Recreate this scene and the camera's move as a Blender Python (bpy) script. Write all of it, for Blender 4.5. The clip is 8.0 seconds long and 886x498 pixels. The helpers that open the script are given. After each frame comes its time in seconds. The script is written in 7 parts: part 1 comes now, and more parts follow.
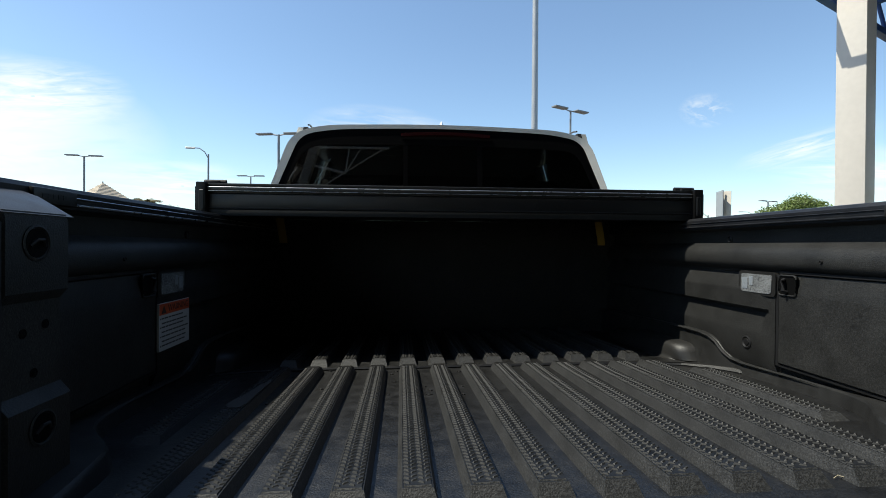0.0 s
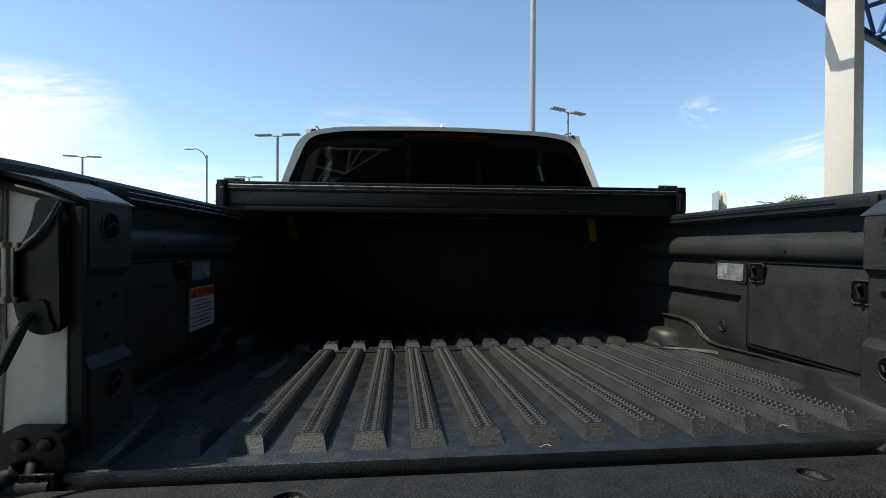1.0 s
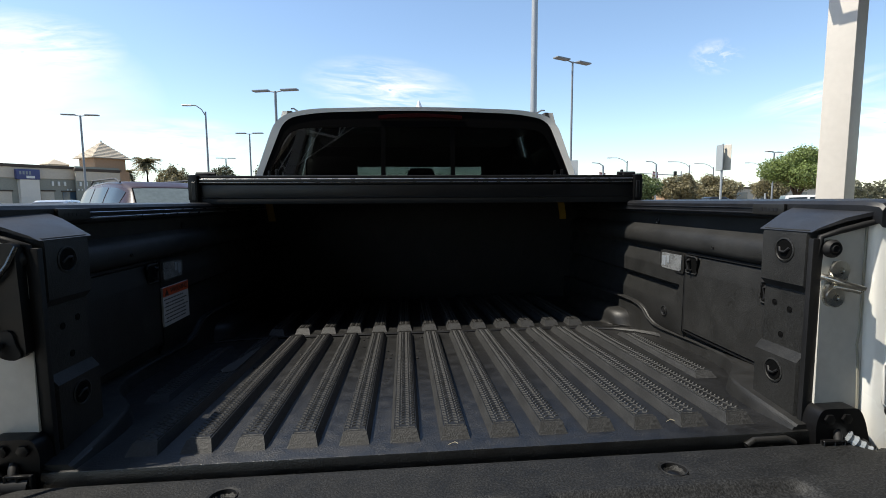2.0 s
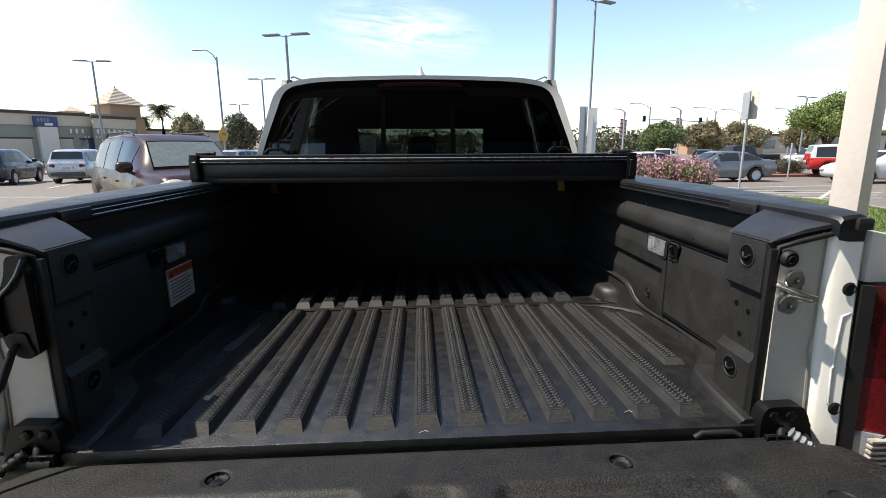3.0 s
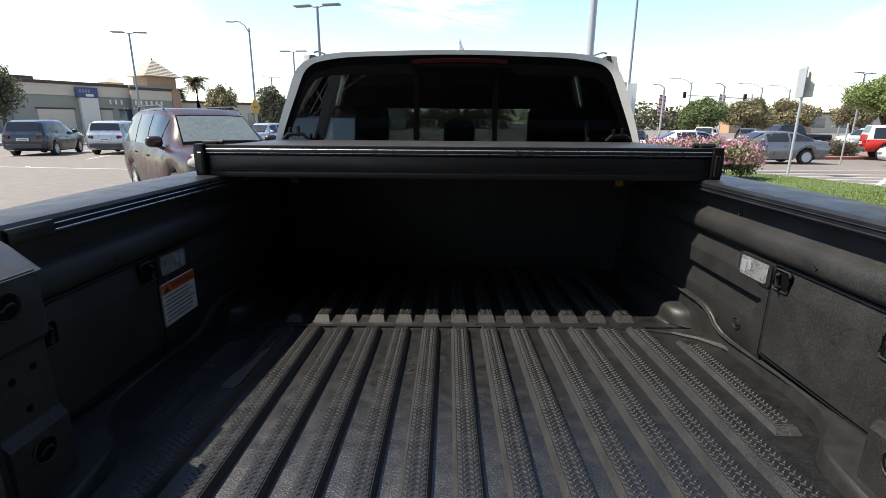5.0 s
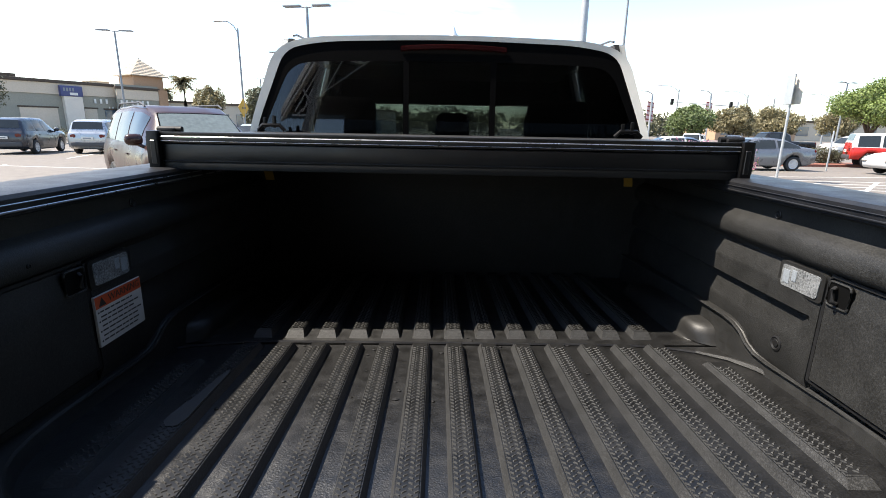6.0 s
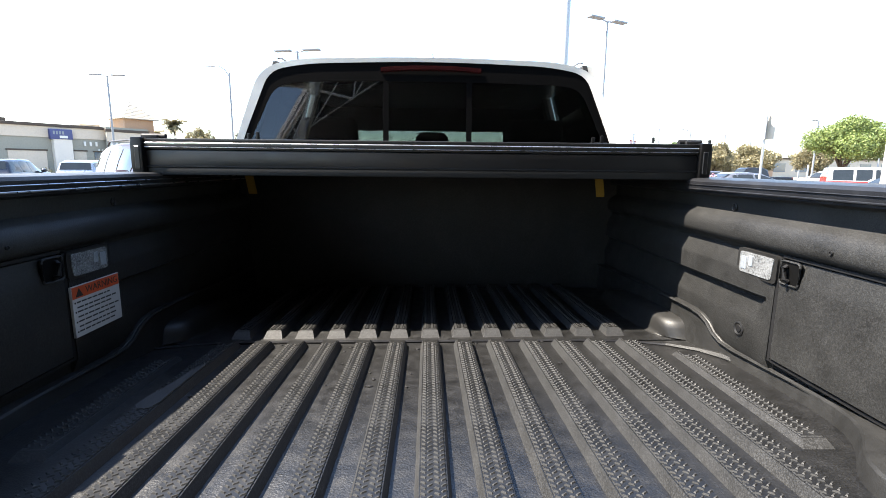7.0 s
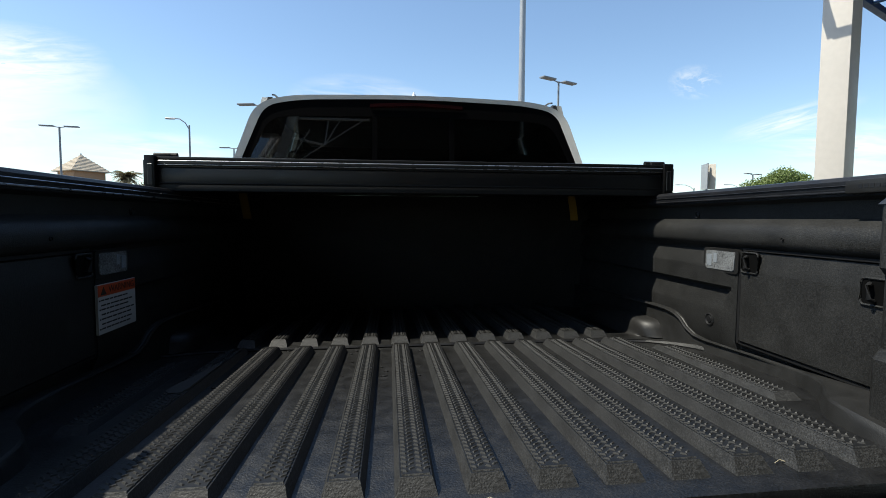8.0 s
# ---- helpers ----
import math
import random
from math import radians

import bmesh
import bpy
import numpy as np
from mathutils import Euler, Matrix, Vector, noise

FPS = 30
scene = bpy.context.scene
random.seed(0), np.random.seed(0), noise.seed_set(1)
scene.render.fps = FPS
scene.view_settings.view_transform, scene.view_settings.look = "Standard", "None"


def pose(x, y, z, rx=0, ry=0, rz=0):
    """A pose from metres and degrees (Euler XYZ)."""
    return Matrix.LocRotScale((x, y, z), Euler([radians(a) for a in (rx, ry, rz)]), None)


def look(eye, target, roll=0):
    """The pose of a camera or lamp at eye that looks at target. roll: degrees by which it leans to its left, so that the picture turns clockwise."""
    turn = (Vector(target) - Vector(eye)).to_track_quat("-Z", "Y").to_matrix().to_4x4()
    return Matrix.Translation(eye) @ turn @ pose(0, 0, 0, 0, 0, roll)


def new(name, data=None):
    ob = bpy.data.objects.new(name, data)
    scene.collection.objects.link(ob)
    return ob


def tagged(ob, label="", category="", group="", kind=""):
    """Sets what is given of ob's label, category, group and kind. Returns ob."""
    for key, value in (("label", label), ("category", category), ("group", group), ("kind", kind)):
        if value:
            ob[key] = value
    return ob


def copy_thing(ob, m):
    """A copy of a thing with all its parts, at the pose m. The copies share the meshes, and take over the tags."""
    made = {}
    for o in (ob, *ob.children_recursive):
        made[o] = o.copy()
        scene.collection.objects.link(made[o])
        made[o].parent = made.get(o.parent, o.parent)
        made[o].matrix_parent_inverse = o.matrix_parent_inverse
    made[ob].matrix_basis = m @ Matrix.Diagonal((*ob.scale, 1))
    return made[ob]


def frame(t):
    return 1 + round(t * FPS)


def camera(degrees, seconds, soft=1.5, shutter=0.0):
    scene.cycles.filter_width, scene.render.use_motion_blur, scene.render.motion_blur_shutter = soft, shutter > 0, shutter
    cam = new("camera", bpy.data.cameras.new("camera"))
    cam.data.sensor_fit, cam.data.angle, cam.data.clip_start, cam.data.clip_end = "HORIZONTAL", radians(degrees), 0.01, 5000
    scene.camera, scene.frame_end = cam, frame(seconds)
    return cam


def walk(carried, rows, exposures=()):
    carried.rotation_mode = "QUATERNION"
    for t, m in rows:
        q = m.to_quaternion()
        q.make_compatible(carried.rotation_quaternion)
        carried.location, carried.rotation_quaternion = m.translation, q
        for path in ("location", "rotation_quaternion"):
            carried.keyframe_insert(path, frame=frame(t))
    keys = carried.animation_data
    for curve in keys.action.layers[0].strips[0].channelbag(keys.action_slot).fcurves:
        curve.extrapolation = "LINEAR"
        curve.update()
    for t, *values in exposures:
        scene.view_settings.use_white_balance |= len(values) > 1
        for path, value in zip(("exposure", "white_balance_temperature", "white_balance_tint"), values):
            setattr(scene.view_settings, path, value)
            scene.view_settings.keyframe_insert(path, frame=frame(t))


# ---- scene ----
cam = camera(85.1, 8.0, 0.9)
PATH = [
    (0, (-0.180, -0.559, 1.197), (-0.027, 1.435, 1.183), 0.4),
    (0.5, (-0.212, -0.591, 1.183), (-0.054, 1.403, 1.169), 0.4),
    (1, (-0.202, -0.680, 1.170), (-0.041, 1.314, 1.161), 0.4),
    (1.5, (-0.163, -0.751, 1.234), (0.000, 1.241, 1.168), 0.1),
    (1.6, (-0.139, -0.759, 1.245), (0.019, 1.232, 1.157), 0.0),
    (2.8, (0.008, -0.786, 1.388), (0.103, 1.173, 0.996), -0.5),
    (3, (0.016, -0.811, 1.405), (0.088, 1.146, 0.996), -0.3),
    (3.5, (0.013, -0.862, 1.435), (0.041, 1.088, 0.989), 0.1),
    (4, (0.012, -0.824, 1.445), (0.005, 1.121, 0.975), 0.1),
    (4.5, (-0.006, -0.683, 1.448), (-0.046, 1.252, 0.946), 0.2),
    (4.6, (-0.008, -0.651, 1.454), (-0.052, 1.282, 0.948), 0.3),
    (5.8, (-0.035, -0.366, 1.424), (-0.046, 1.572, 0.930), 1.0),
    (6, (-0.031, -0.347, 1.409), (-0.027, 1.592, 0.919), 1.1),
    (6.5, (-0.008, -0.385, 1.366), (0.020, 1.557, 0.890), 0.8),
    (7, (0.009, -0.408, 1.314), (0.054, 1.563, 0.978), 0.6),
    (7.5, (0.009, -0.427, 1.307), (0.138, 1.559, 1.110), 0.5),
    (8, (-0.101, -0.523, 1.207), (0.101, 1.463, 1.082), 0.3),
]
EXPOSURES = [(0, 1.04, 6700, 4), (1.5, 1.08, 6750, 6), (3.0, 1.46, 7050, 11), (4.5, 1.50, 7050, 11), (5.9, 2.04, 7000, 11), (6.5, 2.30, 7000, 11), (7.0, 2.95, 7000, 11), (7.5, 1.79, 6850, 11), (8, 1.07, 6700, 5)]
walk(cam, [(t, look(eye, target, roll)) for t, eye, target, roll in PATH], EXPOSURES)

# ---- sky and sun ----
SUN_EL, SUN_AZ = 58.5, 1.0        # height, and degrees behind the truck's left side (minus: before it)
to_sun = Vector((-math.cos(radians(SUN_EL)) * math.cos(radians(SUN_AZ)),
                 -math.cos(radians(SUN_EL)) * math.sin(radians(SUN_AZ)), math.sin(radians(SUN_EL))))
world = bpy.data.worlds.new("sky")
scene.world = world
world.use_nodes = True
wn = world.node_tree.nodes
sky = wn.new("ShaderNodeTexSky")
sky.sky_type = "NISHITA"
sky.sun_disc = False
sky.sun_elevation = radians(SUN_EL)
sky.sun_rotation = math.atan2(to_sun.x, to_sun.y)
sky.dust_density, sky.air_density, sky.ozone_density = 0.3, 1.0, 3.0
wn["Background"].inputs["Strength"].default_value = 0.098
world.node_tree.links.new(sky.outputs[0], wn["Background"].inputs["Color"])
sun = new("sun", bpy.data.lights.new("sun", "SUN"))
sun.data.energy, sun.data.angle, sun.data.color = 3.4, radians(0.6), (1.0, 0.95, 0.87)
sun.matrix_world = look((0, 0, 0), -to_sun)


# ---- materials ----
def surf(name, col, rough=0.5, metal=0.0, vary=0.15, scale=6.0, bump=0.0, bscale=300.0, dist=0.001,
         dust=0.0, dust_col=(0.30, 0.29, 0.27), dust_scale=5.0, spec=0.5, coat=0.0, rvary=0.08, speck=0.0, sscale=380.0):
    m = bpy.data.materials.new(name)
    m.use_nodes = True
    n, l = m.node_tree.nodes, m.node_tree.links
    b = n["Principled BSDF"]
    tc = n.new("ShaderNodeTexCoord")
    big, small = n.new("ShaderNodeTexNoise"), n.new("ShaderNodeTexNoise")
    big.inputs["Scale"].default_value, small.inputs["Scale"].default_value = scale, scale * 11
    big.inputs["Detail"].default_value, small.inputs["Detail"].default_value = 4, 3
    add = n.new("ShaderNodeMath"); add.operation = "MULTIPLY_ADD"; add.inputs[1].default_value = 0.5
    ramp = n.new("ShaderNodeMapRange")
    ramp.inputs[1].default_value, ramp.inputs[2].default_value = 0.45, 1.05
    ramp.inputs[3].default_value, ramp.inputs[4].default_value = 1 - vary, 1 + vary
    mul = n.new("ShaderNodeVectorMath"); mul.operation = "SCALE"
    mul.inputs[0].default_value = col
    for t in (big, small):
        l.new(tc.outputs["Object"], t.inputs["Vector"])
    l.new(big.outputs[0], add.inputs[0]); l.new(small.outputs[0], add.inputs[2])
    l.new(add.outputs[0], ramp.inputs[0]); l.new(ramp.outputs[0], mul.inputs["Scale"])
    colour = mul.outputs[0]
    if dust:
        dn = n.new("ShaderNodeTexNoise"); dn.inputs["Scale"].default_value = dust_scale; dn.inputs["Detail"].default_value = 7
        dn.inputs["Roughness"].default_value = 0.65
        dr = n.new("ShaderNodeMapRange"); dr.inputs[1].default_value, dr.inputs[2].default_value = 0.48, 0.75
        dr.inputs[3].default_value, dr.inputs[4].default_value = 0.0, dust
        mx = n.new("ShaderNodeMix"); mx.data_type = "RGBA"
        mx.inputs[7].default_value = (*dust_col, 1)
        l.new(tc.outputs["Object"], dn.inputs["Vector"]); l.new(dn.outputs[0], dr.inputs[0]); l.new(dr.outputs[0], mx.inputs[0])
        l.new(colour, mx.inputs[6])
        colour = mx.outputs[2]
    if speck:                                        # fine light grains
        sn, sr, sm = n.new("ShaderNodeTexNoise"), n.new("ShaderNodeMapRange"), n.new("ShaderNodeVectorMath")
        sn.inputs["Scale"].default_value, sn.inputs["Detail"].default_value = sscale, 1
        sr.inputs[1].default_value, sr.inputs[2].default_value = 0.42, 0.66
        sr.inputs[3].default_value, sr.inputs[4].default_value = 1 - 0.45 * speck, 1 + 1.6 * speck
        sm.operation = "SCALE"
        l.new(tc.outputs["Object"], sn.inputs["Vector"]); l.new(sn.outputs[0], sr.inputs[0])
        l.new(colour, sm.inputs[0]); l.new(sr.outputs[0], sm.inputs["Scale"])
        colour = sm.outputs[0]
    l.new(colour, b.inputs["Base Color"])
    rr = n.new("ShaderNodeMapRange")
    rr.inputs[1].default_value, rr.inputs[2].default_value = 0.3, 0.7
    rr.inputs[3].default_value, rr.inputs[4].default_value = max(0.02, rough - rvary), min(1, rough + rvary)
    l.new(big.outputs[0], rr.inputs[0]); l.new(rr.outputs[0], b.inputs["Roughness"])
    b.inputs["Metallic"].default_value = metal
    b.inputs["Specular IOR Level"].default_value = spec
    if coat:
        b.inputs["Coat Weight"].default_value, b.inputs["Coat Roughness"].default_value = coat, 0.04
    if bump:
        bn = n.new("ShaderNodeTexNoise"); bn.inputs["Scale"].default_value = bscale; bn.inputs["Detail"].default_value = 3
        bp = n.new("ShaderNodeBump"); bp.inputs["Strength"].default_value = bump; bp.inputs["Distance"].default_value = dist
        l.new(tc.outputs["Object"], bn.inputs["Vector"]); l.new(bn.outputs[0], bp.inputs["Height"]); l.new(bp.outputs[0], b.inputs["Normal"])
    return m


def pane_mat(name, tint, gloss=1.0, ior=1.5, rough=0.01):
    """Tinted glass: what lies behind shows darkened, and the surface mirrors by its angle."""
    m = bpy.data.materials.new(name)
    m.use_nodes = True
    n, l = m.node_tree.nodes, m.node_tree.links
    n.remove(n["Principled BSDF"])
    tr, gl, mix, fr = (n.new(k) for k in ("ShaderNodeBsdfTransparent", "ShaderNodeBsdfGlossy", "ShaderNodeMixShader", "ShaderNodeFresnel"))
    tr.inputs[0].default_value = (*tint, 1)
    gl.inputs["Roughness"].default_value = rough
    gl.inputs["Color"].default_value = (gloss, gloss, gloss, 1)
    fr.inputs[0].default_value = ior
    l.new(fr.outputs[0], mix.inputs[0]); l.new(tr.outputs[0], mix.inputs[1]); l.new(gl.outputs[0], mix.inputs[2])
    l.new(mix.outputs[0], n["Material Output"].inputs[0])
    return m


def leaf_mat(name, col, vary=0.35, trans=0.35):
    m = bpy.data.materials.new(name)
    m.use_nodes = True
    n, l = m.node_tree.nodes, m.node_tree.links
    b = n["Principled BSDF"]
    geo, ramp, mul, tl, mix = (n.new(k) for k in ("ShaderNodeNewGeometry", "ShaderNodeMapRange", "ShaderNodeVectorMath", "ShaderNodeBsdfTranslucent", "ShaderNodeMixShader"))
    mul.operation = "SCALE"; mul.inputs[0].default_value = col
    ramp.inputs[3].default_value, ramp.inputs[4].default_value = 1 - vary, 1 + vary
    l.new(geo.outputs["Random Per Island"], ramp.inputs[0]); l.new(ramp.outputs[0], mul.inputs["Scale"])
    l.new(mul.outputs[0], b.inputs["Base Color"]); l.new(mul.outputs[0], tl.inputs[0])
    b.inputs["Roughness"].default_value = 0.55
    mix.inputs[0].default_value = trans
    l.new(b.outputs[0], mix.inputs[1]); l.new(tl.outputs[0], mix.inputs[2]); l.new(mix.outputs[0], n["Material Output"].inputs[0])
    return m


def cloud_mat(name, scale, stretch, low, high, seed):
    m = bpy.data.materials.new(name)
    m.use_nodes = True
    n, l = m.node_tree.nodes, m.node_tree.links
    n.remove(n["Principled BSDF"])
    tc, mp, ns, mr, gr, gm, tr, em, mix = (n.new(k) for k in (
        "ShaderNodeTexCoord", "ShaderNodeMapping", "ShaderNodeTexNoise", "ShaderNodeMapRange", "ShaderNodeTexGradient", "ShaderNodeMath",
        "ShaderNodeBsdfTransparent", "ShaderNodeEmission", "ShaderNodeMixShader"))
    mp.inputs["Location"].default_value = (seed, seed * 0.7, seed * 1.3)
    mp.inputs["Scale"].default_value = (scale, scale * stretch, 1)
    ns.inputs["Scale"].default_value, ns.inputs["Detail"].default_value, ns.inputs["Roughness"].default_value = 1.0, 8, 0.62
    ns.inputs["Distortion"].default_value = 0.6
    gr.gradient_type = "SPHERICAL"
    mr.inputs[1].default_value, mr.inputs[2].default_value = low, high
    gm.operation = "MULTIPLY"; gm.use_clamp = True
    em.inputs[0].default_value, em.inputs[1].default_value = (1.0, 0.985, 0.96, 1), 0.58
    l.new(tc.outputs["Object"], mp.inputs[0]); l.new(mp.outputs[0], ns.inputs["Vector"]); l.new(ns.outputs[0], mr.inputs[0])
    l.new(tc.outputs["Object"], gr.inputs[0]); l.new(mr.outputs[0], gm.inputs[0]); l.new(gr.outputs[0], gm.inputs[1])
    l.new(gm.outputs[0], mix.inputs[0]); l.new(tr.outputs[0], mix.inputs[1]); l.new(em.outputs[0], mix.inputs[2])
    l.new(mix.outputs[0], n["Material Output"].inputs[0])
    return m


LINER = surf("bed_liner_plastic", (0.0150, 0.0150, 0.0146), 0.52, vary=0.35, scale=16, bump=0.6, bscale=420, dist=0.0012, dust=0.22, dust_col=(0.0465, 0.0465, 0.0452), dust_scale=7, spec=0.22, speck=0.30)
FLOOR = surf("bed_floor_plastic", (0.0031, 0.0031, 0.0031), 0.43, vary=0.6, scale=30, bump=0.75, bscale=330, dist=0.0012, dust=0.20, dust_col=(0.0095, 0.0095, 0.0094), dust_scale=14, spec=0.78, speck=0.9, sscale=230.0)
FLANK = surf("pale_rib_flank", (0.0205, 0.0208, 0.0210), 0.56, vary=0.35, scale=30, bump=0.6, bscale=400, dist=0.0012, dust=0.4, dust_col=(0.0345, 0.0350, 0.0352), dust_scale=18, spec=0.35, speck=0.45)
LEDGE = surf("smooth_ledge_plastic", (0.0125, 0.0125, 0.0121), 0.5, vary=0.25, scale=30, bump=0.5, bscale=600, dust=0.25, dust_col=(0.030, 0.030, 0.029), dust_scale=16, spec=0.35)
TREAD = surf("dark_tread_plastic", (0.0042, 0.0042, 0.0042), 0.42, vary=0.6, scale=30, dust=0.25, dust_col=(0.0095, 0.0095, 0.0093), dust_scale=14, spec=0.65)
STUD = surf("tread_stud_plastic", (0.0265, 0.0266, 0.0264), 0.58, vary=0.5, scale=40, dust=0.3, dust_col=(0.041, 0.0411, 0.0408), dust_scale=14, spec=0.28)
DRYMUD = surf("dried_mud", (0.045, 0.044, 0.042), 0.8, vary=0.4, scale=60, bump=0.4, bscale=300, spec=0.2)
TAILLINER = surf("tailgate_liner_plastic", (0.0074, 0.0076, 0.0077), 0.60, vary=0.4, scale=30, bump=0.75, bscale=380, dist=0.0012, dust=0.25, dust_col=(0.0190, 0.0194, 0.0194), dust_scale=9, spec=0.28, speck=0.8, sscale=300.0)
# front ribs: gloss taken out to imitate the deep shade under the folded cover
SHADERIB = surf("shade_dulled_tread", (0.0045, 0.0045, 0.0044), 0.85, vary=0.5, scale=40, spec=0.05)
SHADESTUD = surf("shade_dulled_stud", (0.0300, 0.0298, 0.0290), 0.85, vary=0.5, scale=40, spec=0.05)
# near-black stands in for the shade inside holes that are not cut
HOLESHADE = surf("hole_shade_black", (0.0018, 0.0018, 0.0018), 0.8, vary=0.1, scale=20, spec=0.08)
SMOOTH = surf("smooth_black_plastic", (0.011, 0.0107, 0.0102), 0.48, vary=0.15, scale=12, bump=0.15, bscale=700, dust=0.08, dust_col=(0.04, 0.04, 0.038), dust_scale=20, spec=0.4)
RAILCAP = surf("rail_cap_plastic", (0.0095, 0.010, 0.012), 0.44, vary=0.2, scale=14, bump=0.35, bscale=600, dust=0.15, dust_col=(0.045, 0.045, 0.045), dust_scale=24, spec=0.34)
CAPTOP = surf("dusty_cap_plastic", (0.014, 0.015, 0.018), 0.46, vary=0.2, scale=14, bump=0.35, bscale=600, dust=0.2, dust_col=(0.06, 0.06, 0.06), dust_scale=24, spec=0.45)
RUBBER = surf("black_rubber", (0.007, 0.007, 0.0075), 0.6, vary=0.2, scale=20, bump=0.2, spec=0.3)
BLACKMETAL = surf("black_painted_metal", (0.0045, 0.0045, 0.0048), 0.38, vary=0.2, scale=25, bump=0.1, spec=0.25)
ALU = surf("black_anodised_aluminium", (0.007, 0.007, 0.008), 0.36, vary=0.2, scale=15, bump=0.1, bscale=900, spec=0.35)
EDGE = surf("bare_aluminium_edge", (0.55, 0.55, 0.56), 0.3, metal=0.9, vary=0.1, scale=30)
COVERTOP = surf("cover_vinyl_top", (0.012, 0.012, 0.013), 0.5, vary=0.2, scale=10, bump=0.4, bscale=800, dust=0.2, dust_col=(0.05, 0.05, 0.05))
WHITE = surf("white_car_paint", (0.74, 0.73, 0.69), 0.22, vary=0.03, scale=3, coat=0.6, spec=0.5)
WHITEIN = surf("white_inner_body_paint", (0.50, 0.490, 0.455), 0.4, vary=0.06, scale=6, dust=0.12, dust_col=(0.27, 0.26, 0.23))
STEEL = surf("zinc_plated_steel", (0.50, 0.48, 0.43), 0.3, metal=1.0, vary=0.15, scale=40)
CHROME = surf("dark_chrome", (0.14, 0.14, 0.135), 0.22, metal=1.0, vary=0.3, scale=60)
STRAW = surf("dry_straw", (0.30, 0.26, 0.18), 0.8, vary=0.2, scale=60)
STRAPMAT = surf("yellow_webbing", (0.26, 0.16, 0.02), 0.8, vary=0.2, scale=60, bump=0.5, bscale=900)
LABELW = surf("label_white_paper", (0.42, 0.42, 0.41), 0.45, vary=0.05, scale=20)
LABELR = surf("label_red_orange", (0.42, 0.065, 0.02), 0.45, vary=0.05, scale=20)
INK = surf("label_ink", (0.02, 0.02, 0.02), 0.5, vary=0.05)
LENS = surf("clear_lens_plastic", (0.50, 0.51, 0.52), 0.12, vary=0.4, scale=38, spec=0.8)
HEADLENS = surf("headlight_lens", (0.34, 0.31, 0.27), 0.10, vary=0.35, scale=5, spec=0.8)
LAMPLENS = surf("bed_lamp_lens", (0.14, 0.145, 0.148), 0.10, vary=0.8, scale=26, bump=0.3, bscale=70, dist=0.002, spec=0.9)
REDLENS = surf("red_lamp_lens", (0.110, 0.004, 0.003), 0.08, vary=0.4, scale=12, coat=0.5)
BRAKELENS = surf("unlit_brake_lens", (0.030, 0.006, 0.006), 0.10, vary=0.3, scale=20, spec=0.4)
REDDARK = surf("dark_red_lamp_lens", (0.055, 0.003, 0.003), 0.08, vary=0.4, scale=12, coat=0.5)
REARGLASS = pane_mat("dark_tinted_rear_glass", (0.30, 0.325, 0.32), 0.9, 1.5)
SCREEN = pane_mat("windscreen_glass", (0.72, 0.78, 0.76), 0.9, 1.5)
FRIT = surf("black_glass_border", (0.0026, 0.0026, 0.0028), 0.55, vary=0.1, spec=0.02, rvary=0.01)
SEATMAT = surf("dark_seat_cloth", (0.03, 0.03, 0.032), 0.8, vary=0.2, scale=20, bump=0.3)
CABIN = surf("dark_cabin_trim", (0.025, 0.025, 0.026), 0.7, vary=0.15, scale=10)
CLEARCOVER = surf("cloudy_clear_plastic", (0.20, 0.22, 0.24), 0.12, vary=0.3, scale=50, spec=0.8)

ASPHALT = surf("asphalt", (0.128, 0.112, 0.096), 0.85, vary=0.22, scale=0.35, bump=0.6, bscale=60, dist=0.004, dust=0.35, dust_col=(0.175, 0.152, 0.130), dust_scale=0.2)
AGGREGATE = surf("worn_concrete", (0.30, 0.275, 0.24), 0.85, vary=0.25, scale=5, bump=0.7, bscale=90, dist=0.004)
KERBMAT = surf("kerb_concrete", (0.235, 0.224, 0.207), 0.85, vary=0.15, scale=3, bump=0.4, bscale=60)
LINEPAINT = surf("road_paint", (0.381, 0.375, 0.347), 0.75, vary=0.15, scale=4, dust=0.4, dust_col=(0.2, 0.19, 0.18))
REDPAVE = surf("red_paving", (0.213, 0.078, 0.050), 0.8, vary=0.2, scale=3)
SOIL = surf("lawn_soil", (0.075, 0.110, 0.025), 0.9, vary=0.3, scale=6, bump=0.6, bscale=40, dist=0.01)
GRASS = leaf_mat("grass_blades", (0.105, 0.150, 0.030), 0.4, 0.3)
LEAFA = leaf_mat("leaf_fresh_green", (0.165, 0.215, 0.062), 0.45)
LEAFB = leaf_mat("leaf_dark_green", (0.104, 0.138, 0.048), 0.45)
LEAFC = leaf_mat("leaf_olive_brown", (0.185, 0.158, 0.082), 0.45)
LEAFD = leaf_mat("leaf_dusky", (0.082, 0.082, 0.045), 0.4)
PINK = leaf_mat("pink_petals", (0.54, 0.25, 0.32), 0.45, 0.3)
BARK = surf("bark", (0.073, 0.053, 0.036), 0.9, vary=0.3, scale=9, bump=0.8, bscale=40, dist=0.01)
POLE = surf("galvanised_pole", (0.36, 0.37, 0.38), 0.5, metal=0.3, vary=0.15, scale=3)
POLEDARK = surf("grey_painted_pole", (0.20, 0.21, 0.22), 0.5, vary=0.15, scale=3)
COLUMN = surf("cream_column_paint", (0.53, 0.49, 0.44), 0.5, vary=0.05, scale=1.5, bump=0.1, bscale=60)
DECK = surf("dark_canopy_lining", (0.035, 0.040, 0.050), 0.6, vary=0.15, scale=1.0)
BLUE = surf("blue_steel_paint", (0.011, 0.056, 0.202), 0.4, vary=0.15, scale=4)
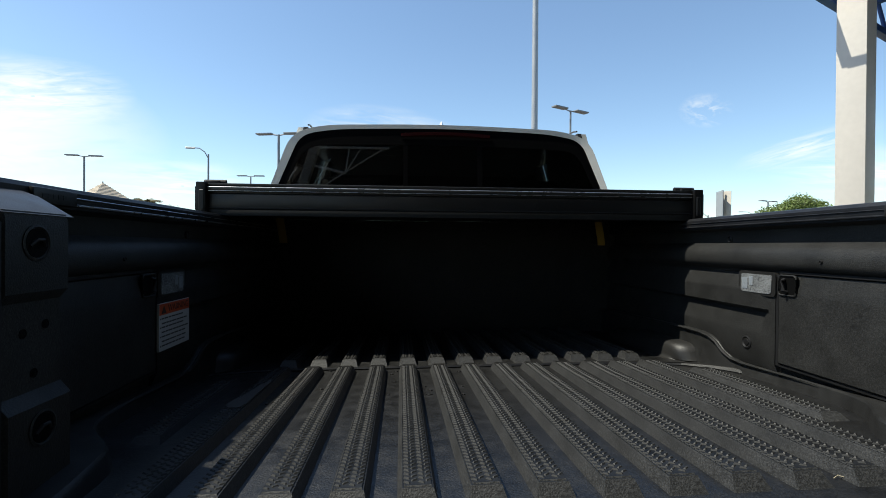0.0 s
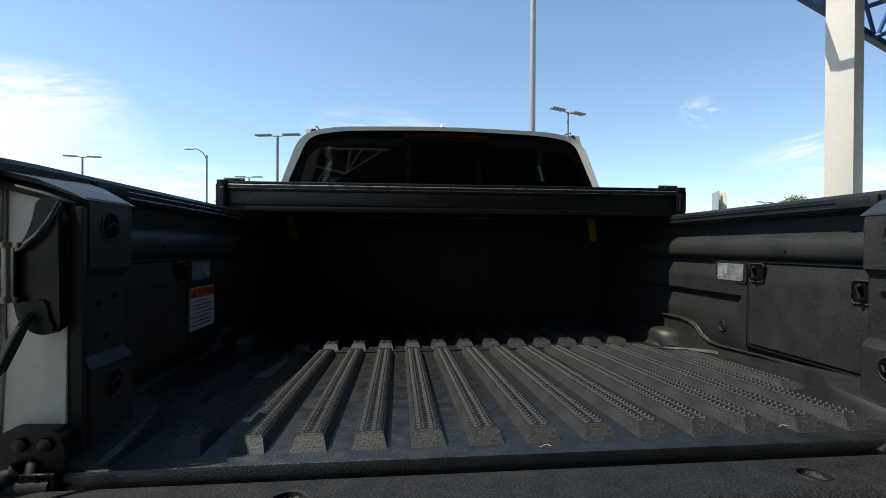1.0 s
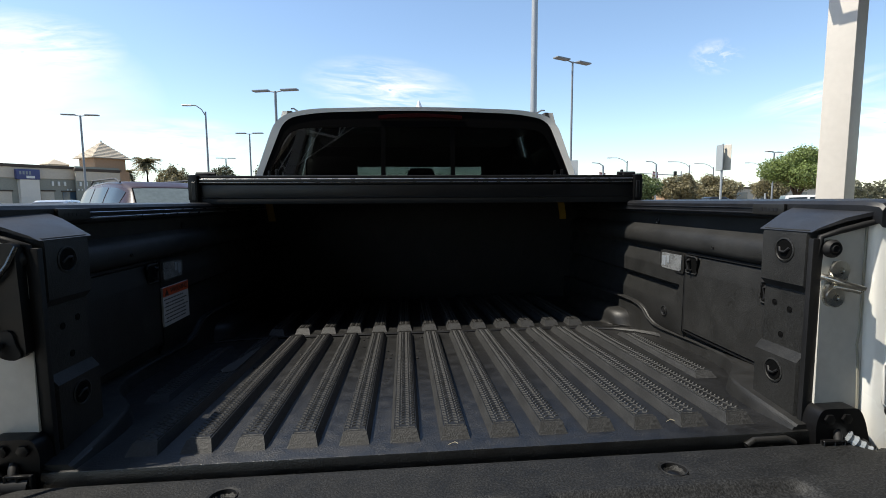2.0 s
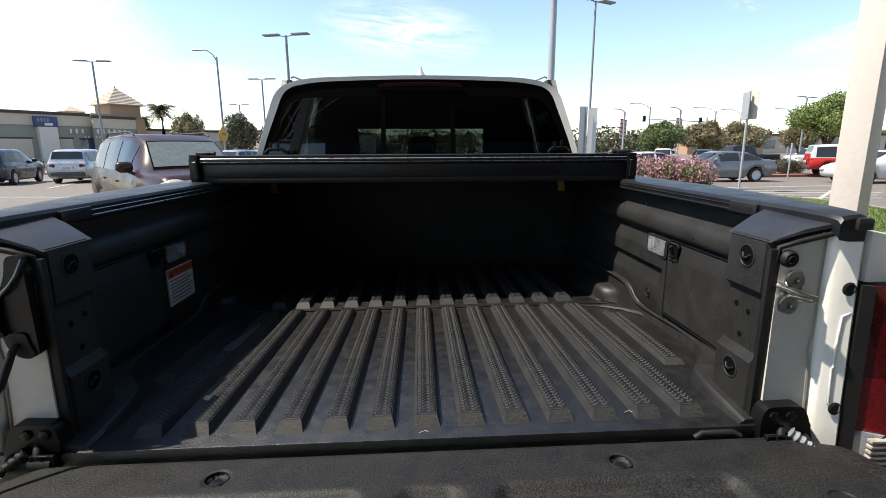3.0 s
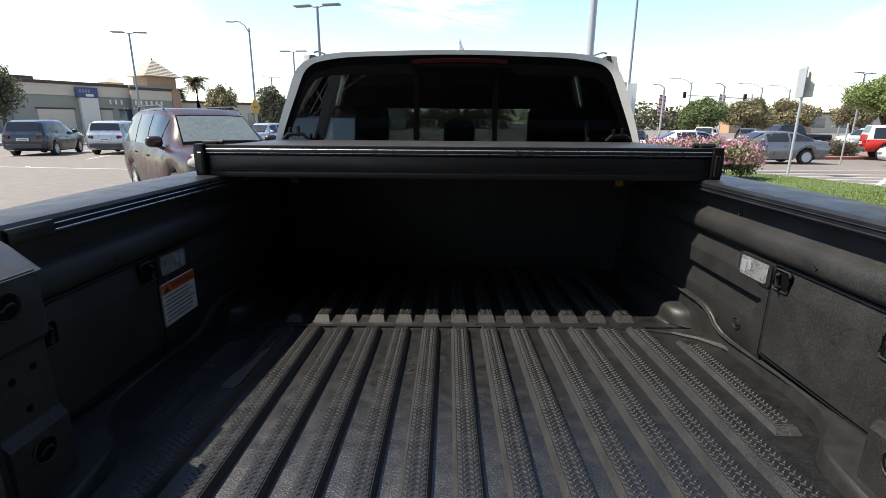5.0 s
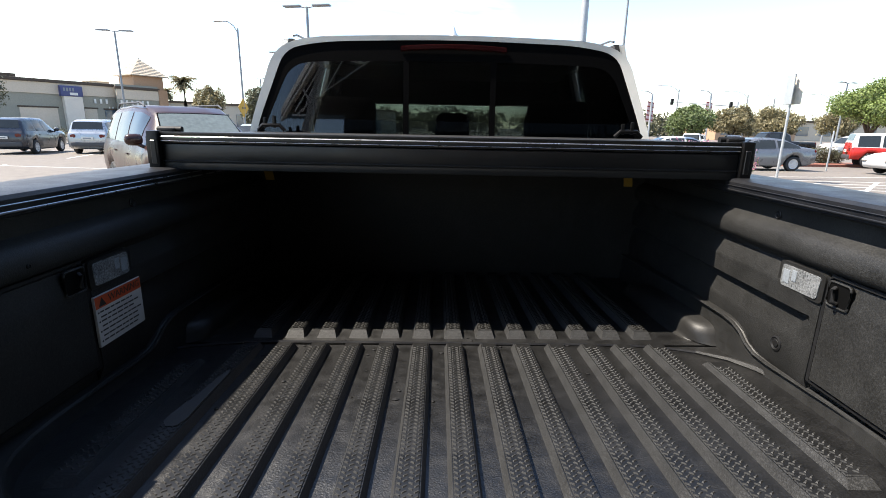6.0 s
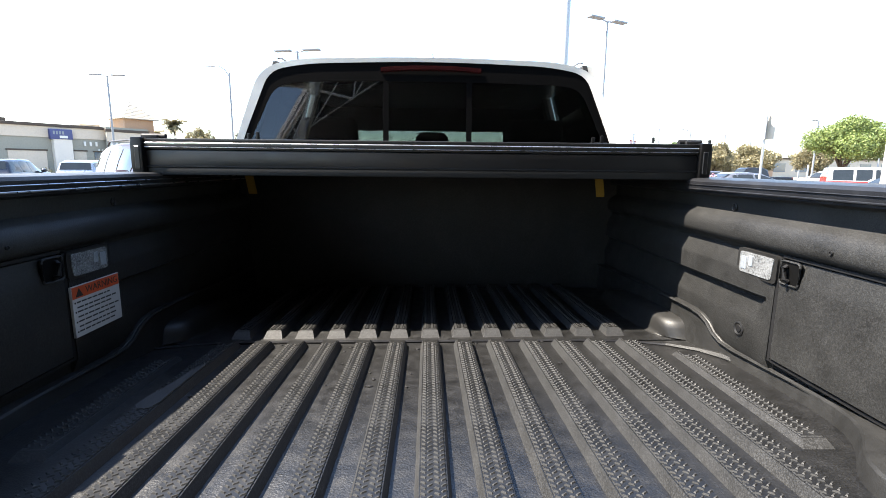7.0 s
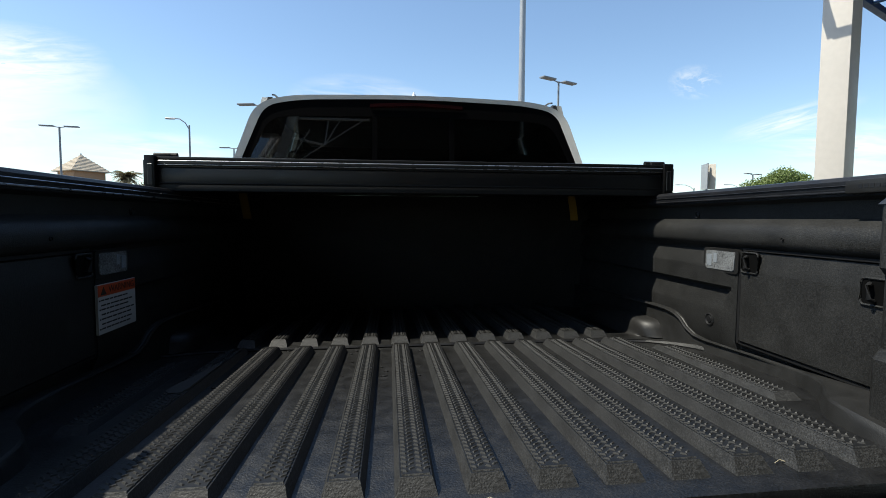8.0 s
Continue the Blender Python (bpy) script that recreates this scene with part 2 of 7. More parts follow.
TRUSSW = surf("white_truss_paint", (0.55, 0.55, 0.54), 0.45, vary=0.06, scale=4)
PROPWHITE = surf("white_brace_paint", (0.78, 0.78, 0.76), 0.4, vary=0.05, scale=6)
SIGNBACK = surf("sign_back_aluminium", (0.42, 0.43, 0.43), 0.45, metal=0.5, vary=0.1, scale=5)
YELLOW = surf("yellow_sign_face", (0.448, 0.241, 0.006), 0.5, vary=0.05)
STUCCO = surf("tan_stucco", (0.46, 0.40, 0.32), 0.9, vary=0.1, scale=0.6, bump=0.3, bscale=30)
STUCCOD = surf("grey_olive_stucco", (0.26, 0.25, 0.205), 0.9, vary=0.12, scale=0.6, bump=0.3, bscale=30)
STUCCOO = surf("orange_stucco", (0.36, 0.225, 0.14), 0.9, vary=0.1, scale=0.6, bump=0.3, bscale=30)
STUCCOL = surf("pale_stucco", (0.53, 0.445, 0.35), 0.9, vary=0.08, scale=0.6)
TRIMD = surf("dark_brown_trim", (0.067, 0.048, 0.034), 0.8, vary=0.15, scale=2)
ROOFTILE = surf("tan_roof_tile", (0.42, 0.355, 0.275), 0.85, vary=0.2, scale=1.5)
SHOPGLASS = surf("shop_window_glass", (0.056, 0.090, 0.123), 0.08, vary=0.1, scale=0.4, spec=0.8)
SIGNBLUE = surf("blue_shop_sign", (0.045, 0.055, 0.15), 0.5, vary=0.1, scale=2)
LETTER = surf("pale_sign_metal", (0.62, 0.60, 0.55), 0.5, vary=0.05)
DOORWHITE = surf("white_panel_paint", (0.60, 0.545, 0.47), 0.7, vary=0.08, scale=1)
BANNERW = surf("white_banner_cloth", (0.55, 0.392, 0.392), 0.8, vary=0.05)
BANNERR = surf("red_banner_cloth", (0.224, 0.034, 0.034), 0.8, vary=0.05)
CARGLASS = surf("car_window_glass", (0.020, 0.024, 0.026), 0.08, vary=0.3, scale=3, spec=0.35)
SCREENSHADE = surf("windscreen_with_sunshade", (0.11, 0.13, 0.125), 0.06, vary=0.2, scale=1.4, spec=0.6)
TYRE = surf("tyre_rubber", (0.018, 0.018, 0.019), 0.8, vary=0.2, scale=12)
RIM = surf("alloy_rim", (0.55, 0.55, 0.56), 0.35, metal=0.2, vary=0.1, scale=8)
CLADDING = surf("grey_bumper_plastic", (0.045, 0.045, 0.047), 0.6, vary=0.15, scale=6)
CONE = surf("orange_red_plastic", (0.336, 0.039, 0.017), 0.5, vary=0.1)


def paint(name, col, coat=0.3):
    flake = 0.55 if name.endswith(("grey", "silver", "slate")) else 0.0
    return surf(name, col, 0.30, metal=flake, vary=0.08, scale=2, coat=0.6 if flake else 0.12 if name.endswith("maroon") else coat, spec=0.3)


PAINTS = {k: paint("car_paint_" + k, c) for k, c in dict(
    maroon=(0.030, 0.0135, 0.0115), slate=(0.034, 0.037, 0.047), silver=(0.36, 0.375, 0.39), grey=(0.155, 0.161, 0.173), black=(0.008, 0.008, 0.009),
    white=(0.488, 0.488, 0.481), red=(0.40, 0.020, 0.014), navy=(0.019, 0.029, 0.058), tan=(0.195, 0.176, 0.143)).items()}


# ---- shaping helpers ----
def box(bm, x0, x1, y0, y1, z0, z1, bev=0.0, seg=2):
    g = bmesh.ops.create_cube(bm, size=1.0, matrix=Matrix.Translation(((x0 + x1) / 2, (y0 + y1) / 2, (z0 + z1) / 2)) @ Matrix.Diagonal((abs(x1 - x0), abs(y1 - y0), abs(z1 - z0), 1)))
    if bev:
        es = list({e for v in g["verts"] for e in v.link_edges})
        bmesh.ops.bevel(bm, geom=es, offset=bev, segments=seg, affect="EDGES", profile=0.6)
    return bm


def obox(bm, m, sx, sy, sz, bev=0.0):
    """A box of that size, centred, at the pose m."""
    g = bmesh.ops.create_cube(bm, size=1.0, matrix=m @ Matrix.Diagonal((sx, sy, sz, 1)))
    if bev:
        es = list({e for v in g["verts"] for e in v.link_edges})
        bmesh.ops.bevel(bm, geom=es, offset=bev, segments=2, affect="EDGES")
    return bm


def ring_loft(bm, rings, cap=True, closed=True):
    """Skins rings of equally many points."""
    vs = [[bm.verts.new(p) for p in r] for r in rings]
    n = len(vs[0])
    for a, b in zip(vs, vs[1:]):
        for i in range(n if closed else n - 1):
            j = (i + 1) % n
            bm.faces.new((a[i], a[j], b[j], b[i]))
    if cap and closed:
        bm.faces.new(list(reversed(vs[0])))
        bm.faces.new(vs[-1])
    return vs


def prism(bm, poly, axis, a, b):
    """Extrudes a 2D outline along axis from a to b. The outline's pair is the two other axes in order."""
    def at(p, t):
        q = list(p)
        q.insert("xyz".index(axis), t)
        return Vector(q)
    ring_loft(bm, [[at(p, a) for p in poly], [at(p, b) for p in poly]])
    bmesh.ops.recalc_face_normals(bm, faces=bm.faces)
    return bm


def tube(bm, p0, p1, r0, r1=None, n=10, cap=True):
    p0, p1 = Vector(p0), Vector(p1)
    r1 = r0 if r1 is None else r1
    q = (p1 - p0).to_track_quat("Z", "Y").to_matrix()
    ring = [q @ Vector((math.cos(2 * math.pi * i / n), math.sin(2 * math.pi * i / n), 0)) for i in range(n)]
    ring_loft(bm, [[p0 + v * r0 for v in ring], [p1 + v * r1 for v in ring]], cap)
    return bm


def bent_tube(bm, pts, radii, n=8):
    pts = [Vector(p) for p in pts]
    rings = []
    for i, p in enumerate(pts):
        d = (pts[min(i + 1, len(pts) - 1)] - pts[max(i - 1, 0)]).normalized()
        q = d.to_track_quat("Z", "Y").to_matrix()
        r = radii[i] if isinstance(radii, (list, tuple)) else radii
        rings.append([p + q @ Vector((r * math.cos(2 * math.pi * k / n), r * math.sin(2 * math.pi * k / n), 0)) for k in range(n)])
    ring_loft(bm, rings)
    return bm


def lathe(bm, profile, m, n=16, cap=True):
    """Turns (radius, height) pairs round the z axis of pose m."""
    rings = [[m @ Vector((max(r, 1e-4) * math.cos(2 * math.pi * k / n), max(r, 1e-4) * math.sin(2 * math.pi * k / n), h)) for k in range(n)] for r, h in profile]
    ring_loft(bm, rings, cap)
    return bm


def rounded(poly, radius, seg=4):
    """A 2D outline with rounded corners; radius is one number or one for each corner."""
    out, n = [], len(poly)
    for i, p in enumerate(poly):
        r = radius[i] if isinstance(radius, (list, tuple)) else radius
        p, a, b = Vector(p), Vector(poly[i - 1]), Vector(poly[(i + 1) % n])
        da, db = (a - p).normalized(), (b - p).normalized()
        s, e = p + da * min(r, (a - p).length * 0.49), p + db * min(r, (b - p).length * 0.49)
        for k in range(seg + 1):
            t = k / seg
            out.append(tuple((1 - t) ** 2 * s + 2 * t * (1 - t) * p + t * t * e))
    return out


def thing(name, label, category, group="", kind="", m=None):
    ob = new(name)
    ob.empty_display_size = 0.1
    if m is not None:
        ob.matrix_world = m
    return tagged(ob, label, category, group, kind)


def part(name, bm, material, parent=None, label="", smooth=0.0, kind=""):
    me = bpy.data.meshes.new(name)
    bmesh.ops.recalc_face_normals(bm, faces=bm.faces)
    bm.to_mesh(me)
    bm.free()
    me.materials.append(material)
    if smooth:
        me.shade_smooth()
        me.set_sharp_from_angle(angle=radians(smooth))
    ob = new(name, me)
    if parent is not None:
        ob.parent = parent
    return tagged(ob, label, kind=kind)


def quads(name, verts, faces, material, parent=None, label="", kind=""):
    me = bpy.data.meshes.new(name)
    me.from_pydata(verts, [], faces)
    me.materials.append(material)
    ob = new(name, me)
    if parent is not None:
        ob.parent = parent
    return tagged(ob, label, kind=kind)


def B():
    return bmesh.new()


# ---- ground ----
FALL = ((-2400, 0.0), (6.0, 0.0), (12.0, -0.1356), (115.5, -1.305), (2400, -1.305))      # the lot falls gently ahead of the truck


def ground_z(y):
    for (a, za), (b, zb) in zip(FALL, FALL[1:]):
        if y <= b:
            return za + (zb - za) * (y - a) / (b - a)
    return FALL[-1][1]


bm = B()
ring_loft(bm, [[(-2400, y, z), (2400, y, z), (2400, y, z - 0.5), (-2400, y, z - 0.5)] for y, z in FALL])
tagged(part("ground", bm, ASPHALT), "weathered grey asphalt of a large parking lot", "ground", kind="structure")

# ---- the pickup truck ----
truck = thing("pickup_truck", "white pickup truck with open tailgate and black lined bed", "truck")
FZ = 0.865                        # height of the bed's floor
BEDY = 1.58                       # the bed's front end
RAKE = pose(0.0175, -0.0314, 0.0098, -2.47, -0.48, 0.605)     # the bed's floor and tailgate lean forward with the truck

# floor sheet with its rear lip
bm = B()
box(bm, -0.78, 0.78, -0.006, 0.851, FZ - 0.03, FZ, 0.004)
box(bm, -0.78, 0.78, 0.861, BEDY, FZ - 0.03, FZ, 0.004)
box(bm, -0.78, 0.78, 0.02, BEDY, FZ - 0.09, FZ - 0.031)
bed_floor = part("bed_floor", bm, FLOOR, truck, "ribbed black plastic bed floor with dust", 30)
bed_floor.matrix_basis = RAKE


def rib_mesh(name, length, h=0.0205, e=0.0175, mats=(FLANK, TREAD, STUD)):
    """One raised rib with sloping flanks and four staggered rows of slanting tread on its top."""
    bm = B()
    vb = [bm.verts.new((x, y, -0.001)) for x, y in ((-0.0300, 0), (0.0235, 0), (0.0235, length), (-0.0300, length))]
    vt = [bm.verts.new((x, y, z)) for x, y, z in ((-0.0220, e, h), (0.0165, e, h), (0.0165, length - 0.014, h), (-0.0220, length - 0.014, h))]
    bm.faces.new(vt)
    for i in range(4):
        bm.faces.new((vb[i], vb[(i + 1) % 4], vt[(i + 1) % 4], vt[i]))
    bmesh.ops.bevel(bm, geom=[e_ for e_ in bm.edges if all(v.co.z > 0 for v in e_.verts)], offset=0.0022, segments=2, affect="EDGES")
    vs = [tuple(v.co) for v in bm.verts]
    bm.verts.index_update()
    fs = [[v.index for v in f.verts] for f in bm.faces]
    bm.free()
    flanks = len(fs)
    rows = int((length - 0.014 - e - 0.024) / 0.0125)
    for k in range(rows):
        for col in range(4):
            cx, y = (col - 1.5) * 0.0094 - 0.0027, e + 0.010 + 0.0125 * (k + 0.5 * (col % 2))
            t = 0.62 if col % 2 else -0.62
            dx, dy = 0.0047 * math.cos(t), 0.0047 * math.sin(t)
            px, py = -dy * 0.40, dx * 0.40
            b0 = len(vs)
            vs += [(cx + a * dx + b * px, y + a * dy + b * py, h - 0.0003) for a, b in ((-1, -1), (1, -1), (1, 1), (-1, 1))]
            vs += [(cx + a * dx * 0.66 + b * px * 0.4, y + a * dy * 0.66 + b * py * 0.4, h + 0.0018) for a, b in ((-1, -1), (1, -1), (1, 1), (-1, 1))]
            fs += [[b0 + 4, b0 + 5, b0 + 6, b0 + 7]] + [[b0 + i, b0 + (i + 1) % 4, b0 + 4 + (i + 1) % 4, b0 + 4 + i] for i in range(4)]
    me = bpy.data.meshes.new(name)
    me.from_pydata(vs, [], fs)
    bm = B()
    bm.from_mesh(me)
    bmesh.ops.recalc_face_normals(bm, faces=bm.faces)
    # rib tops take the dark plastic, flanks and studs the paler ones
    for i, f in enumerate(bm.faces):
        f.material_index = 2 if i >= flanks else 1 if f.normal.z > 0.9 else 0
    bm.to_mesh(me)
    bm.free()
    for mat_ in mats:
        me.materials.append(mat_)
    return me


PITCH, RIB0 = 0.0885, 0.008
long_rib, front_rib, short_rib = rib_mesh("floor_rib", 0.800), rib_mesh("front_rib", 0.680, mats=(FLANK, SHADERIB, SHADESTUD)), rib_mesh("short_rib", 0.455, 0.0135, 0.018)
for i in range(13):
    for me, y in ((long_rib, 0.032), (front_rib, 0.895)):
        ob = new("floor_rib", me)
        ob.parent, ob.location = bed_floor, (RIB0 + (i - 6) * PITCH, y, FZ)
for s in (-1, 1):
    ob = new("short_floor_rib", short_rib)
    ob.parent, ob.matrix_basis = bed_floor, pose(RIB0 + s * 0.630, 0.285, FZ, 0, 0, -1.5 * s)

# thin sealing strip round the lid in the floor
bm = B()
pts = [(-0.765, 0.795), (-0.70, 0.822), (-0.62, 0.847), (-0.55, 0.860), (-0.48, 0.863), (-0.25, 0.860), (0.0, 0.857), (0.35, 0.853), (0.48, 0.848), (0.56, 0.836), (0.64, 0.808), (0.70, 0.762)]
bent_tube(bm, [(x, y, FZ + 0.002) for x, y in pts], 0.0042, 6)
part("lid_seal", bm, RAILCAP, bed_floor, "grey sealing strip across the floor", 40)
bm = B()
bent_tube(bm, [(x, y, FZ + 0.003) for x, y in ((0.64, 0.808), (0.70, 0.762), (0.735, 0.708), (0.750, 0.655), (0.755, 0.625))], [0.005, 0.007, 0.010, 0.007, 0.002], 6)
part("lid_seal_end", bm, LEDGE, bed_floor, "", 40)
# pale smear of dried mud over the tread of one rib
bm = B()
smear = [(-0.545, 0.437), (-0.533, 0.421), (-0.513, 0.423), (-0.507, 0.450), (-0.508, 0.500), (-0.508, 0.570), (-0.507, 0.635), (-0.513, 0.655), (-0.522, 0.615), (-0.531, 0.530), (-0.543, 0.475)]
ring_loft(bm, [[(x, y, z) for x, y in smear] for z in (FZ + 0.0190, FZ + 0.0226)])
part("mud_smear", bm, DRYMUD, bed_floor, "pale smear of dried mud", 40)


def leaned(ob):
    ob.matrix_basis = RAKE
    return ob


# drain nubs and litter
for x, y in ((-0.01, 0.010), (-0.085, 0.075), (0.405, 0.055)):
    bm = B()
    bent_tube(bm, [(x, y, FZ + 0.003), (x + 0.012, y + 0.006, FZ + 0.004), (x + 0.017, y + 0.002, FZ + 0.003)], 0.0007, 5)
    tagged(leaned(part("straw_bit", bm, STRAW)), "dry bit of straw lying on the bed floor", "litter", "litter in the bed")
random.seed(5)
for k in range(26):
    x, y = random.uniform(-0.48, 0.3), random.uniform(0.5, 0.90)
    x = RIB0 + round((x - RIB0) / PITCH - 0.5) * PITCH + PITCH / 2 + random.uniform(-0.012, 0.012)
    bm = B()
    bmesh.ops.create_icosphere(bm, subdivisions=1, radius=random.uniform(0.002, 0.0045), matrix=Matrix.Translation((x, y, FZ + 0.0015)) @ Matrix.Diagonal((random.uniform(0.8, 2.2), random.uniform(0.8, 1.6), 0.5, 1)))
    tagged(leaned(part("dirt_crumb", bm, RUBBER)), "small dark crumb of dirt on the bed floor", "dirt", "crumbs on the bed floor")

# front bulkhead
bm = B()
box(bm, -0.80, 0.80, BEDY, BEDY + 0.03, FZ - 0.12, 1.3045, 0.004)
part("bulkhead", bm, LINER, truck, "", 30)


def side(s):
    """All that belongs to one side of the bed; s is 1 on the right, -1 on the left."""
    X = lambda pts: [(s * x, z) for x, z in pts]
    # moulded liner: outline of its inner face from the rail down, closed behind
    prof = [(0.745, 1.252), (0.768, 1.246), (0.770, 1.211), (0.763, 1.2055), (0.753, 1.2005), (0.744, 1.193), (0.738, 1.183), (0.735, 1.171), (0.7352, 1.159), (0.738, 1.149), (0.744, 1.144), (0.752, 1.141),
            (0.757, 1.132), (0.757, 0.86), (0.79, 0.79), (0.86, 0.79), (0.86, 1.252)]
    bm = B()
    prism(bm, [(s * x, z) for x, z in prof], "y", 0.13, BEDY)
    liner = part("side_liner", bm, LINER, truck, "moulded black plastic side wall of the bed", 48)
    # forward half: two stepped bands under the bead
    fp = [(0.762, 1.142), (0.757, 1.128), (0.7365, 1.090), (0.7362, 1.081), (0.7375, 1.040), (0.7560, 1.029), (0.7375, 0.980), (0.7365, 0.970), (0.7395, 0.905), (0.76, 0.86)]
    bm = B()
    ring_loft(bm, [[(s * (max(x, 0.7405) if k and 0.965 < z < 1.10 else x), y, z) for x, z in fp] for y, k in ((0.578, 1), (0.600, 1), (0.628, 0), (BEDY, 0))])
    bmesh.ops.recalc_face_normals(bm, faces=bm.faces)
    for v in bm.verts:
        if v.co.y < 0.61 and 0.965 < v.co.z < 1.10:
            v.co.x = s * 0.7405
    part("moulded_band", bm, LINER, liner, "", 30)
    # storage door towards the tailgate, creased, with its seam
    dp = [(0.756, 1.132), (0.750, 1.130), (0.7395, 1.088), (0.7385, 1.081), (0.7385, 0.914), (0.742, 0.911), (0.756, 0.911)]
    bm = B()
    ring_loft(bm, [[(s * (x + d), y, z) for x, z in dp] for y, d in ((0.190, 0.003), (0.193, 0.0), (0.5645, 0.0), (0.5675, 0.003))])
    door = part("storage_door", bm, LINER, liner, "flat textured storage cover", 25)
    bm = B()
    box(bm, s * 0.752, s * 0.7415, 0.5690, 0.5770, 0.905, 1.132)
    box(bm, s * 0.752, s * 0.7425, 0.19, 0.577, 0.9035, 0.9095)
    box(bm, s * 0.756, s * 0.7460, 0.19, 0.572, 1.1335, 1.1395)
    part("door_gap", bm, RUBBER, liner, "dark gap round the cover")
    # hook behind the lamp; its recess is a near-black patch painted as shade
    for yc, zc in ((0.537, 1.106), (0.235, 1.082)):
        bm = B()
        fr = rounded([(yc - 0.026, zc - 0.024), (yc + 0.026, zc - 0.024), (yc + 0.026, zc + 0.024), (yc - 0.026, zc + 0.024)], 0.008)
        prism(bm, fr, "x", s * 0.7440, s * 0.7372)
        part("hook_recess", bm, HOLESHADE, liner, "near-black patch painted as the shade of a hook recess", 30)
        bm = B()
        bent_tube(bm, [(s * 0.7372, y, z) for y, z in fr + fr[:2]], 0.0026, 6)
        part("recess_rim", bm, LINER, liner, "", 50)
        bm = B()
        bent_tube(bm, [(s * 0.735, yc + 0.008, zc + 0.014), (s * 0.727, yc + 0.004, zc + 0.012), (s * 0.727, yc + 0.002, zc - 0.012), (s * 0.735, yc, zc - 0.016)], 0.0045, 8)
        part("hook", bm, RUBBER, liner, "", 40)
    # bed lamp: housing, lens and its inner ribs
    y0, y1, z0, z1 = 0.584, 0.700, 1.076, 1.132
    bm = B()
    prism(bm, rounded([(y0 - 0.010, z0 - 0.002), (y1 + 0.007, z0 - 0.002), (y1 + 0.007, z1 + 0.003), (y0 - 0.010, z1 + 0.003)], 0.012), "x", s * 0.760, s * 0.7368)
    lamp = part("bed_lamp", bm, SMOOTH, truck, "small clear bed lamp in a dark housing", 30)
    bm = B()
    prism(bm, rounded([(y0, z0), (y1, z0), (y1, z1), (y0 - 0.004, z1)], 0.012), "x", s * 0.750, s * 0.7350)
    bmesh.ops.bevel(bm, geom=[e for e in bm.edges if all(abs(abs(v.co.x) - 0.7350) < 1e-5 for v in e.verts)], offset=0.004, segments=2, affect="EDGES")
    part("lens", bm, LAMPLENS, lamp, "glossy clear lens", 40)
    bm = B()
    box(bm, s * 0.7352, s * 0.7340, y1 - 0.030, y1 - 0.010, z0 + 0.012, z1 - 0.014, 0.001, 1)
    box(bm, s * 0.7352, s * 0.7340, y1 - 0.050, y1 - 0.036, z0 + 0.022, z1 - 0.010, 0.001, 1)
    part("reflector_rib", bm, CLEARCOVER, lamp, "moulded rib of the lens")
    # round plugs in the wall
    for yc, zc, r, xw in ((0.675, 0.943, 0.017, 0.7375), (0.788, 1.222, 0.010, 0.7675), (0.44, 1.166, 0.004, 0.735))[s < 0:]:
        bm = B()
        m = pose(s * xw, yc, zc, 0, -90 * s, 0)
        lathe(bm, [(r, -0.004), (r * 1.05, 0.001), (r * 0.85, 0.0025), (r * 0.55, -0.001), (r * 0.50, 0.0015), (r * 0.2, 0.002)], m, 16)
        part("wall_plug", bm, RUBBER, liner, "round dark plug", 40)
    # ledge along the foot of the wall, stepping up over the wheel house
    st = [(0.0, 0.615, 0.742, 0.874), (0.05, 0.614, 0.742, 0.882), (0.10, 0.614, 0.742, 0.889), (0.145, 0.617, 0.744, 0.894), (0.175, 0.622, 0.745, 0.896), (0.200, 0.631, 0.745, 0.897), (0.220, 0.644, 0.746, 0.897), (0.242, 0.662, 0.746, 0.897),
          (0.265, 0.683, 0.747, 0.897), (0.295, 0.705, 0.747, 0.897), (0.33, 0.722, 0.747, 0.896), (0.38, 0.735, 0.747, 0.895), (0.44, 0.740, 0.747, 0.895), (0.55, 0.742, 0.747, 0.895), (0.68, 0.741, 0.747, 0.896), (0.725, 0.738, 0.747, 0.902), (0.752, 0.733, 0.747, 0.918),
          (0.772, 0.729, 0.747, 0.940), (0.80, 0.726, 0.747, 0.954), (0.84, 0.724, 0.747, 0.961), (0.92, 0.723, 0.747, 0.964), (1.2, 0.723, 0.747, 0.966), (BEDY, 0.723, 0.747, 0.966)]
    bm = B()
    ring_loft(bm, [[(s * (xi - 0.007), y, FZ - 0.002), (s * (xi - 0.002), y, FZ + 0.6 * (zt - FZ)), (s * (xi + 0.001), y, zt - 0.004), (s * (xi + 0.005), y, zt), (s * (xo + 0.02), y, zt + 0.003), (s * (xo + 0.02), y, FZ - 0.002)] for y, xi, xo, zt in st])
    leaned(part("foot_ledge", bm, LEDGE, liner, "scuffed plastic ledge", 22))
    bm = B()
    bent_tube(bm, [(s * (xi - 0.004), y, zt - 0.001) for y, xi, xo, zt in st[12:]], [0.0005, 0.003] + [0.0045] * (len(st) - 14), 6)
    leaned(part("ledge_bead", bm, LINER, liner, "", 50))
    # rounded wheel-house hump in the front corner
    rings = []
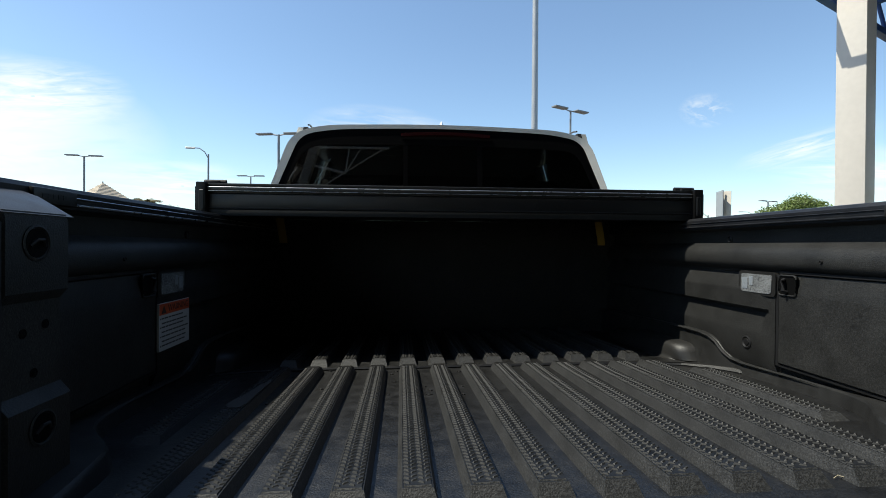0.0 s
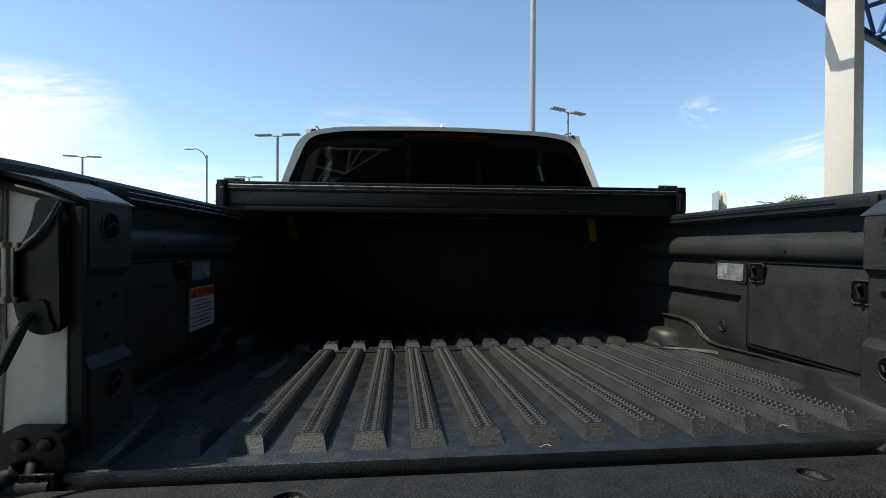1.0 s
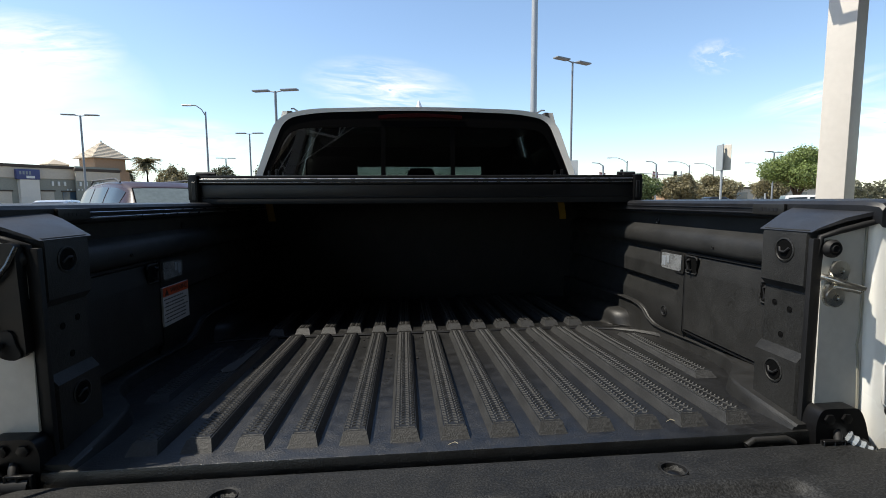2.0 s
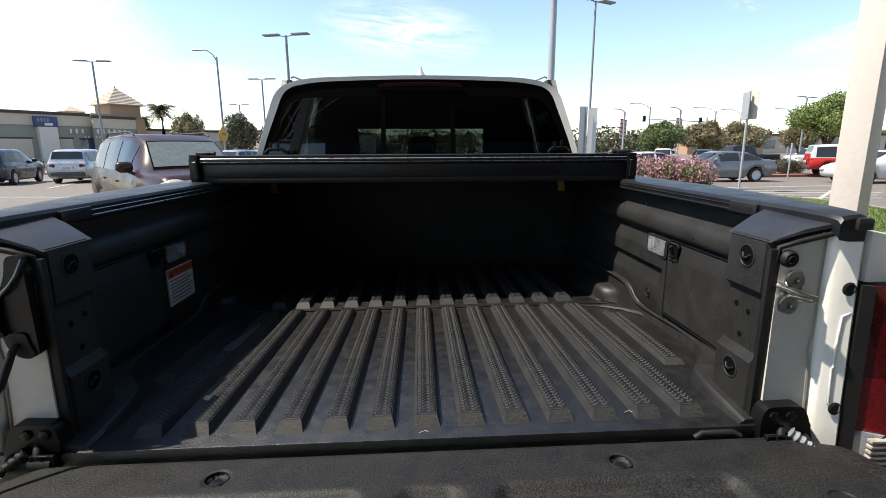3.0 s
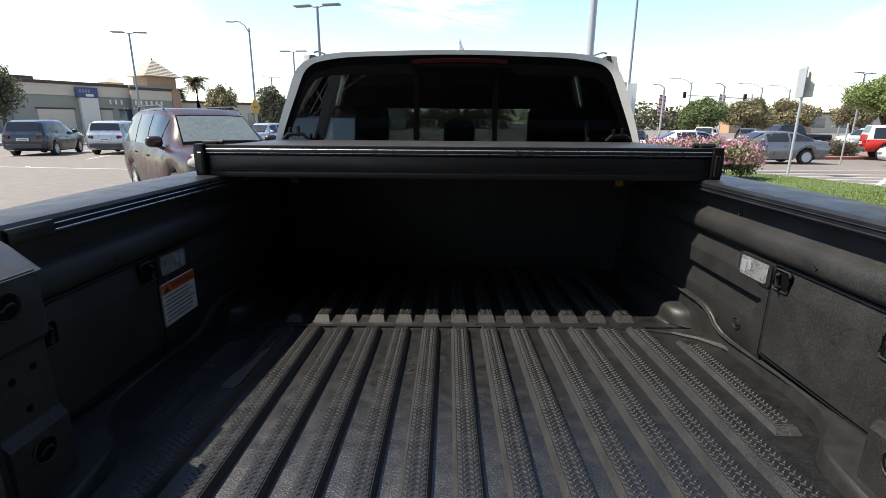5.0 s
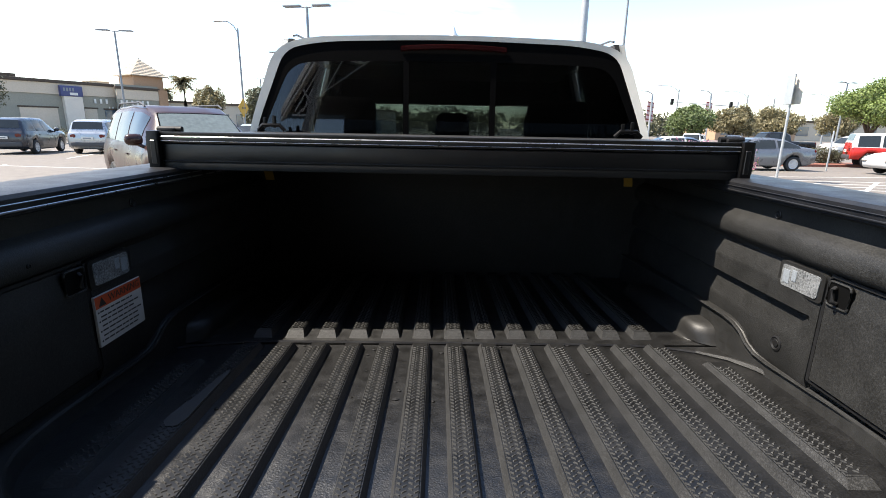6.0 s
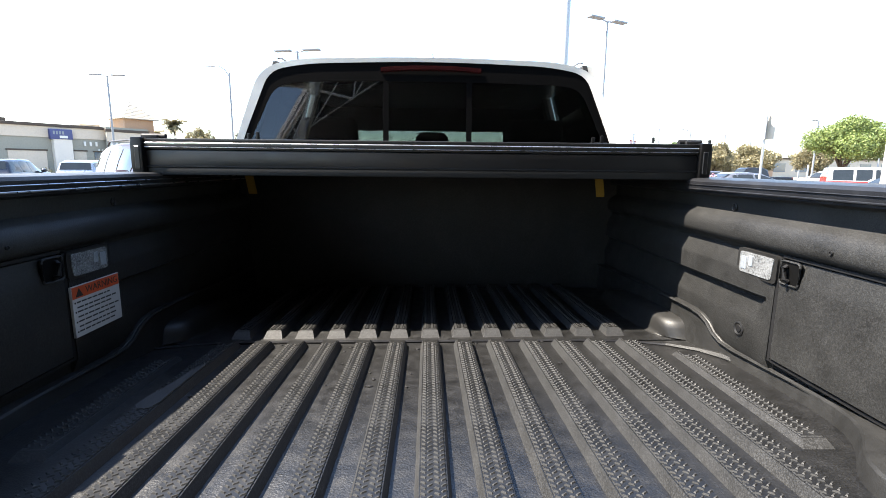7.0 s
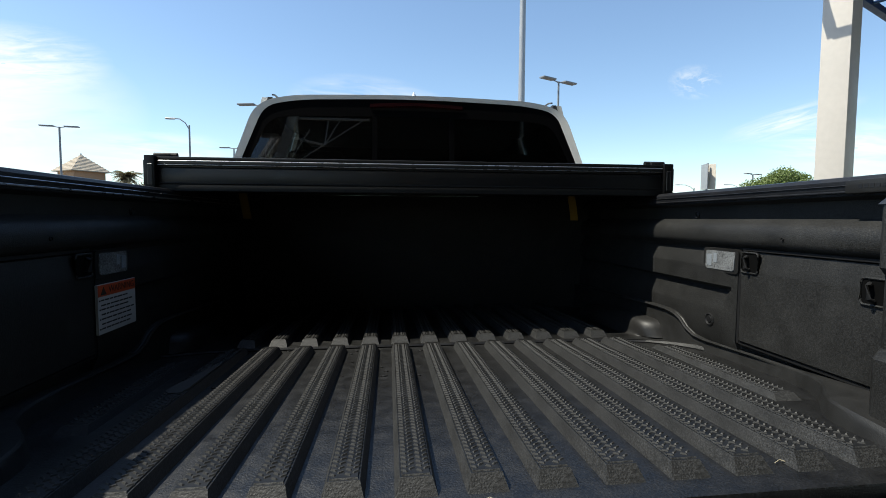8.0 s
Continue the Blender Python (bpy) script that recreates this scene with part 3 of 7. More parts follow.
    for y, w, h in ((0.846, 0.060, 0.002), (0.852, 0.064, 0.010), (0.858, 0.067, 0.026), (0.866, 0.069, 0.040), (0.880, 0.071, 0.049), (0.90, 0.073, 0.053), (0.98, 0.076, 0.056), (1.15, 0.076, 0.056), (1.30, 0.070, 0.048), (1.36, 0.05, 0.03)):
        rings.append([(s * 0.735, y, FZ - 0.004)] + [(s * (0.735 - w * a), y + 0.045 * min(1.0, max(0.0, a - 0.35)) + 0.016 * (1 - b), FZ + h * b) for a, b in ((0, 1.03), (0.45, 1.01), (0.68, 0.98), (0.82, 0.91), (0.91, 0.78), (0.97, 0.56), (1.01, 0.32), (1.05, 0.12), (1.14, 0.04), (1.26, -0.02))])
    bm = B()
    ring_loft(bm, rings)
    leaned(part("wheel_house_hump", bm, SMOOTH, truck, "rounded glossy hump in the bed corner", 60))
    # corner block behind the tailgate opening
    bx = [(0.648, 1.236), (0.645, 1.226), (0.645, 1.135), (0.656, 1.122), (0.656, 1.008), (0.642, 0.992), (0.642, 0.872), (0.76, 0.872), (0.76, 1.262)]
    bm = B()
    ring_loft(bm, [[(s * (x + 0.012 * (x < 0.7)), 0.034, z) for x, z in bx], [(s * x, 0.040, z) for x, z in bx], [(s * x, 0.145, z) for x, z in bx], [(s * (x + 0.006 * (x < 0.7)), 0.153, z) for x, z in bx]])
    block = part("corner_block", bm, LINER, truck, "textured black corner block beside the tailgate", 30)
    bm = B()
    ring_loft(bm, [[(s * 0.645, 0.030, 1.233), (s * 0.645, 0.156, 1.233), (s * 0.660, 0.156, 1.241), (s * 0.660, 0.030, 1.241)],
                   [(s * 0.700, 0.020, 1.252), (s * 0.705, 0.175, 1.256), (s * 0.705, 0.175, 1.263), (s * 0.700, 0.020, 1.259)],
                   [(s * 0.765, 0.008, 1.268), (s * 0.765, 0.200, 1.274), (s * 0.765, 0.200, 1.281), (s * 0.765, 0.008, 1.275)]])
    part("block_cap", bm, CAPTOP, block, "sloping smooth cap", 40)
    for yc, zc, xw in ((0.088, 1.197, 0.645), (0.094, 0.961, 0.642)):
        bm = B()
        m = pose(s * xw, yc, zc, 0, -90 * s, 0)
        lathe(bm, [(0.0225, -0.003), (0.0235, 0.0012), (0.0205, 0.0022), (0.0185, -0.0005)], m, 20)
        part("hole_rim", bm, LINER, block, "", 40)
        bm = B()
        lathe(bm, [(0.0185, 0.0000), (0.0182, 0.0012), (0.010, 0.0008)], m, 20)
        part("hole_floor", bm, HOLESHADE, block, "near-black disc painted as the shade in a tie-down hole")
        bm = B()
        bent_tube(bm, [m @ Vector((0.004, -0.012, 0.001)), m @ Vector((-0.004, -0.004, 0.004)), m @ Vector((-0.004, 0.006, 0.004)), m @ Vector((0.004, 0.012, 0.001))], 0.0024, 8)
        part("tie_down", bm, RUBBER, block, "", 40)
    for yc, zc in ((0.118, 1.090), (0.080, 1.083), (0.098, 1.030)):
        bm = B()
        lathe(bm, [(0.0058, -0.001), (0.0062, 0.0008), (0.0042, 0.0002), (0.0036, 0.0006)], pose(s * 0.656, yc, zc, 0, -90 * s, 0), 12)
        part("screw_hole", bm, HOLESHADE, block, "", 40)
    # small latch shape between block and door
    bm = B()
    bent_tube(bm, [(s * 0.742, 0.178, 1.02), (s * 0.736, 0.176, 0.99), (s * 0.736, 0.176, 0.96), (s * 0.742, 0.178, 0.935)], 0.005, 6)
    box(bm, s * 0.744, s * 0.734, 0.170, 0.196, 0.962, 0.985, 0.003, 1)
    part("door_latch", bm, SMOOTH, liner, "", 40)
    # rail cap
    rc = [(0.743, 1.253), (0.741, 1.262), (0.741, 1.281), (0.746, 1.288), (0.760, 1.2905), (0.83, 1.292), (0.905, 1.288), (0.930, 1.280), (0.936, 1.266), (0.93, 1.25), (0.76, 1.25)]
    bm = B()
    rr = [[(s * (x if x < 0.77 else 0.77 + (x - 0.77) * k), y, z - d) for x, z in rc] for y, d, k in ((-0.004, 0.010, 0.12), (0.002, 0.004, 0.16), (0.03, 0.001, 0.26), (0.08, 0.0, 0.36), (0.14, 0.0, 0.47), (0.22, 0.0, 0.60), (0.35, 0.0, 0.78), (0.50, 0.0, 0.92), (0.65, 0.0, 1.0), (1.60, 0.0, 1.0))]
    ring_loft(bm, rr)
    rail = part("rail_cap", bm, RAILCAP, truck, "black bed rail cap with a dusty top", 35)
    bm = B()
    box(bm, s * 0.7415, s * 0.7385, 0.235, 1.57, 1.2585, 1.2625, 0.001, 1)
    box(bm, s * 0.7415, s * 0.7385, 0.235, 1.57, 1.2715, 1.2735, 0.0008, 1)
    part("rail_groove_bead", bm, EDGE if s < 0 else RAILCAP, rail, "thin bead along the rail")
    bm = B()
    box(bm, s * 0.7415, s * 0.7330, 0.205, 0.300, 1.257, 1.282, 0.003)
    plate = part("rail_plate", bm, SMOOTH, rail, "small black plate on the rail", 30)
    bm = B()
    for k in range(5):
        box(bm, s * 0.7330, s * 0.7325, 0.222 + 0.011 * k, 0.229 + 0.011 * k, 1.266, 1.273)
    part("plate_mark", bm, RAILCAP, rail, "unreadable grey marks")
    bm = B()
    box(bm, s * 0.768, s * 0.798, -0.011, 0.02, 1.260, 1.2825, 0.006)
    part("rail_end_cap", bm, SMOOTH, rail, "", 40)
    # jamb: inner plate, pressed outer flange with plugs
    bm = B()
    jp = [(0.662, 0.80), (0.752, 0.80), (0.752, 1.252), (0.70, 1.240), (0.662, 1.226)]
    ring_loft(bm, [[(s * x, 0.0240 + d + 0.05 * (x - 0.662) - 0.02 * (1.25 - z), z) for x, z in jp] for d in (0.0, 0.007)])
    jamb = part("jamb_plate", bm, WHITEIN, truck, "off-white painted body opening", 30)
    fl = [(0.748, 0.030), (0.750, 0.016), (0.757, 0.010), (0.772, 0.004), (0.789, -0.0017), (0.796, 0.003), (0.797, 0.05), (0.75, 0.05)]
    bm = B()
    ring_loft(bm, [[(s * (x + dx), y - 0.02 * (1.25 - z) * (y < 0.02), z) for x, y in fl] for z, dx in ((0.70, 0.012), (0.80, 0.009), (0.93, 0.005), (1.06, 0.002), (1.18, 0.0), (1.245, 0.0), (1.262, 0.001))])
    flange = part("jamb_flange", bm, WHITE, truck, "white pressed steel flange of the body opening", 50)
    bm = B()
    bent_tube(bm, [(s * x, 0.0035 - 0.33 * (x - 0.773) - 0.02 * (1.25 - z), z) for x, z in ((0.788, 1.108), (0.776, 1.100), (0.774, 1.06), (0.773, 1.00), (0.773, 0.93), (0.779, 0.922))], [0.0004, 0.0022, 0.0022, 0.0022, 0.0022, 0.0004], 8)
    part("pressed_rib", bm, WHITE, flange, "", 60)
    for xp, zp in ((0.780, 1.152), (0.787, 0.918)):
        bm = B()
        m = pose(s * xp, 0.001 - 0.02 * (1.25 - zp), zp, 90, 0, 0)
        lathe(bm, [(0.0125, -0.001), (0.013, 0.0015), (0.0095, 0.0035), (0.0085, 0.0020), (0.004, 0.0025)], m, 16)
        part("jamb_plug", bm, RUBBER, flange, "round black plug", 40)
    bm = B()
    m = pose(s * 0.676, 0.022, 1.205, 90, 0, 0)
    lathe(bm, [(0.016, -0.009), (0.016, 0.006), (0.012, 0.011), (0.010, 0.008), (0.006, 0.012), (0.005, 0.009)], m, 18)
    part("rubber_buffer", bm, RUBBER, jamb, "black rubber stop", 40)
    bm = B()
    bent_tube(bm, [(s * 0.745, 0.026, 1.25), (s * 0.744, 0.0235, 1.06), (s * 0.740, 0.0225, 1.03), (s * 0.744, 0.0220, 1.0), (s * 0.750, 0.0190, 0.86), (s * 0.751, 0.0180, 0.80)], 0.0022, 5)
    part("sealant_line", bm, STUCCOD, jamb, "grey sealant seam")
    bm = B()
    bent_tube(bm, [(s * 0.654, 0.028, 0.86), (s * 0.654, 0.028, 1.0), (s * 0.654, 0.028, 1.18), (s * 0.660, 0.026, 1.225), (s * 0.69, 0.020, 1.236), (s * 0.74, 0.014, 1.250), (s * 0.766, 0.012, 1.258)], 0.0055, 8)
    box(bm, s * 0.6435, s * 0.664, 0.0225, 0.0335, 0.80, 1.222, 0.002)
    part("edge_seal", bm, RUBBER, jamb, "black rubber edge seal", 50)
    # tail lamp with black gasket
    bm = B()
    ring_loft(bm, [[(s * (0.798 + d * 0.6), -0.008, z), (s * (0.816 + d), -0.016, z), (s * (0.822 + d), 0.05, z), (s * 0.798, 0.05, z)] for z, d in ((0.74, 0.014), (0.95, 0.006), (1.16, 0.0))])
    lampT = part("tail_lamp", bm, RUBBER, truck, "red and clear tail lamp with a black gasket", 40)
    def lampring(z, xi, xo, yo, back=0.16):
        return [(s * xi, -0.008, z), (s * (xi * 0.6 + xo * 0.4), yo, z), (s * (xi * 0.25 + xo * 0.75), yo + 0.012, z), (s * xo, yo + 0.05, z), (s * (xo + 0.012), yo + back, z), (s * xi, yo + back, z)]
    bm = B()
    ring_loft(bm, [lampring(1.158, 0.819, 0.925, -0.014), lampring(1.10, 0.820, 0.945, -0.026), lampring(0.985, 0.823, 0.955, -0.032)])
    part("upper_lens", bm, REDDARK, lampT, "dark red upper lens", 40)
    bm = B()
    ring_loft(bm, [lampring(0.9845, 0.823, 0.955, -0.032), lampring(0.90, 0.826, 0.958, -0.034), lampring(0.875, 0.827, 0.958, -0.034)])
    part("middle_lens", bm, REDLENS, lampT, "red lens", 40)
    bm = B()
    ring_loft(bm, [lampring(0.8745, 0.827, 0.915, -0.033), lampring(0.79, 0.832, 0.915, -0.030)])
    part("clear_lens", bm, CLEARCOVER, lampT, "ribbed clear reversing lens", 40)
    bm = B()
    for k in range(7):
        z = 0.797 + 0.011 * k
        box(bm, s * 0.838, s * 0.905, -0.040, -0.028, z, z + 0.006, 0.001, 1)
    part("lens_rib", bm, HEADLENS, lampT, "")
    bm = B()
    ring_loft(bm, [lampring(0.8745, 0.916, 0.958, -0.030), lampring(0.79, 0.916, 0.955, -0.028), lampring(0.745, 0.86, 0.940, -0.016)])
    part("lower_lens", bm, REDLENS, lampT, "red lower lens", 40)
    # outer body side
    bs = [(0.806, 1.262), (0.90, 1.262), (0.945, 1.245), (0.975, 1.15), (0.990, 1.0), (0.992, 0.85), (0.985, 0.60), (0.965, 0.42), (0.90, 0.38), (0.806, 0.38)]
    bm = B()
    ring_loft(bm, [[(s * (x - (0.03 if x > 0.92 else 0.0) * k), y, z) for x, z in bs] for y, k in ((0.145, 1.0), (0.30, 0.2), (0.60, 0), (1.62, 0))])
    ring_loft(bm, [[(s * (0.812 + (x - 0.812) * k), y, z) for x, z in ((0.812, 1.163), (0.93, 1.163), (0.942, 1.180), (0.93, 1.215), (0.885, 1.245), (0.812, 1.256))] for y, k in ((0.006, 0.70), (0.016, 0.84), (0.05, 0.95), (0.145, 1.0))])
    ring_loft(bm, [[(s * x, y, z) for x, z in ((0.812, 0.40), (0.93, 0.40), (0.95, 0.60), (0.95, 0.738), (0.812, 0.738))] for y in (0.02, 0.145)])
    part("bed_side", bm, WHITE, truck, "white outer bed side", 40)
    return liner


for s in (-1, 1):
    side(s)

# right striker, left latch bracket with cable
bm = B()
lathe(bm, [(0.017, 0.0), (0.017, 0.004), (0.006, 0.005), (0.006, 0.003)], pose(0.684, 0.0105, 1.168, 90, 0, 0), 16)
lathe(bm, [(0.017, 0.0), (0.017, 0.004), (0.006, 0.005), (0.006, 0.003)], pose(0.678, 0.0105, 1.120, 90, 0, 0), 16)
prism(bm, rounded([(0.664, 1.13), (0.684, 1.187), (0.704, 1.168), (0.698, 1.140), (0.680, 1.100), (0.666, 1.108)], 0.01), "y", 0.010, 0.0340)
striker = part("striker", bm, STEEL, truck, "bare metal latch striker", 40)
bm = B()
bent_tube(bm, [(0.662, 0.022, 1.156), (0.672, 0.010, 1.152), (0.694, -0.003, 1.143), (0.714, -0.008, 1.137), (0.710, -0.006, 1.133), (0.700, 0.001, 1.136), (0.668, 0.020, 1.140)], 0.0055, 8)
part("striker_loop", bm, STEEL, striker, "", 50)
bm = B()
prism(bm, rounded([(-0.664, 1.232), (-0.690, 1.232), (-0.696, 1.20), (-0.704, 1.18), (-0.716, 1.16), (-0.722, 1.105), (-0.712, 1.062), (-0.660, 1.052)], 0.012), "y", 0.004, 0.0340)
latch = part("latch", bm, BLACKMETAL, truck, "black tailgate latch with a chrome roller", 40)
bm = B()
tube(bm, (-0.718, -0.004, 1.100), (-0.718, -0.004, 1.168), 0.0085, n=14)
tube(bm, (-0.718, -0.004, 1.165), (-0.718, -0.004, 1.172), 0.0165, n=16)
tube(bm, (-0.718, -0.004, 1.093), (-0.718, -0.004, 1.101), 0.013, n=16)
part("latch_roller", bm, CHROME, latch, "chrome roller", 40)
bm = B()
bent_tube(bm, [(-0.664, 0.008, 1.226), (-0.672, 0.0, 1.200), (-0.685, -0.004, 1.180), (-0.702, -0.004, 1.166), (-0.716, -0.002, 1.160)], 0.004, 8)
part("latch_rod", bm, CHROME, latch, "pale curved rod", 50)
bm = B()
prism(bm, rounded([(-0.676, 1.098), (-0.704, 1.094), (-0.706, 1.070), (-0.696, 1.052), (-0.672, 1.048), (-0.664, 1.058), (-0.672, 1.072)], 0.012), "y", 0.0, 0.0340)
part("cable_anchor", bm, RUBBER, latch, "", 40)
bm = B()
bent_tube(bm, [(-0.692, -0.004, 1.078), (-0.700, -0.018, 1.046), (-0.707, -0.032, 1.010)], [0.005, 0.0075, 0.0065], 10)
cable = part("tailgate_cable", bm, RUBBER, truck, "black tailgate support cable", 50)
bm = B()
bent_tube(bm, [(-0.707, -0.032, 1.010), (-0.724, -0.075, 0.955), (-0.744, -0.13, 0.900), (-0.764, -0.19, 0.862), (-0.776, -0.23, 0.842)], 0.0045, 8)
part("wire", bm, BLACKMETAL, cable, "", 50)
for s in (-1, 1):
    bm = B()
    prism(bm, rounded([(s * 0.652, 0.79), (s * 0.645, 0.90), (s * 0.655, 0.925), (s * 0.725, 0.925), (s * 0.738, 0.90), (s * 0.765, 0.80), (s * 0.74, 0.77)], 0.012), "y", -0.008, 0.0340)
    hinge = part("tailgate_hinge", bm, BLACKMETAL, truck, "black tailgate hinge bracket", 40)
    bm = B()
    for xp in (0.668, 0.700):
        lathe(bm, [(0.0095, 0), (0.0095, 0.004), (0.005, 0.005)], pose(s * xp, -0.0085, 0.907, 90, 0, 0), 6)
    part("bolt", bm, BLACKMETAL, hinge, "", 30)
    bm = B()
    tube(bm, (s * 0.655, -0.012, 0.853), (s * 0.735, -0.012, 0.853), 0.017, n=14)
    bent_tube(bm, [(s * 0.690, 0.0, 0.885), (s * 0.683, -0.012, 0.880), (s * 0.680, -0.018, 0.866)], 0.007, 8)
    part("hinge_pin", bm, RUBBER, hinge, "", 50)
    bm = B()
    bent_tube(bm, [(s * (0.700 + 0.0042 * k), -0.014 - 0.0028 * k, 0.876 - 0.0030 * k) for k in range(11)], [0.0125 - 0.0035 * (k % 2) - 0.0004 * k for k in range(11)], 10)
    part("wiring_boot", bm, CLEARCOVER if s > 0 else RUBBER, hinge, "pale ribbed wiring sleeve" if s > 0 else "", 50)
    bm = B()
    for z in (0.846, 0.858, 0.870):
        box(bm, s * 0.648, s * 0.690, -0.024, -0.018, z, z + 0.0045, 0.001, 1)
    for x in (0.648, 0.668, 0.686):
        box(bm, s * x, s * (x + 0.0045), -0.0245, -0.018, 0.846, 0.8745, 0.001, 1)
    part("hinge_clip", bm, BLACKMETAL, hinge, "slotted black clip", 40)
bm = B()
box(bm, -0.636, -0.622, -0.004, 0.010, 0.835, 0.858, 0.003)
part("pale_clip", bm, LENS, truck, "small pale plastic clip")

# warning label on the left wall
y0, y1, z0, z1, xl = 0.572, 0.722, 0.952, 1.060, -0.7330
bm = B()
box(bm, -0.7385, xl, y0, y1, z0, z1)
label = part("warning_label", bm, LABELW, truck, "white warning label with an orange-red heading")
bm = B()
box(bm, xl, xl + 0.0004, y0 + 0.001, y1 - 0.001, z1 - 0.026, z1 - 0.001)
part("label_heading", bm, LABELR, label, "orange-red heading")
bm = B()
random.seed(3)
for k, zz in enumerate((1.024, 1.013, 1.004, 0.993, 0.983, 0.972, 0.962)):
    ya = y0 + 0.012
    if k in (0, 2, 4, 6):
        box(bm, xl, xl + 0.0004, y0 + 0.005, y0 + 0.009, zz - 0.0005, zz + 0.003)
    while ya < y1 - (0.02 if k % 2 else 0.035):
        w = random.uniform(0.008, 0.02)
        box(bm, xl, xl + 0.0004, ya, min(ya + w, y1 - 0.008), zz, zz + 0.0032)
        ya += w + 0.003
part("label_text_bar", bm, INK, label, "rows of small unreadable print")
bm = B()
prism(bm, [(y0 + 0.010, z1 - 0.023), (y0 + 0.032, z1 - 0.023), (y0 + 0.021, z1 - 0.005)], "x", xl + 0.0004, xl + 0.0008)
part("warning_triangle", bm, INK, label, "black triangle")
cu = bpy.data.curves.new("warning_word", "FONT")
cu.body, cu.size, cu.extrude = "WARNING", 0.0215, 0.0002
cu.align_x, cu.align_y = "LEFT", "CENTER"
cu.materials.append(INK)
tx = new("warning_word", cu)
tx.parent = label
tx.matrix_basis = Matrix.Translation((xl + 0.0007, y0 + 0.040, z1 - 0.0135)) @ Matrix(((0, 0, 1, 0), (1, 0, 0, 0), (0, 1, 0, 0), (0, 0, 0, 1)))

# ---- tailgate, lying open ----
TZ = 0.850
bm = B()
outline = rounded([(-0.66, -0.012), (0.66, -0.012), (0.70, -0.035), (0.785, -0.13), (0.80, -0.56), (0.78, -0.63), (-0.78, -0.63), (-0.80, -0.56), (-0.785, -0.13), (-0.70, -0.035)], 0.02)
prism(bm, outline, "z", TZ - 0.075, TZ - 0.03)
tailgate = leaned(part("tailgate", bm, WHITE, truck, "open tailgate lined with black textured plastic", 40))


def tail_half(y):
    """Half the liner's width at y."""
    pts = ((-0.63, 0.775), (-0.56, 0.80), (-0.13, 0.785), (-0.035, 0.70), (-0.014, 0.665))
    return float(np.interp(y, [p[0] for p in pts], [p[1] for p in pts]))


def hollow(x, y, x0, x1, y0, y1, rad):
    """How deep inside a rounded rectangle the point lies; negative outside."""
    qx, qy = abs(x - (x0 + x1) / 2) - (x1 - x0) / 2 + rad, abs(y - (y0 + y1) / 2) - (y1 - y0) / 2 + rad
    return rad - math.hypot(max(qx, 0), max(qy, 0)) - min(max(qx, qy), 0)


def ease(t):
    t = min(1.0, max(0.0, t))
    return t * t * (3 - 2 * t)


nx, ny = 260, 100
verts, faces = [], []
for j in range(ny + 1):
    y = -0.014 - 0.606 * j / ny
    hw = tail_half(y)
    for i in range(nx + 1):
        x = hw * (2 * i / nx - 1)
        z = TZ - 0.010 * (1 - min(1.0, min(hw - abs(x), -0.0135 - y, y + 0.621) / 0.014)) ** 2
        for x0, x1 in ((-0.515, -0.10), (-0.05, 0.062), (0.110, 0.52)):
            z -= 0.015 * ease((hollow(x, y, x0, x1, -0.53, -0.122, 0.030) + 0.004) / 0.026)
        for cx in (-0.353, 0.342):
            z -= 0.012 * ease((0.0205 - math.hypot(x - cx, y + 0.079)) / 0.006)
        verts.append((x, y, z))
for j in range(ny):
    for i in range(nx):
        a = j * (nx + 1) + i
        faces.append((a, a + nx + 1, a + nx + 2, a + 1))
tl = quads("tailgate_liner", verts, faces, TAILLINER, tailgate, "black textured liner with shallow hollows")
tl.data.shade_smooth()
tl.modifiers.new("thick", "SOLIDIFY").thickness = 0.009
for x, y in ((-0.353, -0.079), (0.342, -0.079)):
    bm = B()
    lathe(bm, [(0.0215, -0.0005), (0.0205, 0.0012), (0.0190, 0.0008), (0.0180, -0.0085), (0.0178, -0.0095)], pose(x, y, TZ), 24, False)
    lathe(bm, [(0.0180, -0.0100), (0.0180, -0.0092), (0.010, -0.0090)], pose(x, y, TZ), 20)
    part("screw_well", bm, RUBBER, tailgate, "dark round well", 40)
    bm = B()
    lathe(bm, [(0.009, 0), (0.009, 0.004), (0.003, 0.005)], pose(x, y, TZ - 0.0105), 8)
    part("screw", bm, BLACKMETAL, tailgate, "", 30)
for x, y in ((-0.640, -0.203), (0.640, -0.203)):
    bm = B()
    lathe(bm, [(0.028, -0.002), (0.028, 0.003), (0.022, 0.004), (0.020, 0.001), (0.011, 0.0005)], pose(x, y, TZ), 20)
    part("cup", bm, RUBBER, tailgate, "round dark cup", 40)
for s in (-1, 1):
    bm = B()
    ring_loft(bm, [[(s * x, y, z) for x, z in ((0.70 + a, TZ - 0.05), (0.715 + a, TZ - 0.004 + h), (0.745 + a, TZ + 0.006 + h), (0.775 + a, TZ - 0.004 + h), (0.785 + a, TZ - 0.05))] for y, a, h in ((-0.045, -0.01, -0.01), (-0.07, 0.0, 0.0), (-0.13, 0.012, 0.0), (-0.20, 0.016, -0.004))])
    part("tailgate_ear", bm, TAILLINER, tailgate, "", 50)
bm = B()
bent_tube(bm, [(0.515, -0.010, TZ - 0.004), (0.53, -0.008, TZ + 0.004), (0.59, -0.008, TZ + 0.004), (0.605, -0.010, TZ - 0.004)], 0.006, 8)
part("hinge_bulge", bm, SMOOTH, tailgate, "", 50)
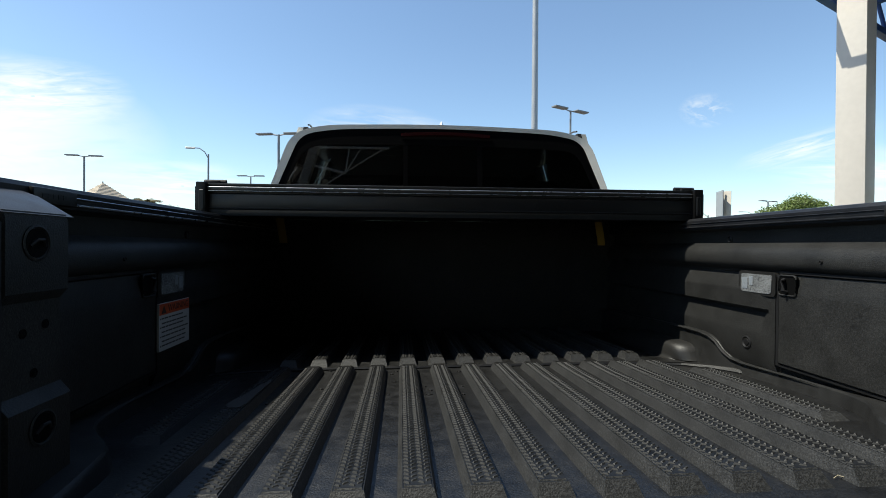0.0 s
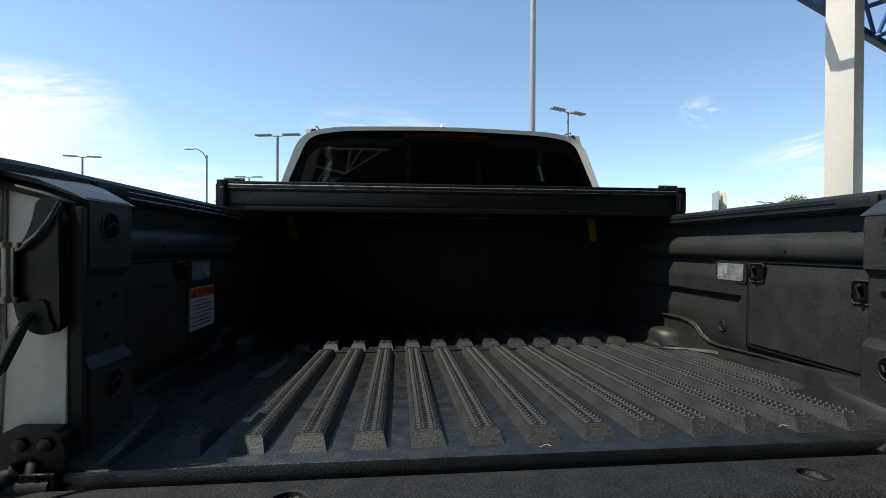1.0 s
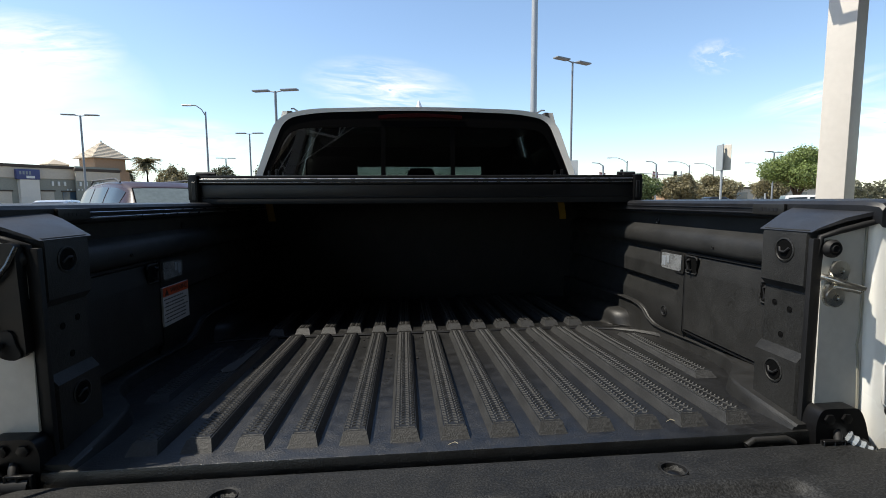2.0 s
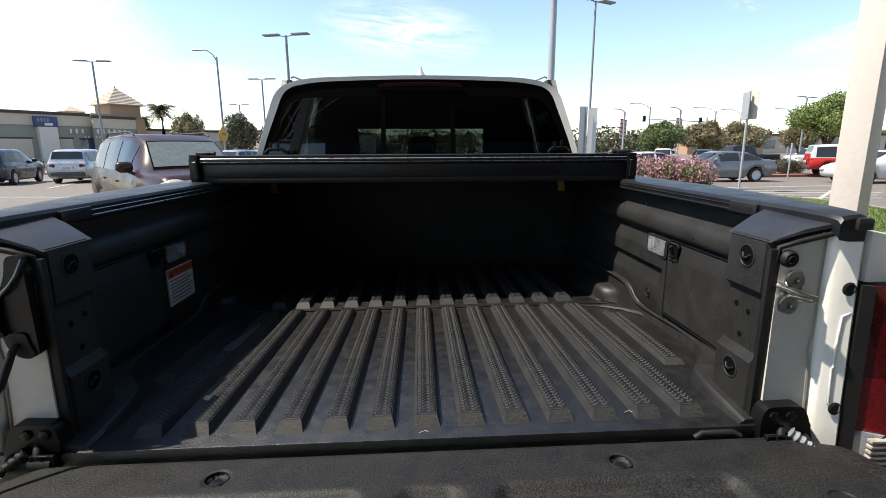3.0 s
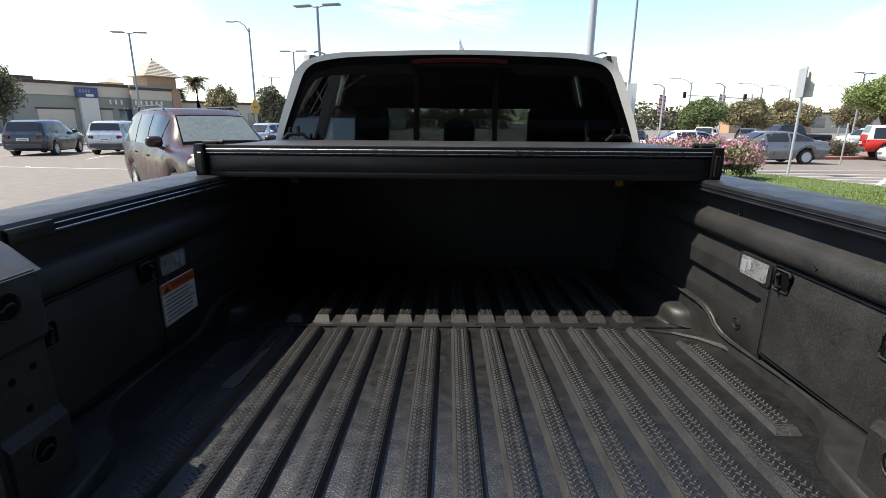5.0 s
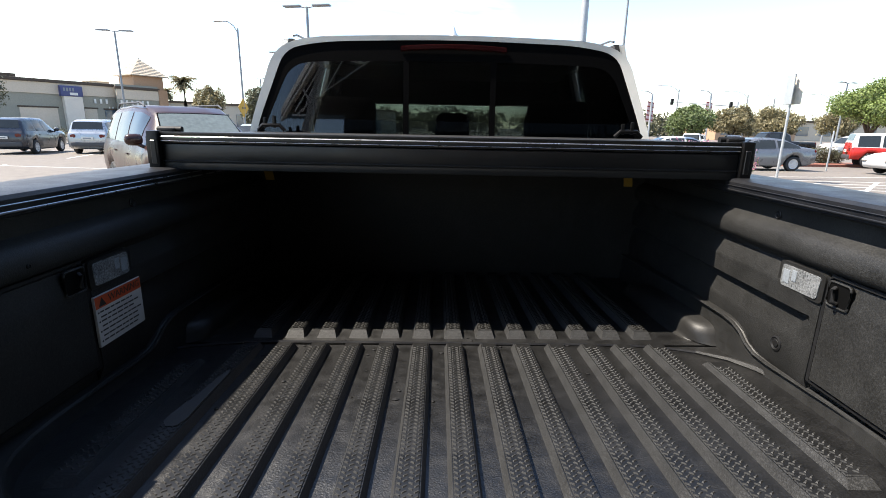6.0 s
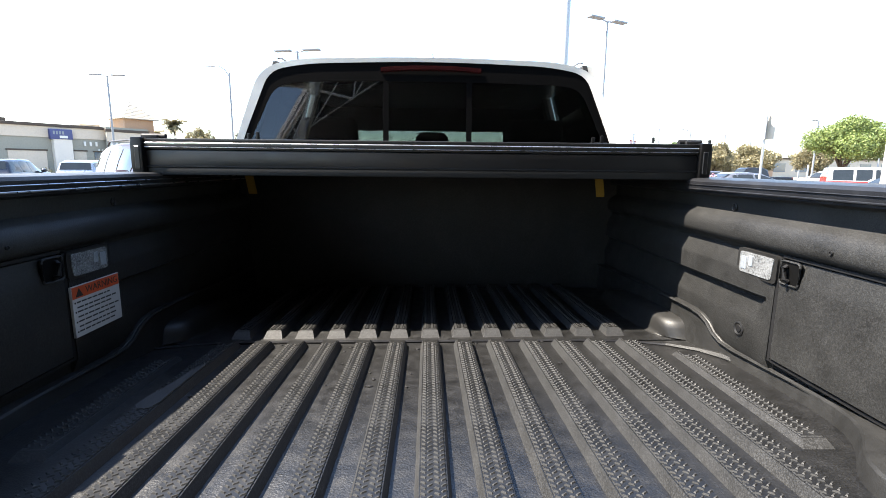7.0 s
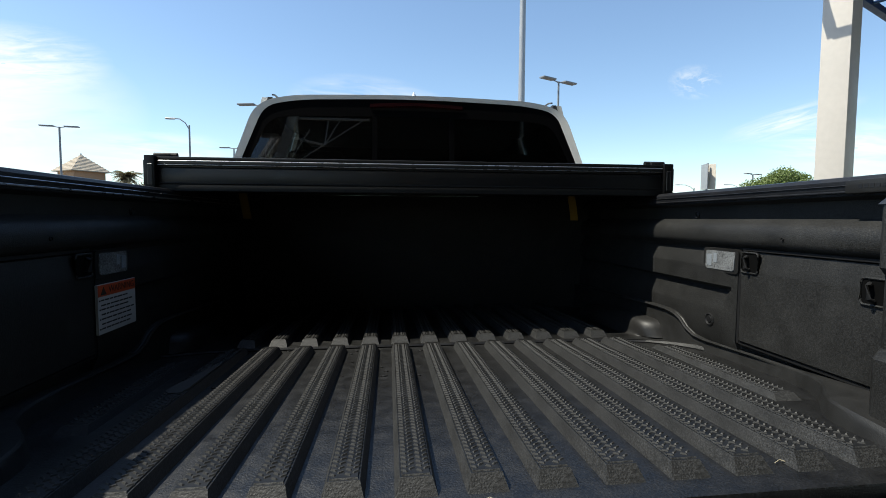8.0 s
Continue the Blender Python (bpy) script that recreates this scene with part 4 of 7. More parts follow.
# frame under the bed's rear edge
bm = B()
box(bm, -0.66, 0.66, 0.0035, 0.03, 0.70, FZ - 0.031)
leaned(part("rear_sill", bm, RUBBER, truck))
bm = B()
ring_loft(bm, [[(x, y, z) for y, z in ((-0.09, 0.62), (-0.12, 0.56), (-0.10, 0.46), (0.05, 0.42), (0.10, 0.62))] for x in (-0.93, -0.80, 0.80, 0.93)])
part("rear_bumper", bm, CLADDING, truck, "", 40)


# ---- cab ----
def yback(z):
    return 1.615 + max(0.0, z - 1.30) * 0.12


def back_ring(poly, dy):
    return [(x, yback(z) + dy, z) for x, z in poly]


CX = -0.010                       # the cab's middle


def back_outline(low, half, radii):
    """The outline of the cab's back or its window, mirrored from (half width, height) pairs."""
    pts = [(CX - low[0], low[1]), (CX + low[0], low[1])] + [(CX + x, z) for x, z in half] + [(CX - x, z) for x, z in reversed(half[:-1])]
    return rounded(pts, [0.02, 0.02] + radii + [radii[k] for k in range(len(radii) - 2, -1, -1)], 5)


OUTER = back_outline((0.845, 1.0), [(0.798, 1.38), (0.690, 1.700), (0.55, 1.742), (0.0, 1.758)], [0.1, 0.075, 0.1, 0.3])
GLASS = back_outline((0.800, 1.24), [(0.764, 1.40), (0.650, 1.694), (0.50, 1.724), (0.0, 1.740)], [0.1, 0.06, 0.1, 0.3])
CLEAR = back_outline((0.770, 1.28), [(0.735, 1.40), (0.628, 1.640), (0.50, 1.652), (0.0, 1.660)], [0.1, 0.07, 0.1, 0.3])
bm = B()
ring_loft(bm, [back_ring(GLASS, 0.06), back_ring(GLASS, 0.004), back_ring(OUTER, 0.0), [(x * 1.002, yback(z) + 0.03, z) for x, z in OUTER], [(x * 1.004, yback(z) + 0.11, z + 0.004 * (z > 1.6)) for x, z in OUTER]], cap=False)
cab = part("cab_back", bm, WHITE, truck, "white painted rear of the cab", 45)
bm = B()
ring_loft(bm, [back_ring(CLEAR, 0.012), back_ring(CLEAR, 0.007), back_ring(GLASS, 0.007), back_ring(GLASS, 0.012)], cap=False)
part("window_border", bm, FRIT, cab, "black border of the rear window", 30)
bm = B()
vs = [bm.verts.new(p) for p in back_ring(CLEAR, 0.009)]
bm.faces.new(vs)
r = bmesh.ops.extrude_face_region(bm, geom=list(bm.faces))
bmesh.ops.translate(bm, verts=[v for v in r["geom"] if isinstance(v, bmesh.types.BMVert)], vec=(0, 0.003, 0))
rear_window = part("rear_window", bm, REARGLASS, truck, "dark tinted sliding rear window")
for x in (-0.185, 0.158):
    bm = B()
    ring_loft(bm, [[(x + dx, yback(z) + dy, z) for dx, dy in ((-0.011, 0.006), (0.011, 0.006), (0.011, 0.02), (-0.011, 0.02))] for z in (1.27, 1.655)])
    part("slider_frame", bm, FRIT, rear_window, "black divider")
bm = B()
ring_loft(bm, [[(x, yback(1.700) - 0.001 + dy, 1.703 + dz + 0.010 * (1 - (x / 0.21) ** 2)) for dy, dz in ((0.006, -0.012), (-0.006, -0.008), (-0.006, 0.006), (0.006, 0.009))] for x in (-0.205, -0.15, -0.08, 0.0, 0.08, 0.15, 0.205)])
part("brake_lamp", bm, BRAKELENS, cab, "dark red high brake lamp", 40)
# roof skin, lining and corner trim
rings = []
for y, w, z in ((1.70, 0.675, 1.750), (1.80, 0.68, 1.768), (2.1, 0.685, 1.784), (2.5, 0.685, 1.790), (2.9, 0.68, 1.780), (3.15, 0.68, 1.755)):
    rings.append([(w * t, y + 0.0, z - 0.045 * abs(t) ** 3 - 0.02 * (abs(t) > 0.99)) for t in (-1, -0.9, -0.7, -0.4, 0, 0.4, 0.7, 0.9, 1)] + [(w * t, y, z - 0.085) for t in (0.98, 0, -0.98)])
bm = B()
ring_loft(bm, rings)
part("roof", bm, WHITE, truck, "white cab roof", 40)
for s in (-1, 1):
    bm = B()
    bent_tube(bm, [(s * 0.628, 1.690, 1.7445), (s * 0.632, 1.75, 1.757), (s * 0.64, 2.0, 1.770), (s * 0.64, 3.0, 1.764)], 0.004, 6)
    part("roof_ditch_trim", bm, CLADDING, cab, "", 50)
bm = B()
ring_loft(bm, [[(x, y, z) for x, y in ((-w, 1.90 + d), (0, 1.875 + d), (w, 1.90 + d), (w * 0.7, 2.05), (0, 2.10), (-w * 0.7, 2.05))] for z, w, d in ((1.765, 0.034, 0), (1.79, 0.024, 0.01), (1.81, 0.015, 0.035), (1.842, 0.006, 0.07))])
part("antenna_fin", bm, WHITE, truck, "white roof antenna fin", 50)
# cab sides, doors with windows, windscreen, bonnet
for s in (-1, 1):
    low = [(0.80, 0.36), (0.96, 0.42), (0.99, 0.70), (0.99, 0.90), (0.955, 1.10), (0.86, 1.142), (0.80, 1.14)]
    bm = B()
    ring_loft(bm, [[(s * x, y, z) for x, z in low] for y in (1.63, 2.4, 3.35)])
    part("door_lower", bm, WHITE, truck, "", 40)
    for ya, yb in ((1.66, 1.80), (2.42, 2.50)):
        bm = B()
        ring_loft(bm, [[(s * 0.830, ya, 1.14), (s * 0.830, yb, 1.14), (s * 0.81, yb, 1.14), (s * 0.81, ya, 1.14)],
                       [(s * 0.676, ya + 0.04, 1.735), (s * 0.676, yb + 0.01, 1.735), (s * 0.65, yb + 0.01, 1.735), (s * 0.65, ya + 0.04, 1.735)]])
        part("door_pillar", bm, WHITE, truck, "", 40)
        bm = B()
        ring_loft(bm, [[(s * 0.809, ya - 0.01, 1.14), (s * 0.809, yb + 0.01, 1.14), (s * 0.790, yb + 0.01, 1.14), (s * 0.790, ya - 0.01, 1.14)],
                       [(s * 0.649, ya + 0.03, 1.735), (s * 0.649, yb + 0.02, 1.735), (s * 0.630, yb + 0.02, 1.735), (s * 0.630, ya + 0.03, 1.735)]])
        part("pillar_lining", bm, CABIN, truck, "", 40)
    bm = B()
    ring_loft(bm, [[(s * 0.855, 3.30, 1.14), (s * 0.85, 3.42, 1.14), (s * 0.80, 3.42, 1.14), (s * 0.80, 3.30, 1.14)],
                   [(s * 0.70, 2.95, 1.745), (s * 0.68, 3.06, 1.745), (s * 0.64, 3.06, 1.745), (s * 0.66, 2.95, 1.745)]])
    part("front_pillar", bm, WHITE, truck, "", 40)
    bm = B()
    ring_loft(bm, [[(s * 0.850, 3.27, 1.14), (s * 0.850, 3.295, 1.14), (s * 0.77, 3.295, 1.14), (s * 0.77, 3.27, 1.14)],
                   [(s * 0.70, 2.92, 1.745), (s * 0.70, 2.945, 1.745), (s * 0.62, 2.945, 1.745), (s * 0.62, 2.92, 1.745)]])
    part("pillar_lining", bm, CABIN, truck, "", 40)
    bm = B()
    for ya, yb, yc in ((1.80, 2.42, 2.43), (2.50, 3.30, 2.98)):
        vs = [bm.verts.new(p) for p in ((s * 0.84, ya, 1.14), (s * 0.84, yb, 1.14), (s * 0.675, yc, 1.735), (s * 0.675, ya + 0.03, 1.735))]
        bm.faces.new(vs)
    r = bmesh.ops.extrude_face_region(bm, geom=list(bm.faces))
    bmesh.ops.translate(bm, verts=[v for v in r["geom"] if isinstance(v, bmesh.types.BMVert)], vec=(-s * 0.004, 0, 0))
    part("side_window", bm, REARGLASS, truck, "dark tinted door window")
    bm = B()
    ring_loft(bm, [[(s * x, y, z) for x, z in ((0.75, 0.40), (0.95, 0.45), (0.985, 0.70), (0.98, 0.95), (0.93, 1.08 - d), (0.75, 1.12 - d))] for y, d in ((3.35, 0.0), (4.2, 0.02), (5.0, 0.10), (5.15, 0.25))])
    part("front_wing", bm, WHITE, truck, "", 40)
bm = B()
ring_loft(bm, [[(x, y, z - 0.03 * (abs(x) / 0.76) ** 2) for x in (-0.76, -0.4, 0, 0.4, 0.76)] + [(0.76, y, z - 0.2), (-0.76, y, z - 0.2)] for y, z in ((3.40, 1.16), (4.2, 1.15), (4.9, 1.08), (5.18, 0.95))])
part("bonnet", bm, WHITE, truck, "", 40)
bm = B()
ring_loft(bm, [[(x, y, z) for x in (-0.93, -0.5, 0.5, 0.93)] + [(x, y - 0.2, z) for x in (0.93, -0.93)] for y, z in ((5.16, 0.36), (5.26, 0.50), (5.24, 0.80), (5.18, 0.92))])
part("front_bumper", bm, CLADDING, truck, "", 40)
bm = B()
vs = [bm.verts.new(p) for p in ((-0.86, 3.40, 1.15), (0.86, 3.40, 1.15), (0.66, 2.98, 1.735), (-0.66, 2.98, 1.735))]
bm.faces.new(vs)
r = bmesh.ops.extrude_face_region(bm, geom=list(bm.faces))
bmesh.ops.translate(bm, verts=[v for v in r["geom"] if isinstance(v, bmesh.types.BMVert)], vec=(0, -0.004, -0.002))
part("windscreen", bm, SCREEN, truck, "clear windscreen")
# cabin inside: tub, dashboard, seats with headrests
bm = B()
box(bm, -0.88, 0.88, 1.70, 3.34, 0.45, 0.52)
box(bm, -0.88, 0.88, 2.98, 3.34, 0.52, 1.10, 0.05)
box(bm, -0.80, 0.80, 1.665, 1.70, 0.52, 1.25)
part("cabin_tub", bm, CABIN, truck, "", 40)
bm = B()
tube(bm, (-0.38, 2.93, 0.98), (-0.38, 2.95, 0.982), 0.03, n=10)
bent_tube(bm, [(-0.38 + 0.185 * math.cos(a), 2.86 + 0.06 * math.sin(a), 1.0 + 0.175 * math.sin(a)) for a in [2 * math.pi * k / 20 for k in range(21)]], 0.014, 6)
part("steering_wheel", bm, RUBBER, truck, "", 50)
for xs_, yb, w, top in ((-0.47, 1.80, 0.27, 1.33), (0.47, 1.80, 0.27, 1.33), (-0.57, 2.45, 0.28, 1.30), (0.57, 2.45, 0.28, 1.30), (0.005, 1.80, 0.15, 1.27)):
    bm = B()
    box(bm, xs_ - w, xs_ + w, yb, yb + 0.16, 0.55, top - 0.04, 0.05, 3)
    seat = part("seat_back", bm, SEATMAT, truck, "", 50)
    bm = B()
    box(bm, xs_ - min(w * 0.5, 0.15), xs_ + min(w * 0.5, 0.15), yb + 0.02, yb + 0.13, top + 0.02, top + 0.20, 0.045, 3)
    for d in (-0.06, 0.06):
        tube(bm, (xs_ + d, yb + 0.075, top - 0.05), (xs_ + d, yb + 0.075, top + 0.05), 0.007, n=8)
    part("headrest", bm, SEATMAT, seat, "dark padded headrest", 50)
bm = B()
box(bm, -0.70, 0.70, 2.90, 2.96, 1.548, 1.75, 0.02)
part("sun_visor", bm, CABIN, truck, "dark header with sun visors", 40)
# rear-view mirror and wheels
bm = B()
box(bm, -0.12, 0.12, 3.0, 3.03, 1.60, 1.66, 0.012)
part("inside_mirror", bm, RUBBER, truck, "", 40)


def wheel_parts(parent, x, y, r=0.36, w=0.24, spokes=8, centre=0.0):
    """A wheel lying in the y-z plane, under parent."""
    s = 1 if x > 0 else -1
    m = pose(x, y, r, 0, 90 * s, 0)
    bm = B()
    lathe(bm, [(r * 0.66, -w / 2), (r * 0.90, -w / 2), (r * 0.985, -w * 0.36), (r, -w * 0.2), (r, w * 0.2), (r * 0.985, w * 0.36), (r * 0.90, w / 2), (r * 0.66, w / 2), (r * 0.66, -w / 2)], m, 26, False)
    wheel = part("wheel", bm, TYRE, parent, "", 40)
    bm = B()
    lathe(bm, [(r * 0.68, w * 0.30), (r * 0.68, w * 0.46), (r * 0.62, w * 0.44), (r * 0.60, w * 0.28)], m, 26)
    lathe(bm, [(r * 0.14, w * 0.28), (r * 0.14, w * 0.42), (r * 0.05, w * 0.43)], m, 12)
    for k in range(spokes):
        q = m @ pose(0, 0, w * 0.36, 0, 0, 360 * k / spokes) @ Matrix.Translation((r * 0.37, 0, 0))
        obox(bm, q, r * 0.54, r * 0.13, w * 0.10)
    part("rim", bm, RIM, wheel, "silver alloy rim", 40)
    bm = B()
    lathe(bm, [(r * 0.64, w * 0.18), (r * 0.64, w * 0.26), (r * 0.1, w * 0.26)], m, 20)
    part("brake_disc", bm, CLADDING, wheel, "")
    return wheel


for s in (-1, 1):
    for y in (1.02, 4.20):
        wheel_parts(truck, s * 0.86, y, 0.375, 0.25)
bm = B()
box(bm, -0.62, 0.62, 0.05, 5.1, 0.30, 0.55, 0.03)
part("underbody", bm, RUBBER, truck)

# ---- folded tonneau cover lying across the bed ----
TY, TF = 0.966, 1.605
cover = thing("tonneau_cover", "black folding bed cover, folded up against the cab", "bed cover", m=pose(0, TY, 1.29))


def cpart(name, bm, mat_, label="", smooth=30, parent=None):
    bmesh.ops.translate(bm, verts=bm.verts, vec=(0, -TY, -1.29))
    return part(name, bm, mat_, parent or cover, label, smooth)


bm = B()
box(bm, -0.785, 0.760, TY + 0.004, TF, 1.306, 1.352, 0.003)
lower = cpart("lower_panel", bm, ALU, "black aluminium panel")
bm = B()
box(bm, -0.785, 0.760, TY + 0.010, TF - 0.01, 1.3535, 1.378, 0.003)
cpart("upper_panel", bm, COVERTOP, "black folded top panel with a dusty skin")
bm = B()
box(bm, -0.785, 0.760, TY - 0.004, TY + 0.012, 1.3585, 1.3735, 0.003)
box(bm, -0.785, 0.760, TY - 0.002, TY + 0.012, 1.376, 1.3835, 0.002)
cpart("edge_rail", bm, SMOOTH, "black extruded edge rail")
bm = B()
box(bm, -0.783, 0.758, TY - 0.0055, TY - 0.003, 1.3700, 1.3725, 0.0008, 1)
box(bm, -0.783, 0.758, TY - 0.0052, TY - 0.003, 1.3592, 1.3606, 0.0005, 1)
cpart("bright_edge", bm, EDGE, "thin bright metal edge")
bm = B()
box(bm, -0.785, 0.760, TY + 0.002, TY + 0.014, 1.284, 1.3045, 0.003)
box(bm, -0.785, 0.760, TY - 0.001, TY + 0.010, 1.3045, 1.3095, 0.0015, 1)
cpart("bottom_seal", bm, RUBBER, "black rubber bottom seal")
for s in (-1, 1):
    bm = B()
    box(bm, s * 0.748, s * 0.772, TY + 0.012, TF - 0.01, 1.270, 1.3058, 0.003)
    cpart("side_seal", bm, RUBBER, "black rubber side seal")
for s, x0 in ((-1, -0.785), (1, 0.760)):
    bm = B()
    box(bm, x0, x0 + s * 0.030, TY - 0.014, TY + 0.09, 1.283, 1.386, 0.004)
    box(bm, x0 + s * 0.024, x0 + s * 0.034, TY - 0.010, TF, 1.300, 1.372, 0.003)
    cap_ = cpart("end_bracket", bm, BLACKMETAL, "black metal end bracket")
    bm = B()
    box(bm, x0 + s * 0.006, x0 + s * 0.020, TY - 0.0165, TY - 0.013, 1.300, 1.362, 0.0015, 1)
    cpart("bracket_highlight", bm, ALU, "")
    bm = B()
    tube(bm, (x0 - s * 0.045, TY + 0.03, 1.389), (x0 + s * 0.020, TY + 0.03, 1.389), 0.0085, n=12)
    box(bm, x0 - s * 0.03, x0 + s * 0.012, TY + 0.012, TY + 0.06, 1.380, 1.393, 0.003)
    cpart("hinge_knuckle", bm, RUBBER, "", 40)
    bm = B()
    xs_ = 0.66 * s - 0.01
    bent_tube(bm, [(xs_ - s * 0.05, 1.49, 1.385), (xs_ - s * 0.03, 1.49, 1.405), (xs_ + s * 0.03, 1.49, 1.405), (xs_ + s * 0.05, 1.49, 1.385)], 0.007, 8)
    box(bm, xs_ - 0.028, xs_ - 0.016, 1.485, 1.497, 1.395, 1.432, 0.003)
    box(bm, xs_ + 0.006, xs_ + 0.018, 1.485, 1.497, 1.395, 1.438, 0.003)
    cpart("clamp_handle", bm, BLACKMETAL, "black clamp handle standing up", 40)
for x in (-0.69, 0.665):
    bm = B()
    ring_loft(bm, [[(x - 0.016 + d, y, z), (x + 0.016 + d, y, z), (x + 0.016 + d, y + 0.003, z), (x - 0.016 + d, y + 0.003, z)] for y, z, d in ((1.484, 1.306, -0.012), (1.482, 1.26, -0.004), (1.484, 1.215, 0.003), (1.486, 1.203, 0.004))])
    cpart("strap", bm, STRAPMAT, "short yellow webbing strap")


# ---- lawn strip, kerbs and markings beside the truck ----
bm = B()
prism(bm, [(-12.0, -13.4), (0.5, -13.4), (2.0, -3.0), (3.0, -0.5), (3.0, 5.2), (-2.2, 5.2), (-2.2, -0.5), (-12.0, -1.5)], "z", 0.0, 0.006)
tagged(part("pavement", bm, AGGREGATE), "worn pale concrete apron under the truck", "pavement", kind="structure")
LAWN = rounded([(4.4, 3.9), (8.6, 3.6), (9.9, 10.2), (9.05, 13.2), (7.5, 14.2), (3.6, 13.4), (3.4, 9.0)], 0.6, 5)
bm = B()
prism(bm, LAWN, "z", 0.0, 0.12)
tagged(part("lawn", bm, SOIL), "grass strip between parking rows", "lawn", kind="structure")
bm = B()
c = Vector((sum(p[0] for p in LAWN) / len(LAWN), sum(p[1] for p in LAWN) / len(LAWN)))
inner = [tuple(Vector(p)) for p in LAWN]
outer = [tuple(Vector(p) + (Vector(p) - c).normalized() * 0.16) for p in LAWN]
ring_loft(bm, [[(*p, 0.0) for p in outer], [(*p, 0.13) for p in outer], [(*p, 0.14) for p in inner], [(*p, 0.10) for p in inner]], cap=False)
tagged(part("kerb", bm, KERBMAT, smooth=30), "pale concrete kerb round the grass strip", "kerb", kind="structure")
random.seed(11)


def inside(p, poly):
    hit = False
    for (x0, y0), (x1, y1) in zip(poly, poly[1:] + poly[:1]):
        if (y0 > p[1]) != (y1 > p[1]) and p[0] < (x1 - x0) * (p[1] - y0) / (y1 - y0) + x0:
            hit = not hit
    return hit


verts, faces = [], []
while len(faces) < 48000:
    x, y = random.uniform(3.4, 9.9), random.uniform(3.7, 14.1)
    if not inside((x, y), LAWN):
        continue
    a, h, w = random.uniform(0, 6.28), random.uniform(0.02, 0.05), random.uniform(0.004, 0.010)
    dx, dy = math.cos(a), math.sin(a)
    lean = random.uniform(0.0, 0.05)
    i = len(verts)
    verts += [(x - dx * w, y - dy * w, 0.115), (x + dx * w, y + dy * w, 0.115), (x - dy * lean, y + dx * lean, 0.12 + h)]
    faces.append((i, i + 1, i + 2))
tagged(quads("grass", verts, faces, GRASS), "short green lawn grass", "grass", kind="stuff")

# painted stall lines
STRIPES = [((8.9, 14.9), (14.4, 14.4)), ((9.6, 14.0), (14.0, 13.5)), ((9.9, 13.2), (13.2, 12.8)), ((10.2, 12.4), (12.6, 12.0)), ((10.4, 11.6), (13.4, 14.6)), ((8.2, 15.6), (16.0, 16.4)),
           ((-20.0, 15.2), (-8.0, 14.1)), ((-19.0, 17.3), (-18.2, 24.5)), ((-14.2, 18.0), (-16.3, 24.5)), ((-11.6, 18.4), (-13.2, 25.0)), ((-13.5, 14.6), (-13.9, 15.0)), ((8.0, 24.0), (26.0, 25.0))]
for p, q in STRIPES:
    p, q = Vector((*p, 0)), Vector((*q, 0))
    d = (q - p).normalized()
    nrm = Vector((-d.y, d.x, 0)) * 0.055
    bm = B()
    ring_loft(bm, [[p + nrm, p - nrm, p - nrm + Vector((0, 0, 0.005)), p + nrm + Vector((0, 0, 0.005))], [q + nrm, q - nrm, q - nrm + Vector((0, 0, 0.005)), q + nrm + Vector((0, 0, 0.005))]])
    tagged(part("stall_line", bm, LINEPAINT), "worn white painted line on the asphalt", "road marking", "parking lines", kind="structure")
bm = B()
prism(bm, rounded([(15.2, 21.2), (24.0, 22.2), (24.0, 23.6), (15.0, 22.8)], 0.4), "z", 0.0, 0.13)
tagged(part("traffic_island", bm, REDPAVE), "low island paved in red", "island", kind="structure")
bm = B()
prism(bm, [(-34.0, 27.0), (-13.0, 30.5), (-13.0, 33.0), (-34.0, 29.5)], "z", 0.0, 0.13)
tagged(part("far_pavement", bm, KERBMAT), "pale concrete walkway before the shops", "pavement", kind="structure")


# ---- foliage ----
def leaf_cloud(name, clumps, count, size, material, parent, seed, label="", zmin=0.0, hollow=0.55):
    """Many small leaves scattered over the shells of the clumps (centre, radii)."""
    rng = np.random.default_rng(seed)
    cl = np.array([[*c_, *r_] for c_, r_ in clumps])
    wgt = cl[:, 3] * cl[:, 4] + cl[:, 4] * cl[:, 5]
    pick = rng.choice(len(cl), count, p=wgt / wgt.sum())
    d = rng.normal(size=(count, 3)); d /= np.linalg.norm(d, axis=1)[:, None]
    rad = (hollow + (1 - hollow) * rng.random(count) ** 0.6) * (1 + 0.12 * rng.normal(size=count))
    p = cl[pick, :3] + d * cl[pick, 3:] * rad[:, None]
    p[:, 2] = np.maximum(p[:, 2], zmin)
    nrm = d + 0.7 * rng.normal(size=(count, 3)); nrm /= np.linalg.norm(nrm, axis=1)[:, None]
    t = np.cross(nrm, rng.normal(size=(count, 3))); t /= np.linalg.norm(t, axis=1)[:, None]
    b = np.cross(nrm, t)
    s = size * (0.6 + 0.8 * rng.random(count))[:, None]
    v = np.empty((count, 4, 3))
    v[:, 0], v[:, 1], v[:, 2], v[:, 3] = p - t * s, p - b * s * 0.45 + nrm * s * 0.12, p + t * s, p + b * s * 0.45 + nrm * s * 0.12
    me = bpy.data.meshes.new(name)
    me.from_pydata(v.reshape(-1, 3).tolist(), [], np.arange(count * 4).reshape(-1, 4).tolist())
    me.materials.append(material)
    ob = new(name, me)
    ob.parent = parent
    return tagged(ob, label)


